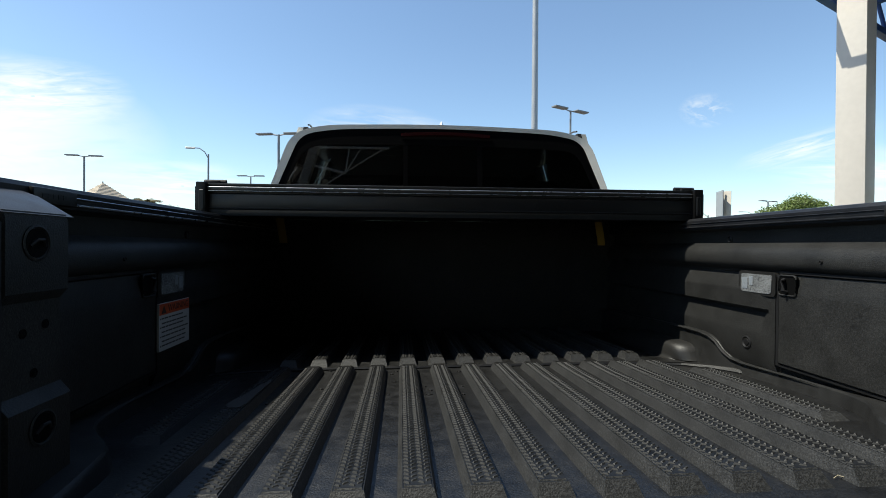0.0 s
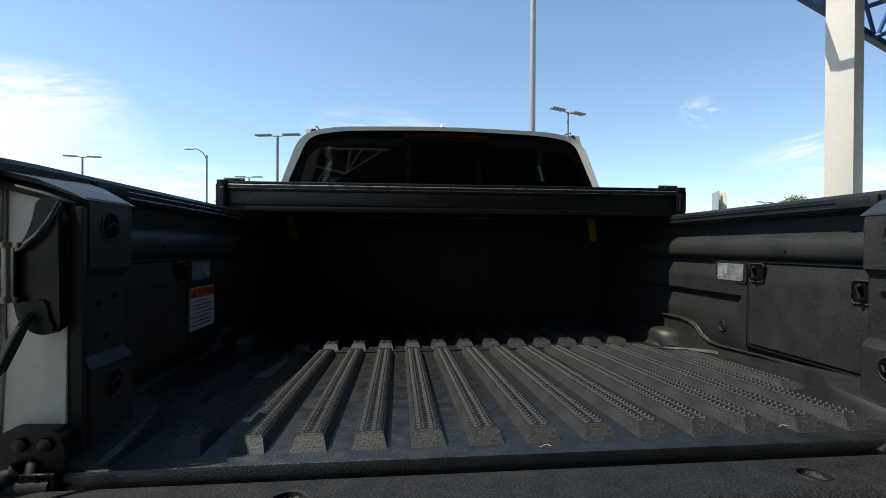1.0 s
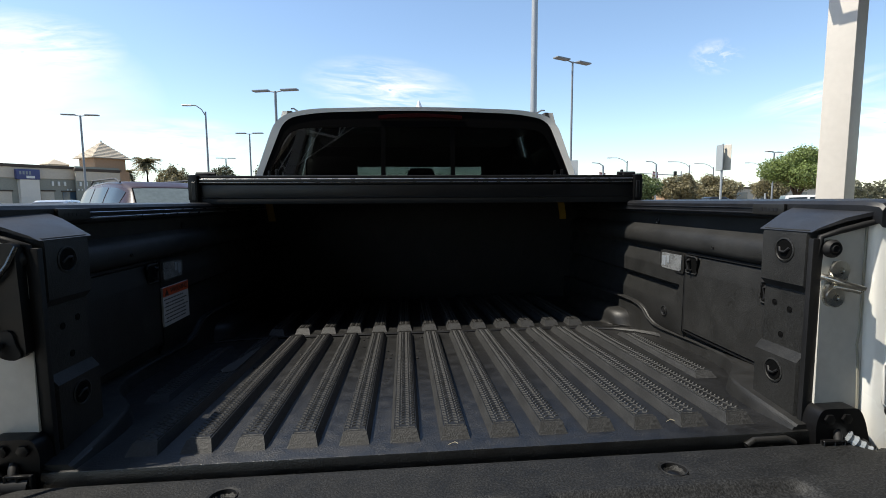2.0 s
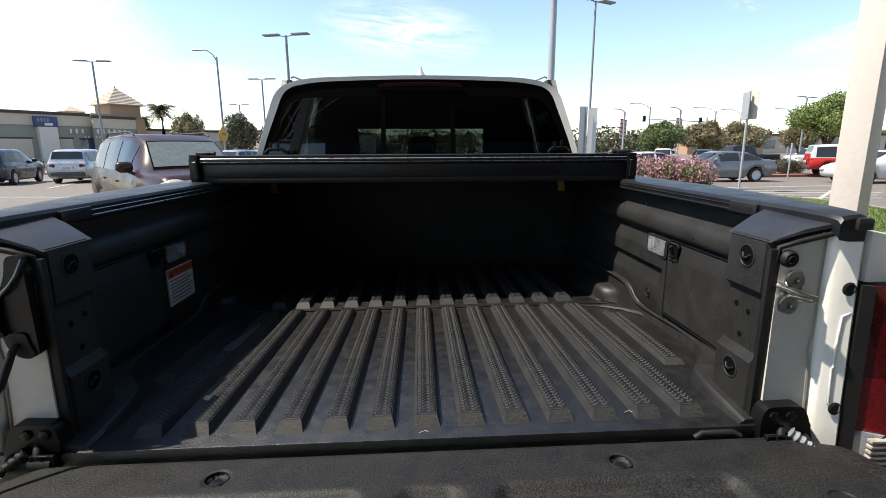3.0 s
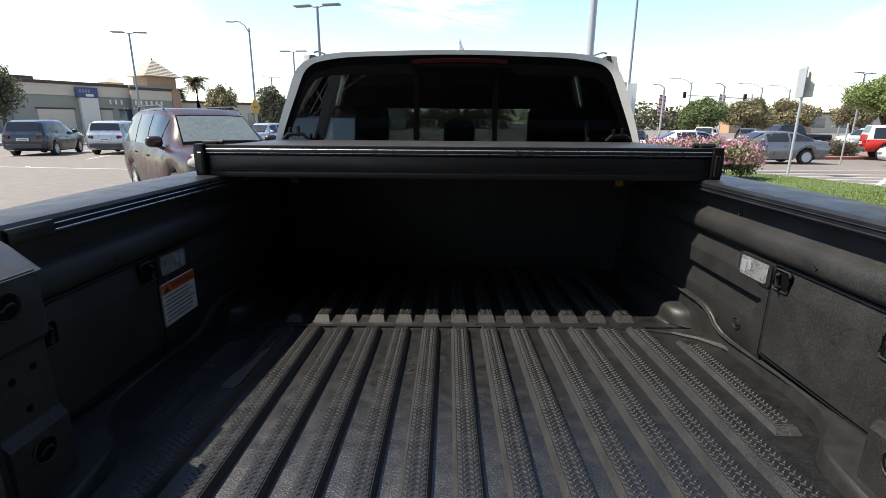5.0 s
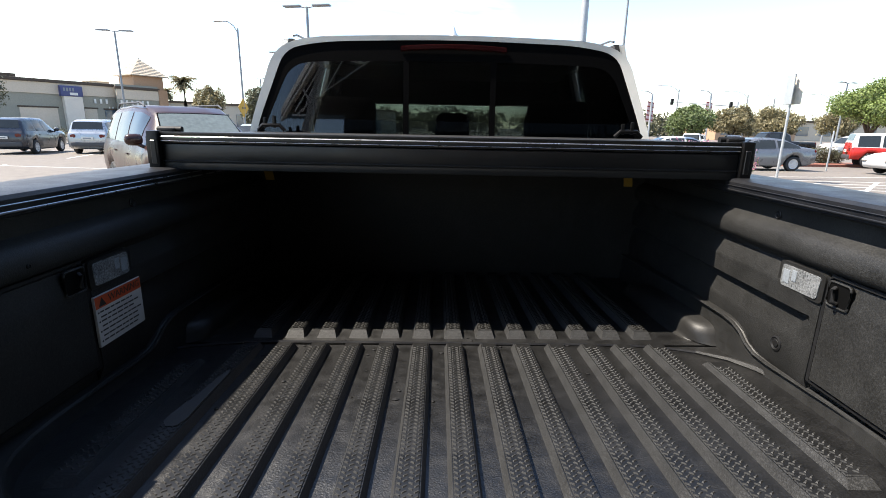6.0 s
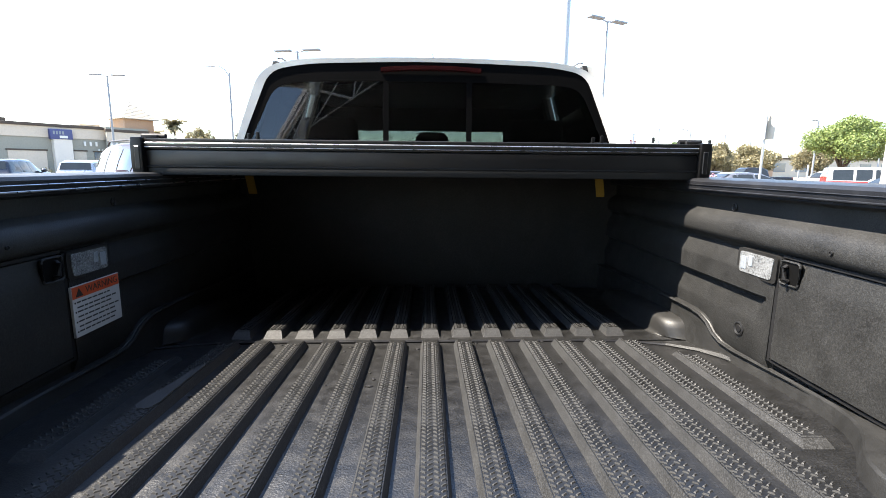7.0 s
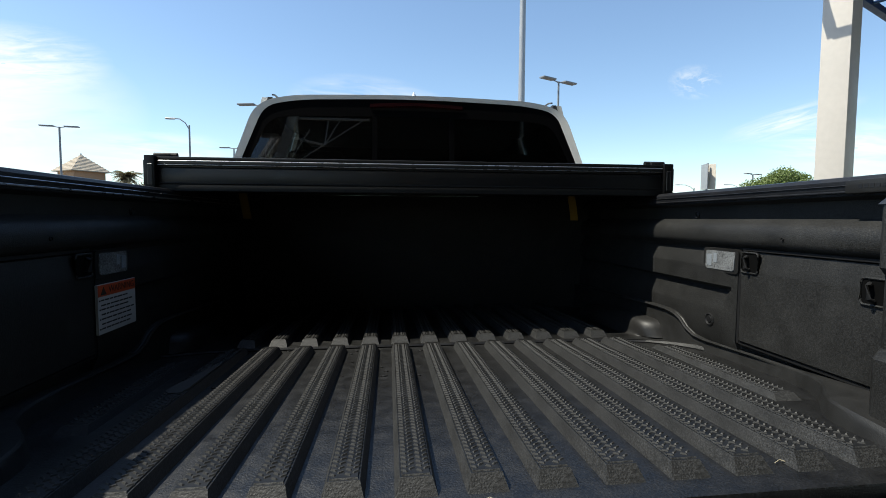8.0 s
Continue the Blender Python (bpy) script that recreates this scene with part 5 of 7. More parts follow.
def tree(x, y, h, spread, trunk_h, material, seed, label, leaves=5000, size=0.11, lean=0.0, group="trees", z=0.0):
    rng = random.Random(seed)
    t = thing("tree", label, "tree", group, m=pose(x, y, z))
    bm = B()
    top = Vector((lean, 0.1, trunk_h))
    bent_tube(bm, [(0, 0, 0), (lean * 0.3, 0.02, trunk_h * 0.5), top], [0.035 * h, 0.027 * h, 0.022 * h], 9)
    clumps = []
    nl = 7
    for k in range(nl):
        a = 2 * math.pi * k / nl + rng.uniform(-0.3, 0.3)
        rr = spread * rng.uniform(0.45, 0.72)
        e = Vector((math.cos(a) * rr, math.sin(a) * rr, trunk_h + (h - trunk_h) * rng.uniform(0.25, 0.62)))
        bent_tube(bm, [top - Vector((0, 0, 0.1)), top.lerp(e, 0.5) + Vector((0, 0, 0.1 * h)), e], [0.016 * h, 0.011 * h, 0.004 * h], 6)
        clumps.append((tuple(e), (spread * rng.uniform(0.36, 0.5), spread * rng.uniform(0.36, 0.5), (h - trunk_h) * rng.uniform(0.2, 0.32))))
    for k in range(8):
        a, rr = rng.uniform(0, 6.28), spread * rng.uniform(0, 0.5)
        clumps.append(((math.cos(a) * rr, math.sin(a) * rr, trunk_h + (h - trunk_h) * rng.uniform(0.5, 0.84)), (spread * rng.uniform(0.28, 0.42), spread * rng.uniform(0.28, 0.42), (h - trunk_h) * rng.uniform(0.13, 0.24))))
    part("trunk", bm, BARK, t, "", 60)
    leaf_cloud("crown", clumps, leaves, size, material, t, seed)
    return t


tree(20.9, 24.0, 3.95, 1.95, 1.4, LEAFA, 21, "broad fresh green street tree", 30000, 0.066)
tree(21.7, 44.0, 3.95, 2.1, 0.7, LEAFB, 25, "dense dark green tree", 9000, 0.12)
tree(26.6, 45.5, 3.75, 1.95, 0.9, LEAFC, 29, "rounded olive tree in the parking lot", 8000, 0.12)
tree(33.3, 50.0, 3.9, 2.3, 1.0, LEAFC, 24, "rounded olive tree in the parking lot", 7000, 0.13)
tree(34.6, 43.5, 3.8, 1.6, 1.1, LEAFC, 22, "olive brown tree behind parked cars", 7000, 0.11)
tree(-27.4, 28.2, 4.7, 1.7, 1.5, LEAFD, 26, "dark dusky tree before the shops", 8000, 0.10)
tree(-27.7, 58.5, 5.8, 1.9, 1.2, LEAFC, 27, "bushy olive tree beside the shops", 6000, 0.14)
tree(-18.6, 50.5, 5.2, 2.0, 1.0, LEAFD, 28, "dark bushy tree beside the road", 6000, 0.14)
tree(-15.2, 53.5, 5.0, 2.2, 1.0, LEAFD, 30, "dark bushy tree beside the road", 6000, 0.14)


def palm(x, y, h, seed, label):
    rng = random.Random(seed)
    t = thing("palm_tree", label, "palm", "palms", m=pose(x, y, 0))
    bm = B()
    bent_tube(bm, [(0, 0, 0), (0.1, 0, h * 0.5), (0.05, 0, h)], [0.3, 0.24, 0.26], 10)
    part("trunk", bm, BARK, t, "", 60)
    verts, faces = [], []
    for k in range(84):
        a, up = rng.uniform(0, 6.28), rng.uniform(-0.5, 1.2)
        L = rng.uniform(1.5, 2.1)
        d = Vector((math.cos(a), math.sin(a), 0))
        side_ = Vector((-d.y, d.x, 0))
        prev = None
        for j in range(9):
            u = j / 8
            p = Vector((0.05, 0, h)) + d * L * u * math.cos(up * (1 - 0.4 * u)) + Vector((0, 0, L * (math.sin(up) * u - 0.55 * u * u)))
            if j:
                for sg in (-1, 1):
                    i = len(verts)
                    w = 0.42 * math.sin(math.pi * min(1, u + 0.12)) + 0.06
                    verts += [tuple(prev), tuple(p), tuple(p + side_ * sg * w + d * 0.16 - Vector((0, 0, 0.16)))]
                    faces.append((i, i + 1, i + 2))
            prev = p
    quads("crown", verts, faces, LEAFC, t, "dusty palm fronds")
    return t


palm(-34.4, 66.0, 6.5, 41, "short palm with a dusty drooping crown")
palm(-41.5, 74.0, 5.6, 42, "palm behind the shop roofs")

tree(-37.4, 40.0, 5.9, 1.9, 1.7, LEAFD, 97, "dusky tree at the end of the shops", 3500, 0.12)
# flowering hedge
hedge = thing("flowering_hedge", "low hedge covered with pink blossom on the grass strip", "hedge", m=pose(5.75, 12.3, 0.12) @ Matrix.Diagonal((0.95, 1, 1.42, 1)))
clumps = []
rng = random.Random(8)
for k in range(46):
    u = -1 + 2 * (k + rng.uniform(0, 1)) / 46
    clumps.append(((u * 1.85, rng.uniform(-0.5, 0.5) - 0.12 * u, rng.uniform(0.24, 0.46)), (rng.uniform(0.32, 0.44), rng.uniform(0.32, 0.45), rng.uniform(0.22, 0.31))))
leaf_cloud("foliage", clumps, 20000, 0.038, LEAFB, hedge, 81, "dark green leaves", hollow=0.4)
leaf_cloud("blossom", [(c_, tuple(v * 1.05 for v in r_)) for c_, r_ in clumps if c_[2] > 0.22], 15000, 0.034, PINK, hedge, 82, "pink blossom", zmin=0.30, hollow=0.85)
bm = B()
for k in range(9):
    bent_tube(bm, [(-1.8 + 0.45 * k, 0, 0), (-1.75 + 0.45 * k, 0.05, 0.2), (-1.8 + 0.45 * k, 0.1, 0.45)], [0.02, 0.015, 0.006], 5)
part("stem", bm, BARK, hedge)

# ---- canopy: cream columns carrying blue lattice beams ----
U = Vector((0.891, 0.454, 0))


def column(x, y, h, name="column"):
    t = thing(name, "square cream-painted steel column", "column", "canopy columns", m=pose(x, y, 0, 0, 0, math.degrees(math.atan2(U.y, U.x))))
    bm = B()
    box(bm, -0.138, 0.138, -0.138, 0.138, 0.0, h, 0.008)
    part("shaft", bm, COLUMN, t, "", 30)
    bm = B()
    box(bm, -0.24, 0.24, -0.24, 0.24, 0.0, 0.03, 0.004)
    part("base_plate", bm, POLEDARK, t)
    bm = B()
    for a in (-0.2, 0.2):
        for b in (-0.2, 0.2):
            lathe(bm, [(0.02, 0.03), (0.02, 0.055), (0.008, 0.058)], pose(a, b, 0), 6)
    part("anchor_bolt", bm, POLEDARK, t)
    return t


def lattice(x, y, a, b, z0, z1, material, label, half=0.26):
    """A flat-sided lattice beam through (x, y) along U, from a to b metres."""
    t = thing("lattice_beam", label, "beam", "canopy beams", m=pose(x, y, 0, 0, 0, math.degrees(math.atan2(U.y, U.x))))
    for off in (-half, half):
        for z in (z0, z1):
            bm = B()
            box(bm, a, b, off - 0.045, off + 0.045, z - 0.045, z + 0.045, 0.006)
            part("chord", bm, material, t, "", 30)
        n = max(2, round((b - a) / 0.80))
        for k in range(n):
            u0, u1 = a + (b - a) * k / n, a + (b - a) * (k + 1) / n
            bm = B()
            tube(bm, (u0, off, z0 if k % 2 else z1), (u1, off, z1 if k % 2 else z0), 0.026, n=8)
            part("diagonal", bm, material, t, "", 50)
    n = max(2, round((b - a) / 1.2))
    for k in range(n + 1):
        u = a + (b - a) * k / n
        for z in (z0, z1):
            bm = B()
            tube(bm, (u, -half, z), (u, half, z), 0.03, n=8)
            part("cross_tie", bm, material, t, "", 50)
    return t


column(4.86, 4.52, 5.0)
lattice(4.86, 4.52, -0.60, 5.0, 4.10, 5.00, BLUE, "blue painted steel lattice beam")
# roof over the beams: it covers the forecourt beside and behind the truck
roof_ = thing("canopy_roof", "flat canopy roof with a dark ribbed underside and an added light-blocking left wing", "canopy", m=pose(4.86, 4.52, 0, 0, 0, math.degrees(math.atan2(U.y, U.x))))
turned = roof_.matrix_basis.inverted()
# the unseen left wing, out to x = -6, is added to darken the left jamb
slab = [turned @ Vector(p) for p in ((-6.0, -2.60, 0), (-6.0, -6.0, 0), (-2.60, -6.6, 0), (-5.50, -12.60, 0), (15.0, -12.60, 0), (15.3, 3.90, 0))]
slab = [(p.x, p.y) for p in slab]
for poly, z in ((slab, 5.06), ([(-0.6, -5.3), (9.0, -5.3), (9.0, 0.3), (-0.6, 0.3)], 5.062)):
    bm = B()
    ring_loft(bm, [[(x, y, h) for x, y in poly] for h in (z, z + 0.10)])
    bmesh.ops.recalc_face_normals(bm, faces=bm.faces)
    part("deck", bm, DECK, roof_)
bm = B()
for k in range(16):
    box(bm, -0.4 + 0.6 * k, -0.3 + 0.6 * k, -5.3, 0.3, 5.02, 5.058)
part("deck_rib", bm, DECK, roof_, "pressed rib of the roof sheet", kind="stuff")
for p, q in ((slab[0], slab[1]), (slab[1], slab[2]), (slab[2], slab[3]), ((-0.6, -5.3), slab[0]), ((-0.6, 0.3), (-0.6, -5.3)), ((9.0, 0.3), (-0.6, 0.3))):
    p, q = Vector((*p, 0)), Vector((*q, 0))
    side_ = (q - p).normalized().cross(Vector((0, 0, 1))) * -0.10
    bm = B()
    ring_loft(bm, [[(a_.x, a_.y, h) for a_ in (p, q, q + side_, p + side_)] for h in (4.98, 5.36)])
    bmesh.ops.recalc_face_normals(bm, faces=bm.faces)
    part("fascia", bm, TRUSSW, roof_, "pale edge of the roof")
# leaning steel prop with a thin braced frame behind the truck
prop = thing("leaning_prop", "leaning grey steel prop with a thin white braced frame", "steel prop", m=pose(-2.16, -2.00, 0))
bm = B()
ring_loft(bm, [[(0.25 * z + dx, dy, z) for dx, dy in ((-0.055, -0.05), (0.055, -0.05), (0.055, 0.05), (-0.055, 0.05))] for z in (0.0, 2.5, 4.95)])
part("shaft", bm, COLUMN, prop, "", 30)
bm = B()
box(bm, -0.16, 0.16, -0.14, 0.14, 0.0, 0.03, 0.004)
part("base_plate", bm, POLEDARK, prop)
for a, b, r in (((-1.37, 3.10), (-0.94, 3.00), 0.016), ((-1.12, 3.20), (-1.42, 2.66), 0.008), ((-0.64, 3.22), (-1.45, 2.65), 0.009), ((-0.94, 3.00), (-0.91, 3.26), 0.009), ((-0.94, 3.00), (-0.80, 3.26), 0.008), ((-1.33, 3.34), (-0.40, 3.34), 0.018), ((-0.64, 3.22), (-0.47, 3.34), 0.009), ((-0.91, 3.26), (-0.90, 3.34), 0.009), ((-0.80, 3.26), (-0.75, 3.34), 0.008),
                ((-1.42, 3.04), (-1.75, 2.44), 0.008), ((-1.46, 2.94), (-1.66, 2.44), 0.007), ((-1.66, 2.70), (-1.58, 2.55), 0.010), ((-1.58, 2.55), (-1.73, 2.40), 0.009), ((-1.78, 2.40), (-1.55, 2.40), 0.012)):
    bm = B()
    tube(bm, (a[0] + 2.16, 0.0, a[1]), (b[0] + 2.16, 0.0, b[1]), r, n=8)
    part("brace", bm, PROPWHITE, prop, "slender white brace", 50)
# unseen showroom behind, added so the rear window mirrors dark instead of sky
show = thing("showroom", "unseen tall dark glazed showroom with a pale plinth, added to darken window reflections", "building", m=pose(-3.6, -13.5, 0))
bm = B()
box(bm, 0, 28, -8, -0.1, 0, 9.6)
part("wall", bm, DECK, show)
bm = B()
box(bm, -0.1, 28.1, -0.1, 0.05, 0.0, 2.3, 0.02)
part("plinth", bm, STUCCOL, show, "pale stucco plinth")
for k in range(9):
    bm = B()
    box(bm, 0.3 + 3 * k, 3.0 + 3 * k, -0.12, -0.02, 2.6, 9.2, 0.02)
    part("window", bm, CARGLASS, show, "tall dark glass pane")



# ---- lamp posts, signs and signals ----
def twin_lamp(x, y, h, turn, r=0.075, arms=0.75, label="grey parking lot lamp post with two flat heads", group="lamp posts"):
    t = thing("street_lamp", label, "lamp post", group, m=pose(x, y, 0, 0, 0, turn))
    bm = B()
    tube(bm, (0, 0, 0.0), (0, 0, h), r, r * 0.75, 12)
    tube(bm, (0, 0, 0), (0, 0, 0.5), r * 2.6, r * 2.6, 14)
    part("pole", bm, POLEDARK, t, "", 50)
    for s in (-1, 1):
        bm = B()
        tube(bm, (0, 0, h - 0.04), (s * arms * 0.5, 0, h + 0.02), 0.03, n=8)
        box(bm, s * arms * 0.4, s * (arms + 0.35), -0.16, 0.16, h + 0.005, h + 0.075, 0.02)
        part("lamp_head", bm, POLEDARK, t, "flat grey lamp head", 40)
    return t


def cobra_lamp(x, y, h, turn, reach=1.6, r=0.085):
    t = thing("street_lamp", "grey street lamp with one curved arm", "lamp post", "street lamps", m=pose(x, y, 0, 0, 0, turn))
    bm = B()
    tube(bm, (0, 0, 0), (0, 0, h), r, r * 0.65, 12)
    bent_tube(bm, [(0, 0, h - 0.3), (-reach * 0.25, 0, h + 0.15), (-reach * 0.6, 0, h + 0.4), (-reach, 0, h + 0.42)], 0.035, 8)
    part("pole", bm, POLEDARK, t, "", 50)
    bm = B()
    ring_loft(bm, [[(-reach - u, yy, h + 0.42 + zz) for yy, zz in ((-w, -0.02), (0, 0.06), (w, -0.02), (w * 0.6, -0.07), (-w * 0.6, -0.07))] for u, w in ((-0.1, 0.06), (0.15, 0.13), (0.4, 0.14), (0.52, 0.05))])
    part("lamp_head", bm, POLE, t, "", 50)
    return t


twin_lamp(-21.63, 33.44, 7.08, 8)
cobra_lamp(-14.12, 34.77, 7.62, 5, 1.0)
twin_lamp(-6.21, 22.9, 6.46, -12)
twin_lamp(-12.89, 40.2, 6.86, -4)
twin_lamp(7.59, 21.8, 7.68, 28, 0.06)
bm = B()
t = thing("flag_pole", "tall pale steel pole", "pole", m=pose(4.02, 15.0, 0))
tube(bm, (0, 0, 0), (0, 0, 14), 0.115, 0.085, 14)
part("shaft", bm, POLE, t, "", 50)
bm = B()
tube(bm, (0, 0, 0), (0, 0, 0.06), 0.24, n=16)
part("base_flange", bm, POLE, t, "", 40)


def post_sign(x, y, h, faces_, turn, name="road_sign", label="", post_r=0.03, lean=0.0):
    t = thing(name, label, "sign", "road signs", m=pose(x, y, 0, 0, lean, turn))
    bm = B()
    tube(bm, (0, 0, 0), (0, 0, h), post_r, n=8)
    part("post", bm, POLE, t, "", 50)
    for dx, dy, z, w, hh, yaw, mat_ in faces_:
        bm = B()
        obox(bm, pose(dx, dy, z, 0, 0, yaw), w, 0.012, hh, 0.003)
        part("plate", bm, mat_, t, "plain plate seen edge-on")
    return t


post_sign(9.87, 14.06, 3.05, [(-0.06, 0.05, 2.62, 0.46, 0.80, 80, SIGNBACK), (0.10, 0.06, 2.62, 0.46, 0.80, -66, DOORWHITE)], 0, label="grey road sign with two angled plates on a post", post_r=0.035)
post_sign(15.1, 18.9, 1.55, [], 0, "short_post", "short grey post by the parking lot lane", 0.03)
post_sign(7.3, 21.3, 3.2, [(-0.15, 0, 2.15, 0.42, 2.1, 20, SIGNBACK), (0.30, 0.1, 2.15, 0.40, 2.0, -30, SIGNBACK)], 0, label="tall grey sign panels on a post")
ys_ = thing("warning_sign", "yellow diamond sign on the street lamp", "sign", "road signs", m=pose(-14.10, 34.66, 2.45, 0, 45, 80))
bm = B()
obox(bm, pose(0, 0, 0), 0.92, 0.014, 0.92, 0.004)
part("plate", bm, YELLOW, ys_)
bm = B()
for a in (-0.12, 0.05, 0.2):
    obox(bm, pose(a * 0.7, -0.009, a * 0.7, 0, -45, 0), 0.10, 0.004, 0.14)
part("sign_bar", bm, INK, ys_, "unreadable dark marks")


def banner(x, y, h, z0, z1, turn):
    t = thing("banner_pole", "pole with a red and white striped banner", "banner", "banners", m=pose(x, y, 0, 0, 0, turn))
    bm = B()
    tube(bm, (0, 0, 0), (0, 0, h), 0.09, n=10)
    bent_tube(bm, [(0, 0, h), (-0.5, 0, h + 0.25), (-1.3, 0, h + 0.3)], 0.05, 6)
    part("pole", bm, POLE, t, "", 50)
    n = 14
    for k in range(n):
        a, b = z0 + (z1 - z0) * k / n, z0 + (z1 - z0) * (k + 1) / n
        bm = B()
        ring_loft(bm, [[(-0.36, 0.10, a + 0.06), (0.36, 0.10, a - 0.06), (0.36, 0.13, a - 0.06), (-0.36, 0.13, a + 0.06)], [(-0.36, 0.10, b + 0.06), (0.36, 0.10, b - 0.06), (0.36, 0.13, b - 0.06), (-0.36, 0.13, b + 0.06)]])
        part("stripe", bm, BANNERR if k % 3 == 1 else BANNERW, t)
    return t


banner(20.3, 49.0, 4.9, 2.3, 4.2, 10)
banner(27.1, 51.0, 5.2, 2.6, 4.4, 10)
for x, y, h, turn, reach in ((28.86, 62.0, 6.46, 0, 2.2), (37.47, 62.0, 5.95, 0, 2.5), (40.82, 62.0, 5.70, 0, 2.2), (47.6, 62.0, 5.80, 0, 1.9), (58.0, 62.0, 5.8, 0, 2.4)):
    cobra_lamp(x, y, h, turn, reach, 0.11)
twin_lamp(33.16, 41.5, 5.55, 20, 0.08, 0.8)
twin_lamp(-22.0, 60.0, 6.6, 10, 0.09)
sig = thing("traffic_signal", "traffic signal on a long mast arm", "traffic light", m=pose(35.2, 60.0, 0))
bm = B()
tube(bm, (0, 0, 0), (0, 0, 5.0), 0.14, 0.1, 10)
tube(bm, (0, 0, 4.45), (-8.1, 0, 4.86), 0.08, 0.045, 8)
part("mast", bm, POLE, sig, "", 50)
for dx, z in ((-8.0, 4.86), (-0.9, 4.62)):
    bm = B()
    box(bm, dx - 0.14, dx + 0.14, -0.3, 0.05, z - 0.36, z + 0.36, 0.04)
    sh = part("signal_head", bm, RUBBER, sig, "dark signal head", 30)
    for k in range(3):
        bm = B()
        lathe(bm, [(0.09, 0), (0.10, 0.08), (0.085, 0.08), (0.08, 0.01)], pose(dx, -0.3, z + 0.22 - 0.22 * k, 90), 12)
        part("visor", bm, BLACKMETAL, sh)


# ---- parked cars ----
def section(hw, zb, zbelt, zr, hr):
    """Half outline of a car's cross-section from sill to roof, mirrored to a full ring."""
    half = [(hw * 0.86, zb), (hw * 0.96, zb + 0.06), (hw, zb + 0.45 * (zbelt - zb)), (hw * 0.985, zb + 0.8 * (zbelt - zb)), (hw * 0.93, zbelt),
            (hw * 0.93 * 0.5 + hr * 0.5, (zbelt + zr) / 2), (hr, zr - 0.10 * (zr - zbelt) - 0.01), (hr * 0.88, zr - 0.01), (hr * 0.45, zr)]
    return [(x, z) for x, z in half] + [(-x, z) for x, z in reversed(half)]


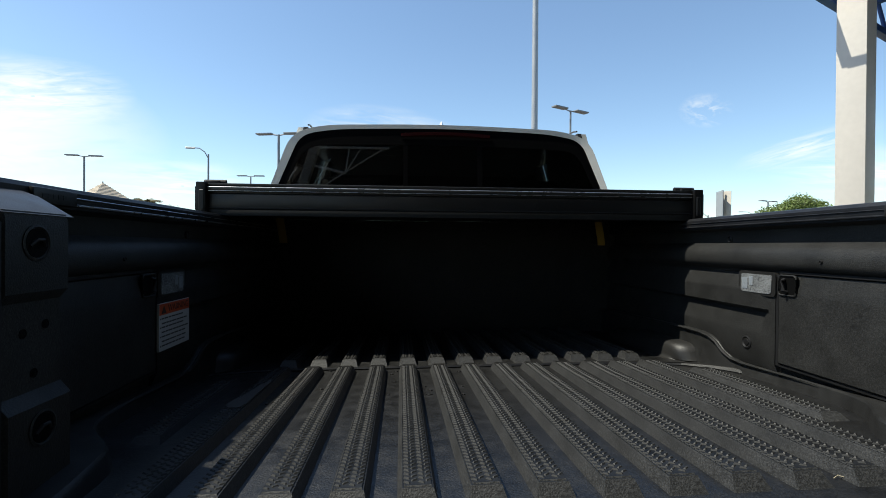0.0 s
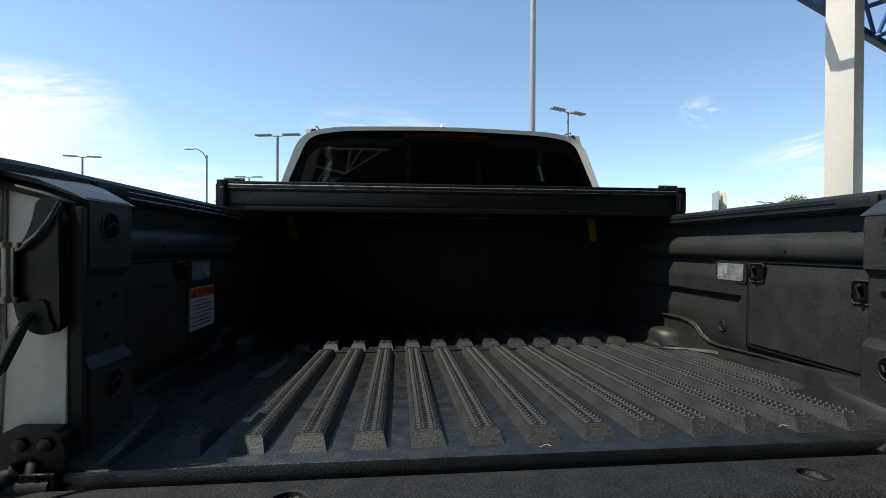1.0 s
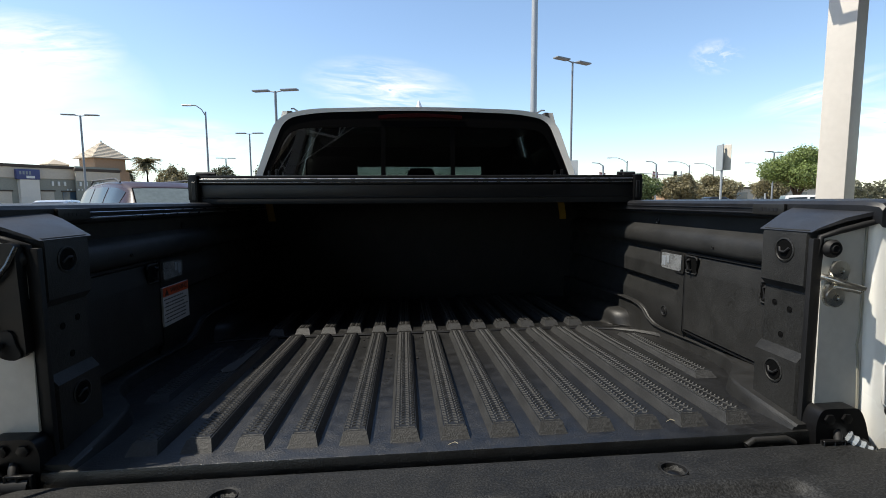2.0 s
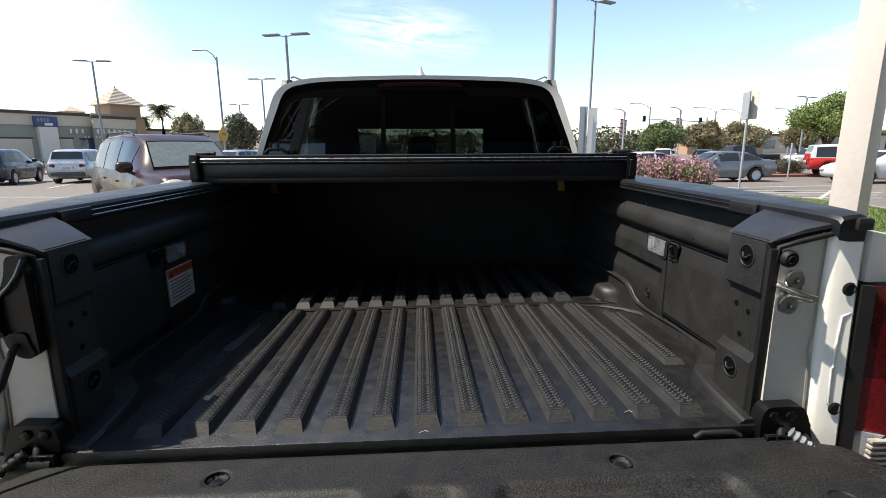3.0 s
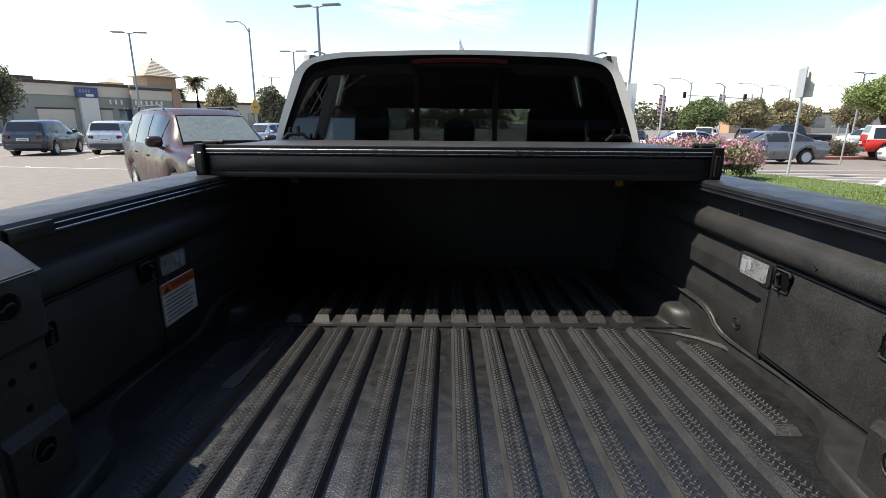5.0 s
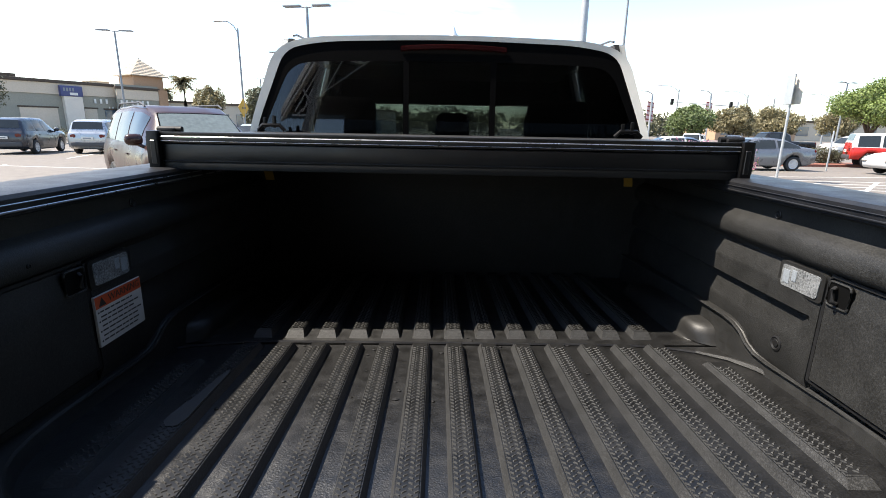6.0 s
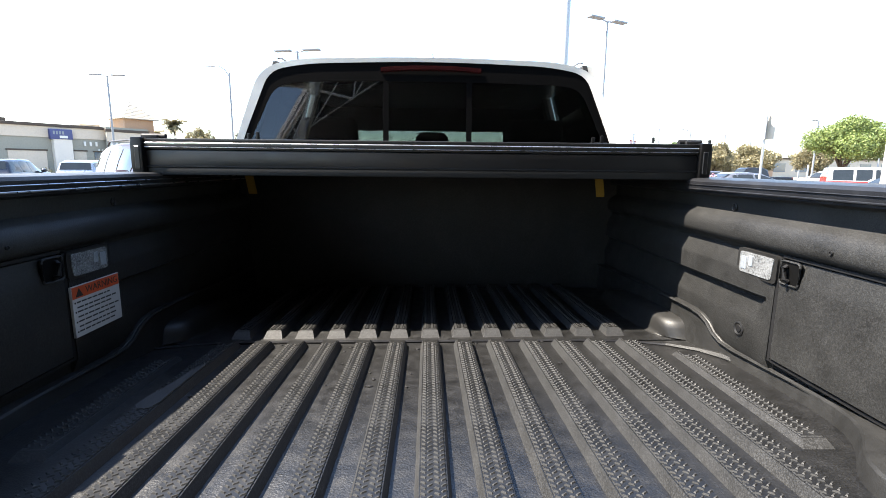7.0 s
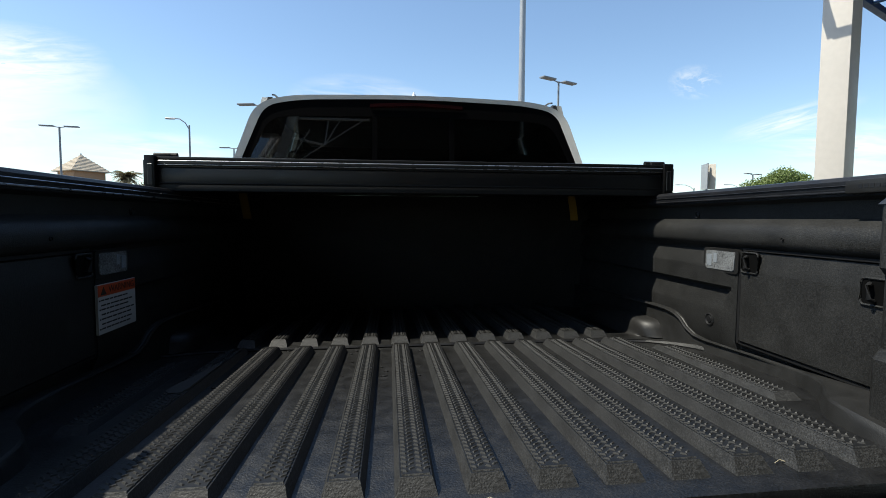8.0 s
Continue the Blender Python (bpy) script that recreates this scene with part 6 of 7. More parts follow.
SHAPES = {
    # stations: y, half width, sill, belt, roof, half roof width. The car looks along +y; its middle is at 0.
    "suv": dict(st=[(-2.36, 0.72, 0.52, 0.80, 0.82, 0.60), (-2.33, 0.88, 0.42, 1.02, 1.04, 0.78), (-2.26, 0.94, 0.34, 1.08, 1.16, 0.80), (-2.06, 0.96, 0.26, 1.10, 1.66, 0.71), (-1.72, 0.97, 0.24, 1.10, 1.74, 0.70), (-0.6, 0.98, 0.22, 1.08, 1.77, 0.70), (0.25, 0.98, 0.22, 1.05, 1.74, 0.67),
                    (0.62, 0.98, 0.22, 1.05, 1.63, 0.63), (1.25, 0.97, 0.23, 1.08, 1.14, 0.74), (1.85, 0.95, 0.26, 1.06, 1.13, 0.76), (2.20, 0.91, 0.30, 1.00, 1.07, 0.74), (2.33, 0.84, 0.36, 0.86, 0.92, 0.66)],
                side=[(-2.00, -1.18), (-1.10, -0.28), (-0.20, 0.56)], screen=(0.62, 1.25), rear=(-2.26, -2.06), axles=(-1.38, 1.42), r=0.355),
    "sedan": dict(st=[(-2.42, 0.66, 0.50, 0.80, 0.82, 0.56), (-2.38, 0.84, 0.38, 0.98, 1.00, 0.74), (-2.10, 0.91, 0.28, 1.00, 1.06, 0.74), (-1.78, 0.92, 0.22, 1.00, 1.09, 0.72), (-1.02, 0.925, 0.20, 0.98, 1.41, 0.60), (-0.50, 0.93, 0.19, 0.96, 1.46, 0.60), (0.20, 0.93, 0.19, 0.94, 1.45, 0.60),
                      (0.48, 0.93, 0.19, 0.94, 1.38, 0.58), (1.25, 0.92, 0.20, 0.92, 0.97, 0.70), (1.90, 0.90, 0.24, 0.84, 0.90, 0.66), (2.28, 0.84, 0.28, 0.72, 0.76, 0.60), (2.40, 0.68, 0.36, 0.58, 0.62, 0.50)],
                  side=[(-1.62, -0.62), (-0.52, 0.42)], screen=(0.48, 1.25), rear=(-1.78, -1.02), axles=(-1.36, 1.44), r=0.335),
    "boxy": dict(st=[(-2.16, 0.80, 0.50, 1.02, 1.04, 0.74), (-2.14, 0.86, 0.46, 1.04, 1.30, 0.78), (-2.02, 0.90, 0.44, 1.06, 1.76, 0.74), (-1.2, 0.92, 0.42, 1.06, 1.80, 0.74), (0.1, 0.92, 0.42, 1.05, 1.79, 0.73), (0.42, 0.92, 0.42, 1.05, 1.70, 0.70), (0.86, 0.91, 0.42, 1.05, 1.10, 0.74),
                     (1.7, 0.89, 0.44, 1.02, 1.08, 0.72), (2.05, 0.86, 0.46, 0.98, 1.04, 0.70), (2.14, 0.78, 0.50, 0.80, 0.84, 0.64)],
                 side=[(-1.90, -1.02), (-0.90, -0.22), (-0.10, 0.36)], screen=(0.42, 0.86), rear=(-2.14, -2.02), axles=(-1.30, 1.35), r=0.385),
    "pickup": dict(st=[(-2.75, 0.84, 0.50, 1.04, 1.06, 0.80), (-2.70, 0.95, 0.42, 1.06, 1.08, 0.86), (-0.72, 0.97, 0.38, 1.08, 1.10, 0.86), (-0.66, 0.97, 0.38, 1.08, 1.62, 0.70), (-0.3, 0.97, 0.36, 1.08, 1.80, 0.68), (0.8, 0.97, 0.36, 1.06, 1.80, 0.68), (1.05, 0.97, 0.36, 1.06, 1.70, 0.65), (1.55, 0.96, 0.36, 1.06, 1.14, 0.74),
                       (2.3, 0.95, 0.40, 1.02, 1.08, 0.72), (2.62, 0.90, 0.44, 0.94, 0.98, 0.68), (2.72, 0.80, 0.48, 0.76, 0.80, 0.60)],
                   side=[(-0.58, 0.12), (0.20, 1.00)], screen=(1.05, 1.55), rear=(-0.72, -0.66), axles=(-1.70, 1.72), r=0.40),
}


def interp(st, y):
    for a, b in zip(st, st[1:]):
        if a[0] <= y <= b[0]:
            t = (y - a[0]) / (b[0] - a[0])
            return [u + (v - u) * t for u, v in zip(a, b)]
    return st[-1]


def car(shape, colour, label, m, category="car", group="parked cars", lower=None, screen=None, detail=True, roof_rails=False, top=None):
    S = SHAPES[shape]
    st = S["st"]
    t = thing({"pickup": "pickup", "boxy": "off_road_car"}.get(shape, shape + "_car" if shape == "suv" else "car"), label, category, group, m=m)
    bm = B()
    ys = sorted({round(a[0] + (b[0] - a[0]) * k / 3, 4) for a, b in zip(st, st[1:]) for k in range(4)})
    rings = []
    for y in ys:
        _, hw, zb, zbelt, zr, hr = interp(st, y)
        for ax in S["axles"]:                        # wheel arches lift the sill
            d = abs(y - ax)
            if d < S["r"] * 1.12:
                zb = max(zb, S["r"] + math.sqrt((S["r"] * 1.14) ** 2 - d * d))
        rings.append([(x, y, z) for x, z in section(hw, min(zb, zbelt - 0.12), zbelt, zr, hr)])
    ring_loft(bm, rings)
    body = part("body", bm, PAINTS[colour], t, "", 48)
    if lower:
        bm = B()
        rr = [[(s_ * x * 1.004, y, z) for s_ in (1,) for x, z in ((interp(st, y)[1] * 0.90, interp(st, y)[2] + 0.02), (interp(st, y)[1] * 0.965, interp(st, y)[2] + 0.07), (interp(st, y)[1] * 1.006, interp(st, y)[2] + 0.45 * (interp(st, y)[3] - interp(st, y)[2])), (interp(st, y)[1] * 0.99, interp(st, y)[3] - 0.05), (interp(st, y)[1] * 0.7, interp(st, y)[3] - 0.05))] for y in ys if st[1][0] <= y <= st[-2][0]]
        ring_loft(bm, rr, cap=False, closed=False)
        ring_loft(bm, [[(-x, y, z) for x, y, z in r] for r in rr], cap=False, closed=False)
        part("painted_side", bm, PAINTS[lower], body, "lower body in another colour", 48)
    if top:                                          # hard top in another colour
        bm = B()
        rr = []
        for y in ys:
            if st[1][0] <= y <= S["screen"][0]:
                _, hw, zb, zbelt, zr, hr = interp(st, y)
                half = section(hw, zb, zbelt, zr, hr)[4:9]
                rr.append([(x + 0.003, y, z + (0.004 if z > zbelt else 0)) for x, z in half] + [(-x - 0.003, y, z + (0.004 if z > zbelt else 0)) for x, z in reversed(half)])
        ring_loft(bm, rr)
        part("hard_top", bm, PAINTS[top], body, "white hard top", 48)
    # windows
    for s in (-1, 1):
        for a, b in S["side"]:
            bm = B()
            col = []
            for k in range(7):
                y = a + (b - a) * k / 6
                _, hw, zb, zbelt, zr, hr = interp(st, y)
                p0, p1, p2 = (hw * 0.93, zbelt), (hw * 0.465 + hr * 0.5, (zbelt + zr) / 2), (hr, zr - 0.10 * (zr - zbelt) - 0.01)
                lo = (p0[0] + (p1[0] - p0[0]) * 0.10 + 0.006, p0[1] + (p1[1] - p0[1]) * 0.10)
                hi = (p1[0] + (p2[0] - p1[0]) * 0.86 + 0.006, p1[1] + (p2[1] - p1[1]) * 0.86)
                col.append([(s * lo[0], y, lo[1]), (s * (p1[0] + 0.006), y, p1[1]), (s * hi[0], y, hi[1])])
            ring_loft(bm, col, cap=False, closed=False)
            part("side_window", bm, CARGLASS, body, "", 60)
            if shape == "sedan" and detail:
                bm = B()
                bent_tube(bm, [c[2] for c in col], 0.010, 5)
                bent_tube(bm, [c[0] for c in col], 0.008, 5)
                part("window_trim", bm, EDGE, body, "bright window trim", 50)
    for nm, (a, b), mat_ in (("windscreen", S["screen"], screen or CARGLASS), ("rear_window", S["rear"], CARGLASS)):
        bm = B()
        ya, yb = (a + 0.05 * (b - a), a + 0.90 * (b - a)) if nm == "windscreen" else (a + 0.22 * (b - a), a + 0.93 * (b - a))
        col = []
        for k in range(5):
            y = ya + (yb - ya) * k / 4
            _, hw, zb, zbelt, zr, hr = interp(st, y)
            dy = 0.008 if nm == "windscreen" else -0.008
            col.append([(hr * f * 0.90, y + dy, zr + 0.010 - 0.012 * abs(f) ** 3) for f in (-1, -0.6, 0, 0.6, 1)])
        ring_loft(bm, col, cap=False, closed=False)
        pane_ = part(nm, bm, mat_, body, "", 60)
        if nm == "windscreen" and detail:            # black border under the glass
            bm = B()
            col = []
            for k in range(5):
                y = a + (b - a) * (0.01 + 0.96 * k / 4)
                _, hw, zb, zbelt, zr, hr = interp(st, y)
                col.append([(hr * f * (0.93 if shape == "suv" else 0.965), y + 0.004, zr + 0.005 - 0.012 * abs(f) ** 3) for f in (-1, -0.6, 0, 0.6, 1)])
            ring_loft(bm, col, cap=False, closed=False)
            part("screen_border", bm, FRIT, pane_, "black border", 60)
    if detail:
        yb_, yf = st[1][0], st[-2][0]
        hb, hf = st[1][1], st[-2][1]
        for s in (-1, 1):
            bm = B()
            obox(bm, pose(s * hb * 0.80, yb_ + 0.03, interp(st, yb_)[3] - 0.09, 0, 0, s * 18), 0.36, 0.12, 0.17, 0.03)
            part("tail_lamp", bm, REDLENS, body, "red tail lamp", 40)
            bm = B()
            drop = 0.10 if shape == "suv" else 0.13
            bmesh.ops.create_uvsphere(bm, u_segments=20, v_segments=12, radius=1.0, matrix=pose(s * hf * 0.76, yf + 0.02, interp(st, yf)[3] - drop, 8, 0, -s * 28) @ Matrix.Diagonal((0.22, 0.15, 0.125 if shape == "suv" else 0.10, 1)))
            part("headlight", bm, HEADLENS, body, "clear headlight", 50)
            _, hw, zb, zbelt, zr, hr = interp(st, S["screen"][0] + 0.12)
            bm = B()
            cx_, cy_, cz_ = s * (hw * 0.93 + 0.11), S["screen"][0] + 0.24, zbelt + 0.13
            ring_loft(bm, [[(cx_ + s * dx, cy_ + 0.075 * q * math.cos(k * math.pi / 6), cz_ + 0.095 * q * math.sin(k * math.pi / 6)) for k in range(12)] for dx, q in ((-0.125, 0.55), (-0.10, 0.88), (-0.04, 1.0), (0.06, 0.96), (0.105, 0.75), (0.125, 0.4))])
            tube(bm, (cx_ - s * 0.02, cy_, cz_ - 0.05), (s * hw * 0.90, cy_ + 0.03, zbelt + 0.01), 0.03, n=8)
            part("door_mirror", bm, PAINTS[colour], body, "", 40)
            for a, b in S["side"][-2:]:
                bm = B()
                _, hw, zb, zbelt, zr, hr = interp(st, a + 0.15)
                obox(bm, pose(s * hw * 0.99, a + 0.18, zbelt - 0.14), 0.035, 0.16, 0.03, 0.01)
                part("door_handle", bm, PAINTS[colour], body, "", 40)
                bm = B()
                ring_loft(bm, [[(s * (interp(st, b + 0.04)[1] * q + 0.002), b + 0.036 + d, z) for d in (0, 0.008)] for q, z in ((0.96, interp(st, b)[2] + 0.08), (1.0, interp(st, b)[2] + 0.36), (0.985, interp(st, b)[2] + 0.66))], cap=False, closed=False)
                part("door_gap", bm, RUBBER, body, "")
        bm = B()
        box(bm, -hb * 0.86, hb * 0.86, yb_ - 0.09, yb_ + 0.20, st[1][2] - 0.02, st[1][2] + 0.20, 0.05)
        part("rear_bumper", bm, CLADDING if shape != "sedan" else PAINTS[colour], body, "", 40)
        bm = B()
        box(bm, -0.26, 0.26, yb_ - 0.105, yb_ - 0.085, st[1][2] + 0.34, st[1][2] + 0.47, 0.004) if shape != "sedan" else box(bm, -0.26, 0.26, yb_ - 0.045, yb_ - 0.02, st[1][2] + 0.28, st[1][2] + 0.41, 0.004)
        plate = part("number_plate", bm, LETTER, body, "pale plate")
        bm = B()
        box(bm, -0.18, 0.18, yb_ - 0.110, yb_ - 0.1055, st[1][2] + 0.375, st[1][2] + 0.435) if shape != "sedan" else box(bm, -0.18, 0.18, yb_ - 0.05, yb_ - 0.0455, st[1][2] + 0.315, st[1][2] + 0.375)
        part("plate_bar", bm, POLEDARK, body, "plain bar")
        bm = B()
        box(bm, -hf * 0.5, hf * 0.5, yf + 0.0, yf + 0.09, st[-2][2] + 0.16, st[-2][2] + 0.34, 0.03)
        part("grille", bm, CLADDING, body, "", 40)
    if roof_rails:
        for s in (-1, 1):
            bm = B()
            _, hw, zb, zbelt, zr, hr = interp(st, -0.5)
            bent_tube(bm, [(s * hr * 0.93, -1.75, zr - 0.04), (s * hr * 0.94, -1.55, zr + 0.035), (s * hr * 0.95, 0.0, zr + 0.03), (s * hr * 0.93, 0.22, zr - 0.04)], 0.017, 6)
            part("roof_rail", bm, CLADDING, body, "", 50)
    for ax in S["axles"]:
        for s in (-1, 1):
            wheel_parts(t, s * (interp(st, ax)[1] - 0.115), ax, S["r"], 0.22, 8 if detail else 5)
    return t


def heading(x, y, deg):
    """At that place, its front turned deg counter-clockwise from the truck's own direction."""
    return pose(x, y, 0, 0, 0, deg)


car("suv", "slate", "dark blue-grey SUV parked with its rear to the lane", heading(-18.1, 21.0, 17), "suv")
car("suv", "silver", "silver SUV parked beside the dark one", heading(-15.5, 22.2, 15), "suv")
car("suv", "maroon", "maroon SUV with dusty windscreen and roof rails", heading(-4.68, 8.5, -136), "suv", screen=SCREENSHADE, roof_rails=True)
car("sedan", "grey", "dark silver-grey sedan crossing behind the hedge", heading(12.2, 19.1, 90), "sedan")
car("sedan", "white", "white sedan partly hidden behind the grey one", heading(10.2, 22.0, 84), "sedan")
car("boxy", "red", "red boxy off-road car with a white hard top", heading(19.75, 21.0, -118), "off-road car", top="white")
car("sedan", "white", "white sedan at the edge of the lot", heading(17.95, 17.6, 88), "sedan")
car("pickup", "black", "tall black pickup parked across the row", heading(22.0, 32.5, 92) @ Matrix.Scale(1.12, 4), "pickup")
car("pickup", "white", "white pickup parked in the far row", heading(17.2, 34.0, 150), "pickup")
car("suv", "white", "white SUV behind the street tree", heading(25.6, 30.5, 95), "suv")
car("suv", "silver", "pale SUV on the road beyond the cover", heading(-10.6, 27.0, 170), "suv")
# rows of cars farther off: one of each built, then copied
protos = [car("sedan", k, "parked %s sedan in the far rows" % w, heading(8.0 + 2.7 * i, 36.0, 155), "sedan", "far parked cars", detail=False) for i, (k, w) in enumerate((("navy", "dark blue"), ("silver", "silver"), ("black", "black"), ("tan", "tan")))]
protos += [car("suv", k, "parked %s SUV in the far rows" % w, heading(19.6 + 2.8 * i, 38.0, 155), "suv", "far parked cars", detail=False) for i, (k, w) in enumerate((("white", "white"), ("grey", "grey"), ("slate", "dark blue-grey")))]
random.seed(17)
for row, (y, x0, n, deg) in enumerate(((42.0, 8.5, 7, 155), (54.0, 10.0, 13, -25), (47.5, 9.6, 8, -25), (66.0, 14.0, 12, 155), (38.5, 28.5, 4, 150))):
    for k in range(n):
        if random.random() < 0.10:
            continue
        copy_thing(random.choice(protos), heading(x0 + 2.75 * k + random.uniform(-0.2, 0.2), y + 0.25 * k + random.uniform(-0.3, 0.3), deg + random.uniform(-3, 3)))
for y, x0, row in ((26.0, 9.1, (4, 6, 5, 4)), (29.9, 9.9, (5, 4, 6, 5, 4))):          # rows behind the hedge
    for k, j in enumerate(row):
        copy_thing(protos[j], heading(x0 + 1.9 * k, y + 0.3 * k, 160))
cone_ = thing("traffic_barrel", "orange-red traffic marker on the walkway", "traffic cone", m=pose(-22.6, 30.2, 0.13))
bm = B()
lathe(bm, [(0.30, 0), (0.30, 0.05), (0.20, 0.06), (0.16, 0.9), (0.10, 1.0)], pose(0, 0, 0), 14)
part("body", bm, CONE, cone_, "", 40)

# ---- shops on the left ----
P0 = Vector((-40.83, 61.61, 0))
WD = Vector((0.53, 0.848, 0))
shop = thing("shop_building", "long low outlet shop in tan and olive stucco", "building", m=Matrix.Translation(P0) @ Matrix.Rotation(math.atan2(WD.y, WD.x), 4, "Z") @ Matrix.Diagonal((0.87, 0.87, 0.926, 1)))
# local axes: x along the front, y into the building
bm = B()
box(bm, -30.0, 2.58, 0.0, 16.0, 0.0, 6.2)
part("wall", bm, STUCCOD, shop, "grey olive lower wall")
bm = B()
box(bm, -30.0, 6.2, -0.12, -0.002, 4.55, 5.85)
part("fascia", bm, STUCCOL, shop, "pale stucco band")
bm = B()
box(bm, -30.2, 6.2, -0.30, 0.25, 5.85, 6.22, 0.04)
part("cornice", bm, TRIMD, shop, "dark brown cornice", 30)
for a, b, z0, z1, mat_, nm in ((-11.0, -7.0, 0.0, 2.9, STUCCOL, "shop_bay"), (-3.9, -2.4, 0.0, 2.95, STUCCO, "shop_bay"), (-1.4, 0.7, 0.6, 2.9, SHOPGLASS, "shop_window"), (-18.0, -13.5, 0.3, 2.8, SHOPGLASS, "shop_window")):
    bm = B()
    box(bm, a, b, -0.10, 0.1, z0, z1, 0.02)
    part(nm, bm, mat_, shop)
    bm = B()
    box(bm, a - 0.15, b + 0.15, -0.16, -0.02, z1, z1 + 0.18)
    part("lintel", bm, TRIMD, shop)
bm = B()
ring_loft(bm, [[(x, y, z) for x, y in ((-6.3, -0.7), (-4.2, -0.7), (-4.2, 0.1), (-6.3, 0.1))] for z in (0.0, 4.35)])
part("portal", bm, DOORWHITE, shop, "white projecting portal")
bm = B()
box(bm, -6.6, -4.1, -0.78, -0.13, 4.36, 5.60, 0.03)
sb = part("blue_sign", bm, SIGNBLUE, shop, "blue sign panel over the portal", 30)
bm = B()
box(bm, -5.6, -4.7, -0.82, -0.78, 4.5, 4.8)
part("sign_bar", bm, LETTER, sb, "plain pale bar")
for k in range(4):
    bm = B()
    box(bm, -6.3 + 0.34 * k, -6.10 + 0.34 * k, -0.80, -0.78, 4.95, 5.35)
    part("sign_letter_block", bm, POLEDARK, sb, "dull grey block")
# pale raised letters shown as plain blocks
for k in range(10):
    if k == 3:
        continue
    bm = B()
    x = -2.7 + 0.72 * k
    d = -1.05 if x > -0.2 else 0.0
    box(bm, x + 0.08, x + 0.33, d - 0.2, d - 0.03, 3.66, 4.22, 0.03)
    part("letter_block", bm, LETTER, shop, "plain pale block in place of a letter", 30)
for k in range(11):
    bm = B()
    x = -0.9 + 0.44 * k
    d = -1.05 if x > -0.2 else 0.0
    box(bm, x + 0.05, x + 0.19, d - 0.16, d - 0.03, 3.08, 3.30, 0.02)
    part("small_letter_block", bm, LETTER, shop, "", 30)
# corner tower with a tiled pyramid roof
tower = thing("corner_tower", "orange stucco corner tower with tiled pyramid roof", "tower", m=shop.matrix_world @ Matrix.Diagonal((1, 1, 1.04, 1)))
TX, TYc = 4.7, 1.35
bm = B()
box(bm, TX - 2.1, TX + 2.1, TYc - 2.1, TYc + 2.1, 0.0, 7.35)
part("wall", bm, STUCCOO, tower, "orange stucco wall")
bm = B()
box(bm, TX + 1.0, TX + 2.3, TYc - 2.6, TYc - 2.1, 0.0, 5.6)
part("pier", bm, STUCCOO, tower)
bm = B()
box(bm, TX - 2.1, TX + 0.9, TYc - 2.24, TYc - 2.1, 3.9, 5.1)
part("band", bm, STUCCOL, tower)
bm = B()
box(bm, -0.1, TX + 1.0, TYc - 2.42, TYc - 2.12, 0.0, 6.0)
part("front_wall", bm, STUCCOD, tower, "olive stucco front wall")
bm = B()
box(bm, -0.1, TX + 1.0, TYc - 2.50, TYc - 2.42, 4.2, 5.4)
part("front_band", bm, STUCCOL, tower, "pale stucco band")
bm = B()
box(bm, -0.2, TX + 1.2, TYc - 2.60, TYc - 2.12, 5.4, 5.75, 0.04)
part("front_cornice", bm, TRIMD, tower, "dark brown cornice", 30)
rows = 11
for k in range(rows):
    f0, f1 = 1 - k / rows, 1 - (k + 1) / rows
    za, zb_ = 7.35 + 2.25 * k / rows, 7.35 + 2.25 * (k + 1) / rows
    a, b = 2.65 * f0 + 0.02, 2.65 * f1 + 0.02
    bm = B()
    ring_loft(bm, [[(TX + sx * a, TYc + sy * a, za - 0.10) for sx, sy in ((-1, -1), (1, -1), (1, 1), (-1, 1))], [(TX + sx * a, TYc + sy * a, za + 0.02) for sx, sy in ((-1, -1), (1, -1), (1, 1), (-1, 1))],
                   [(TX + sx * b, TYc + sy * b, zb_ - 0.06) for sx, sy in ((-1, -1), (1, -1), (1, 1), (-1, 1))]])
    part("tile_course", bm, ROOFTILE, tower)
bm = B()
tube(bm, (TX, TYc, 9.5), (TX, TYc, 9.78), 0.10, 0.04, 8)
part("finial", bm, TRIMD, tower)
# low wings and roof boxes beyond
for nm, x0, x1, y0, y1, h, mat_, lb in (("low_wing", 6.9, 26.0, 1.5, 12.0, 4.3, STUCCO, "low tan wing beside the tower"), ("far_shop", 30.0, 60.0, -4.0, 10.0, 4.6, STUCCOL, "pale low shop far down the lot")):
    t = thing(nm, lb, "building", m=shop.matrix_world.copy())
    bm = B()
    box(bm, x0, x1, y0, y1, 0, h)
    part("wall", bm, mat_, t)
    bm = B()
    box(bm, x0 - 0.2, x1 + 0.2, y0 - 0.25, y1, h, h + 0.3)
    part("cornice", bm, TRIMD, t)
    for k in range(4):
        a = x0 + 1.5 + (x1 - x0 - 3) * k / 4
        bm = B()
        box(bm, a, a + 2.6, y0 - 0.05, y0 + 0.1, 0.4, 2.9, 0.02)
        part("window", bm, SHOPGLASS, t)
for x, y, w, h in ((-10.5, 6.0, 2.6, 0.7), (0.8, 6.5, 2.6, 0.55)):
    t = thing("roof_unit", "box standing on the shop roof", "roof unit", "roof units", m=shop.matrix_world @ Matrix.Translation((x, y, 6.2)))
    bm = B()
    box(bm, -w / 2, w / 2, -1.2, 1.2, 0, h)
    part("casing", bm, TRIMD if x < -10 else STUCCOL, t)
    if x > -10:
        bm = B()
        ring_loft(bm, [[(sx * w * 0.55, sy * 1.4, h) for sx, sy in ((-1, -1), (1, -1), (1, 1), (-1, 1))], [(sx * 0.06, sy * 0.06, h + 0.75) for sx, sy in ((-1, -1), (1, -1), (1, 1), (-1, 1))]])
        part("small_roof", bm, ROOFTILE, t)
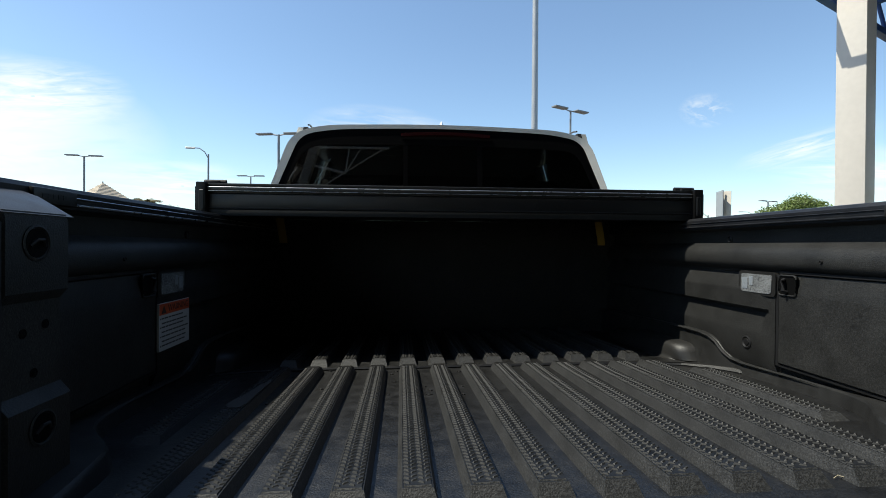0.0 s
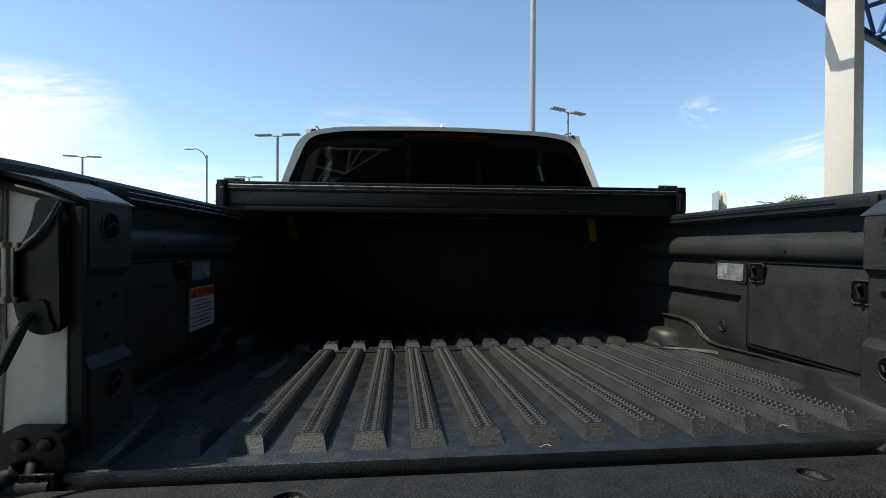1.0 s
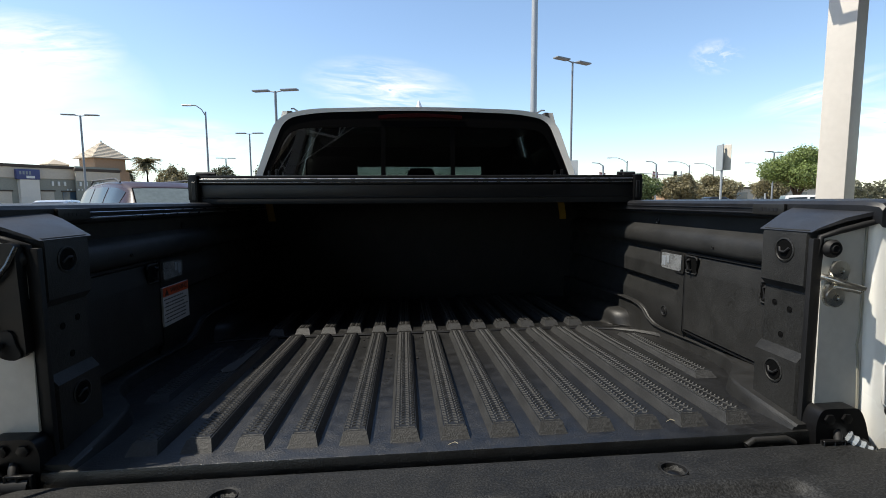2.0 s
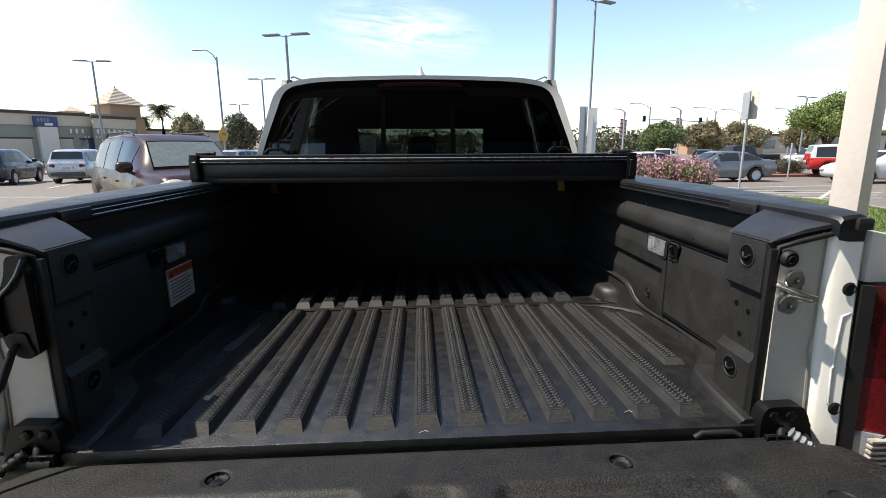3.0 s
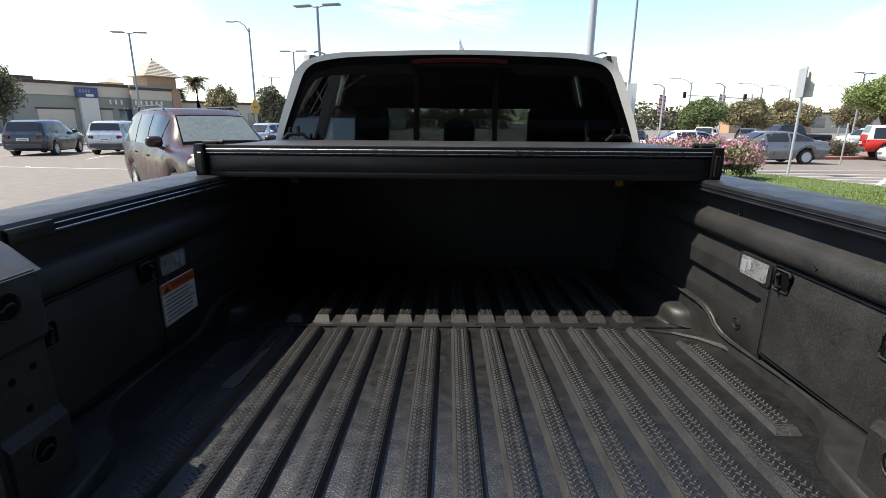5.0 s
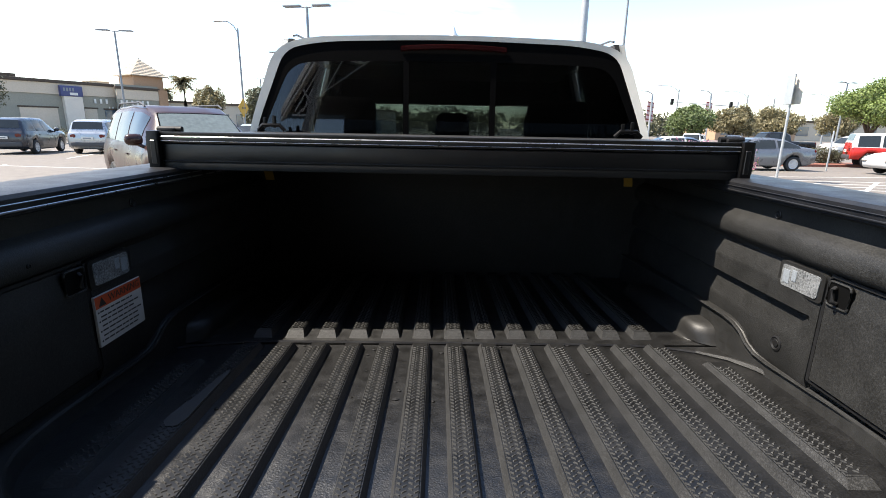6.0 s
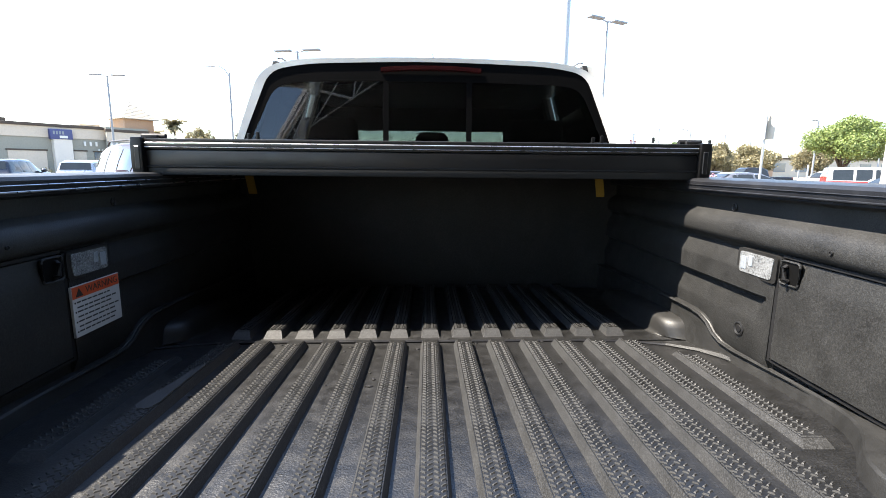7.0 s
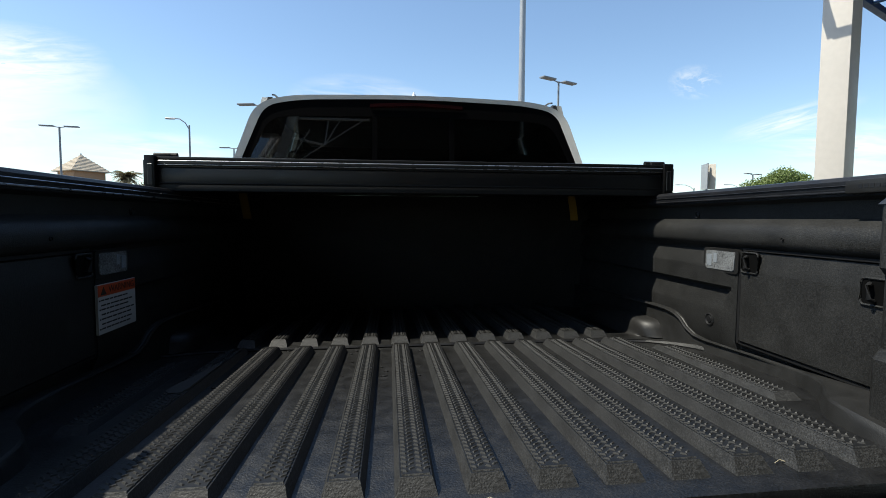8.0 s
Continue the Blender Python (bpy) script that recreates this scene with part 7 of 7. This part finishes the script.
# far buildings on the right
for x, y, w, d, h, mat_, lb in ((58, 92, 16, 10, 3.2, STUCCOO, "orange low building far off"), (84, 100, 30, 14, 3.6, STUCCO, "tan building far off"), (-70, 130, 80, 12, 6.0, STUCCO, "tan building on the horizon")):
    t = thing("far_building", lb, "building", "far buildings", m=pose(x, y, 0, 0, 0, 6))
    bm = B()
    box(bm, -w / 2, w / 2, 0, d, 0, h)
    part("wall", bm, mat_, t)
    bm = B()
    box(bm, -w / 2 - 0.3, w / 2 + 0.3, -0.3, d, h, h + 0.35)
    part("roof_edge", bm, TRIMD, t)
    for k in range(int(w // 5)):
        bm = B()
        box(bm, -w / 2 + 1 + 5 * k, -w / 2 + 3.6 + 5 * k, -0.04, 0.1, 1.0, 2.8)
        part("window", bm, SHOPGLASS, t)
# distant belt of trees at the horizon
belt = thing("distant_trees", "dim belt of trees along the horizon", "trees", kind="stuff")
rng = random.Random(4)
clumps = [((rng.uniform(-190, 210), rng.uniform(128, 175), rng.uniform(1.5, 4.5)), (rng.uniform(4, 9), rng.uniform(3, 5), rng.uniform(2, 4.2))) for k in range(120)]
leaf_cloud("foliage", clumps, 26000, 0.7, LEAFD, belt, 71)
shrubs = thing("shrub_row", "clipped dark shrubs along the walkway", "shrubs", kind="stuff")
clumps = [((-27 + 1.1 * k + rng.uniform(-0.3, 0.3), 29.6 + 0.17 * k, 0.5), (0.6, 0.5, 0.5)) for k in range(12)]
leaf_cloud("foliage", clumps, 5000, 0.06, LEAFD, shrubs, 72, hollow=0.6)
island_bush = thing("island_shrub", "dark green shrub on the red island", "shrub", m=pose(17.6, 22.6, 0.12) @ Matrix.Diagonal((0.8, 0.8, 0.62, 1)))
leaf_cloud("foliage", [((0, 0, 0.55), (1.0, 0.6, 0.6)), ((0.8, 0.1, 0.45), (0.8, 0.5, 0.5))], 3500, 0.06, LEAFD, island_bush, 73, hollow=0.5)

# ---- clouds: thin sheets far off and high up, by bearing, height and angular size in degrees ----
for az, el, wd, hd, tilt, scale, stretch, low, high, seed in (
        (-42, 8.5, 17, 8.0, -8, 2.0, 1.6, 0.12, 0.52, 3.0),
        (-36, 13.0, 8, 3.5, -12, 2.4, 2.6, 0.36, 0.66, 9.0),
        (-24, 6.0, 9, 3.0, 0, 2.0, 2.0, 0.36, 0.70, 21.0),
        (-2, 12.5, 10, 3.6, 6, 2.0, 2.2, 0.36, 0.68, 5.0),
        (32.8, 14.0, 2.6, 1.8, 10, 1.7, 1.2, 0.44, 0.80, 12.0),
        (41, 9.5, 6, 1.5, -14, 1.3, 2.2, 0.36, 0.74, 7.0),
        (46, 6.5, 8, 3.0, 8, 1.8, 2.4, 0.38, 0.72, 15.0)):
    d = 2200.0
    eye_ = Vector((0, 0, 1.3))
    pos = eye_ + d * Vector((math.sin(radians(az)) * math.cos(radians(el)), math.cos(radians(az)) * math.cos(radians(el)), math.sin(radians(el))))
    c_ = new("cloud", bpy.data.meshes.new("cloud"))
    bm = B()
    ring = [(math.cos(2 * math.pi * i / 24), math.sin(2 * math.pi * i / 24)) for i in range(24)]
    ring_loft(bm, [[(a * q, b * q, 0.04 * (1 - q * q)) for a, b in ring] for q in (0.02, 0.4, 0.7, 1.0)], cap=False)
    bm.to_mesh(c_.data)
    bm.free()
    c_.data.materials.append(cloud_mat("thin_cloud", scale, stretch, low, high, seed))
    c_.matrix_world = look(pos, eye_, tilt) @ Matrix.Diagonal((d * math.tan(radians(wd)), d * math.tan(radians(hd)), 60, 1))
    tagged(c_, "thin white cloud high in a blue sky", "cloud", "clouds", kind="structure")

# ---- all that stands on the falling lot follows it down ----
EYE_0 = Vector((0.0, -0.8, 1.43))
FLAT = {"lawn", "kerb", "stall_line", "traffic_island", "far_pavement", "grass"}
STAY = {"ground", "pavement", "cloud", "sun", "pickup_truck", "tonneau_cover", "straw_bit", "dirt_crumb"}


def stretch(y):
    s, y = 1.0, min(y, 60.0)
    for k in range(40):
        s = (EYE_0.z - ground_z(EYE_0.y + s * (y - EYE_0.y))) / EYE_0.z
    return s


for ob in [o for o in scene.objects if o.parent is None and o.type in {"MESH", "EMPTY"}]:
    kind_ = ob.name.split(".")[0]
    if kind_ in STAY:
        continue
    if kind_ in FLAT:
        for v in ob.data.vertices:
            s, h = stretch(v.co.y), v.co.z
            p = EYE_0 + (Vector((v.co.x, v.co.y, 0)) - EYE_0) * s
            v.co = (p.x, p.y, p.z + h)
        continue
    base = Vector(ob.matrix_world.translation)
    if base.length < 0.01:
        base = Vector((0, 60 if kind_ == "distant_trees" else 30, 0))
    base.z = 0.0
    s = stretch(base.y)
    if kind_ in {"car", "suv_car", "pickup", "off_road_car"}:
        ob.matrix_world = Matrix.Translation((base - EYE_0) * (s - 1)) @ ob.matrix_world
    else:
        ob.matrix_world = Matrix.Translation(EYE_0) @ Matrix.Scale(s, 4) @ Matrix.Translation(-EYE_0) @ ob.matrix_world
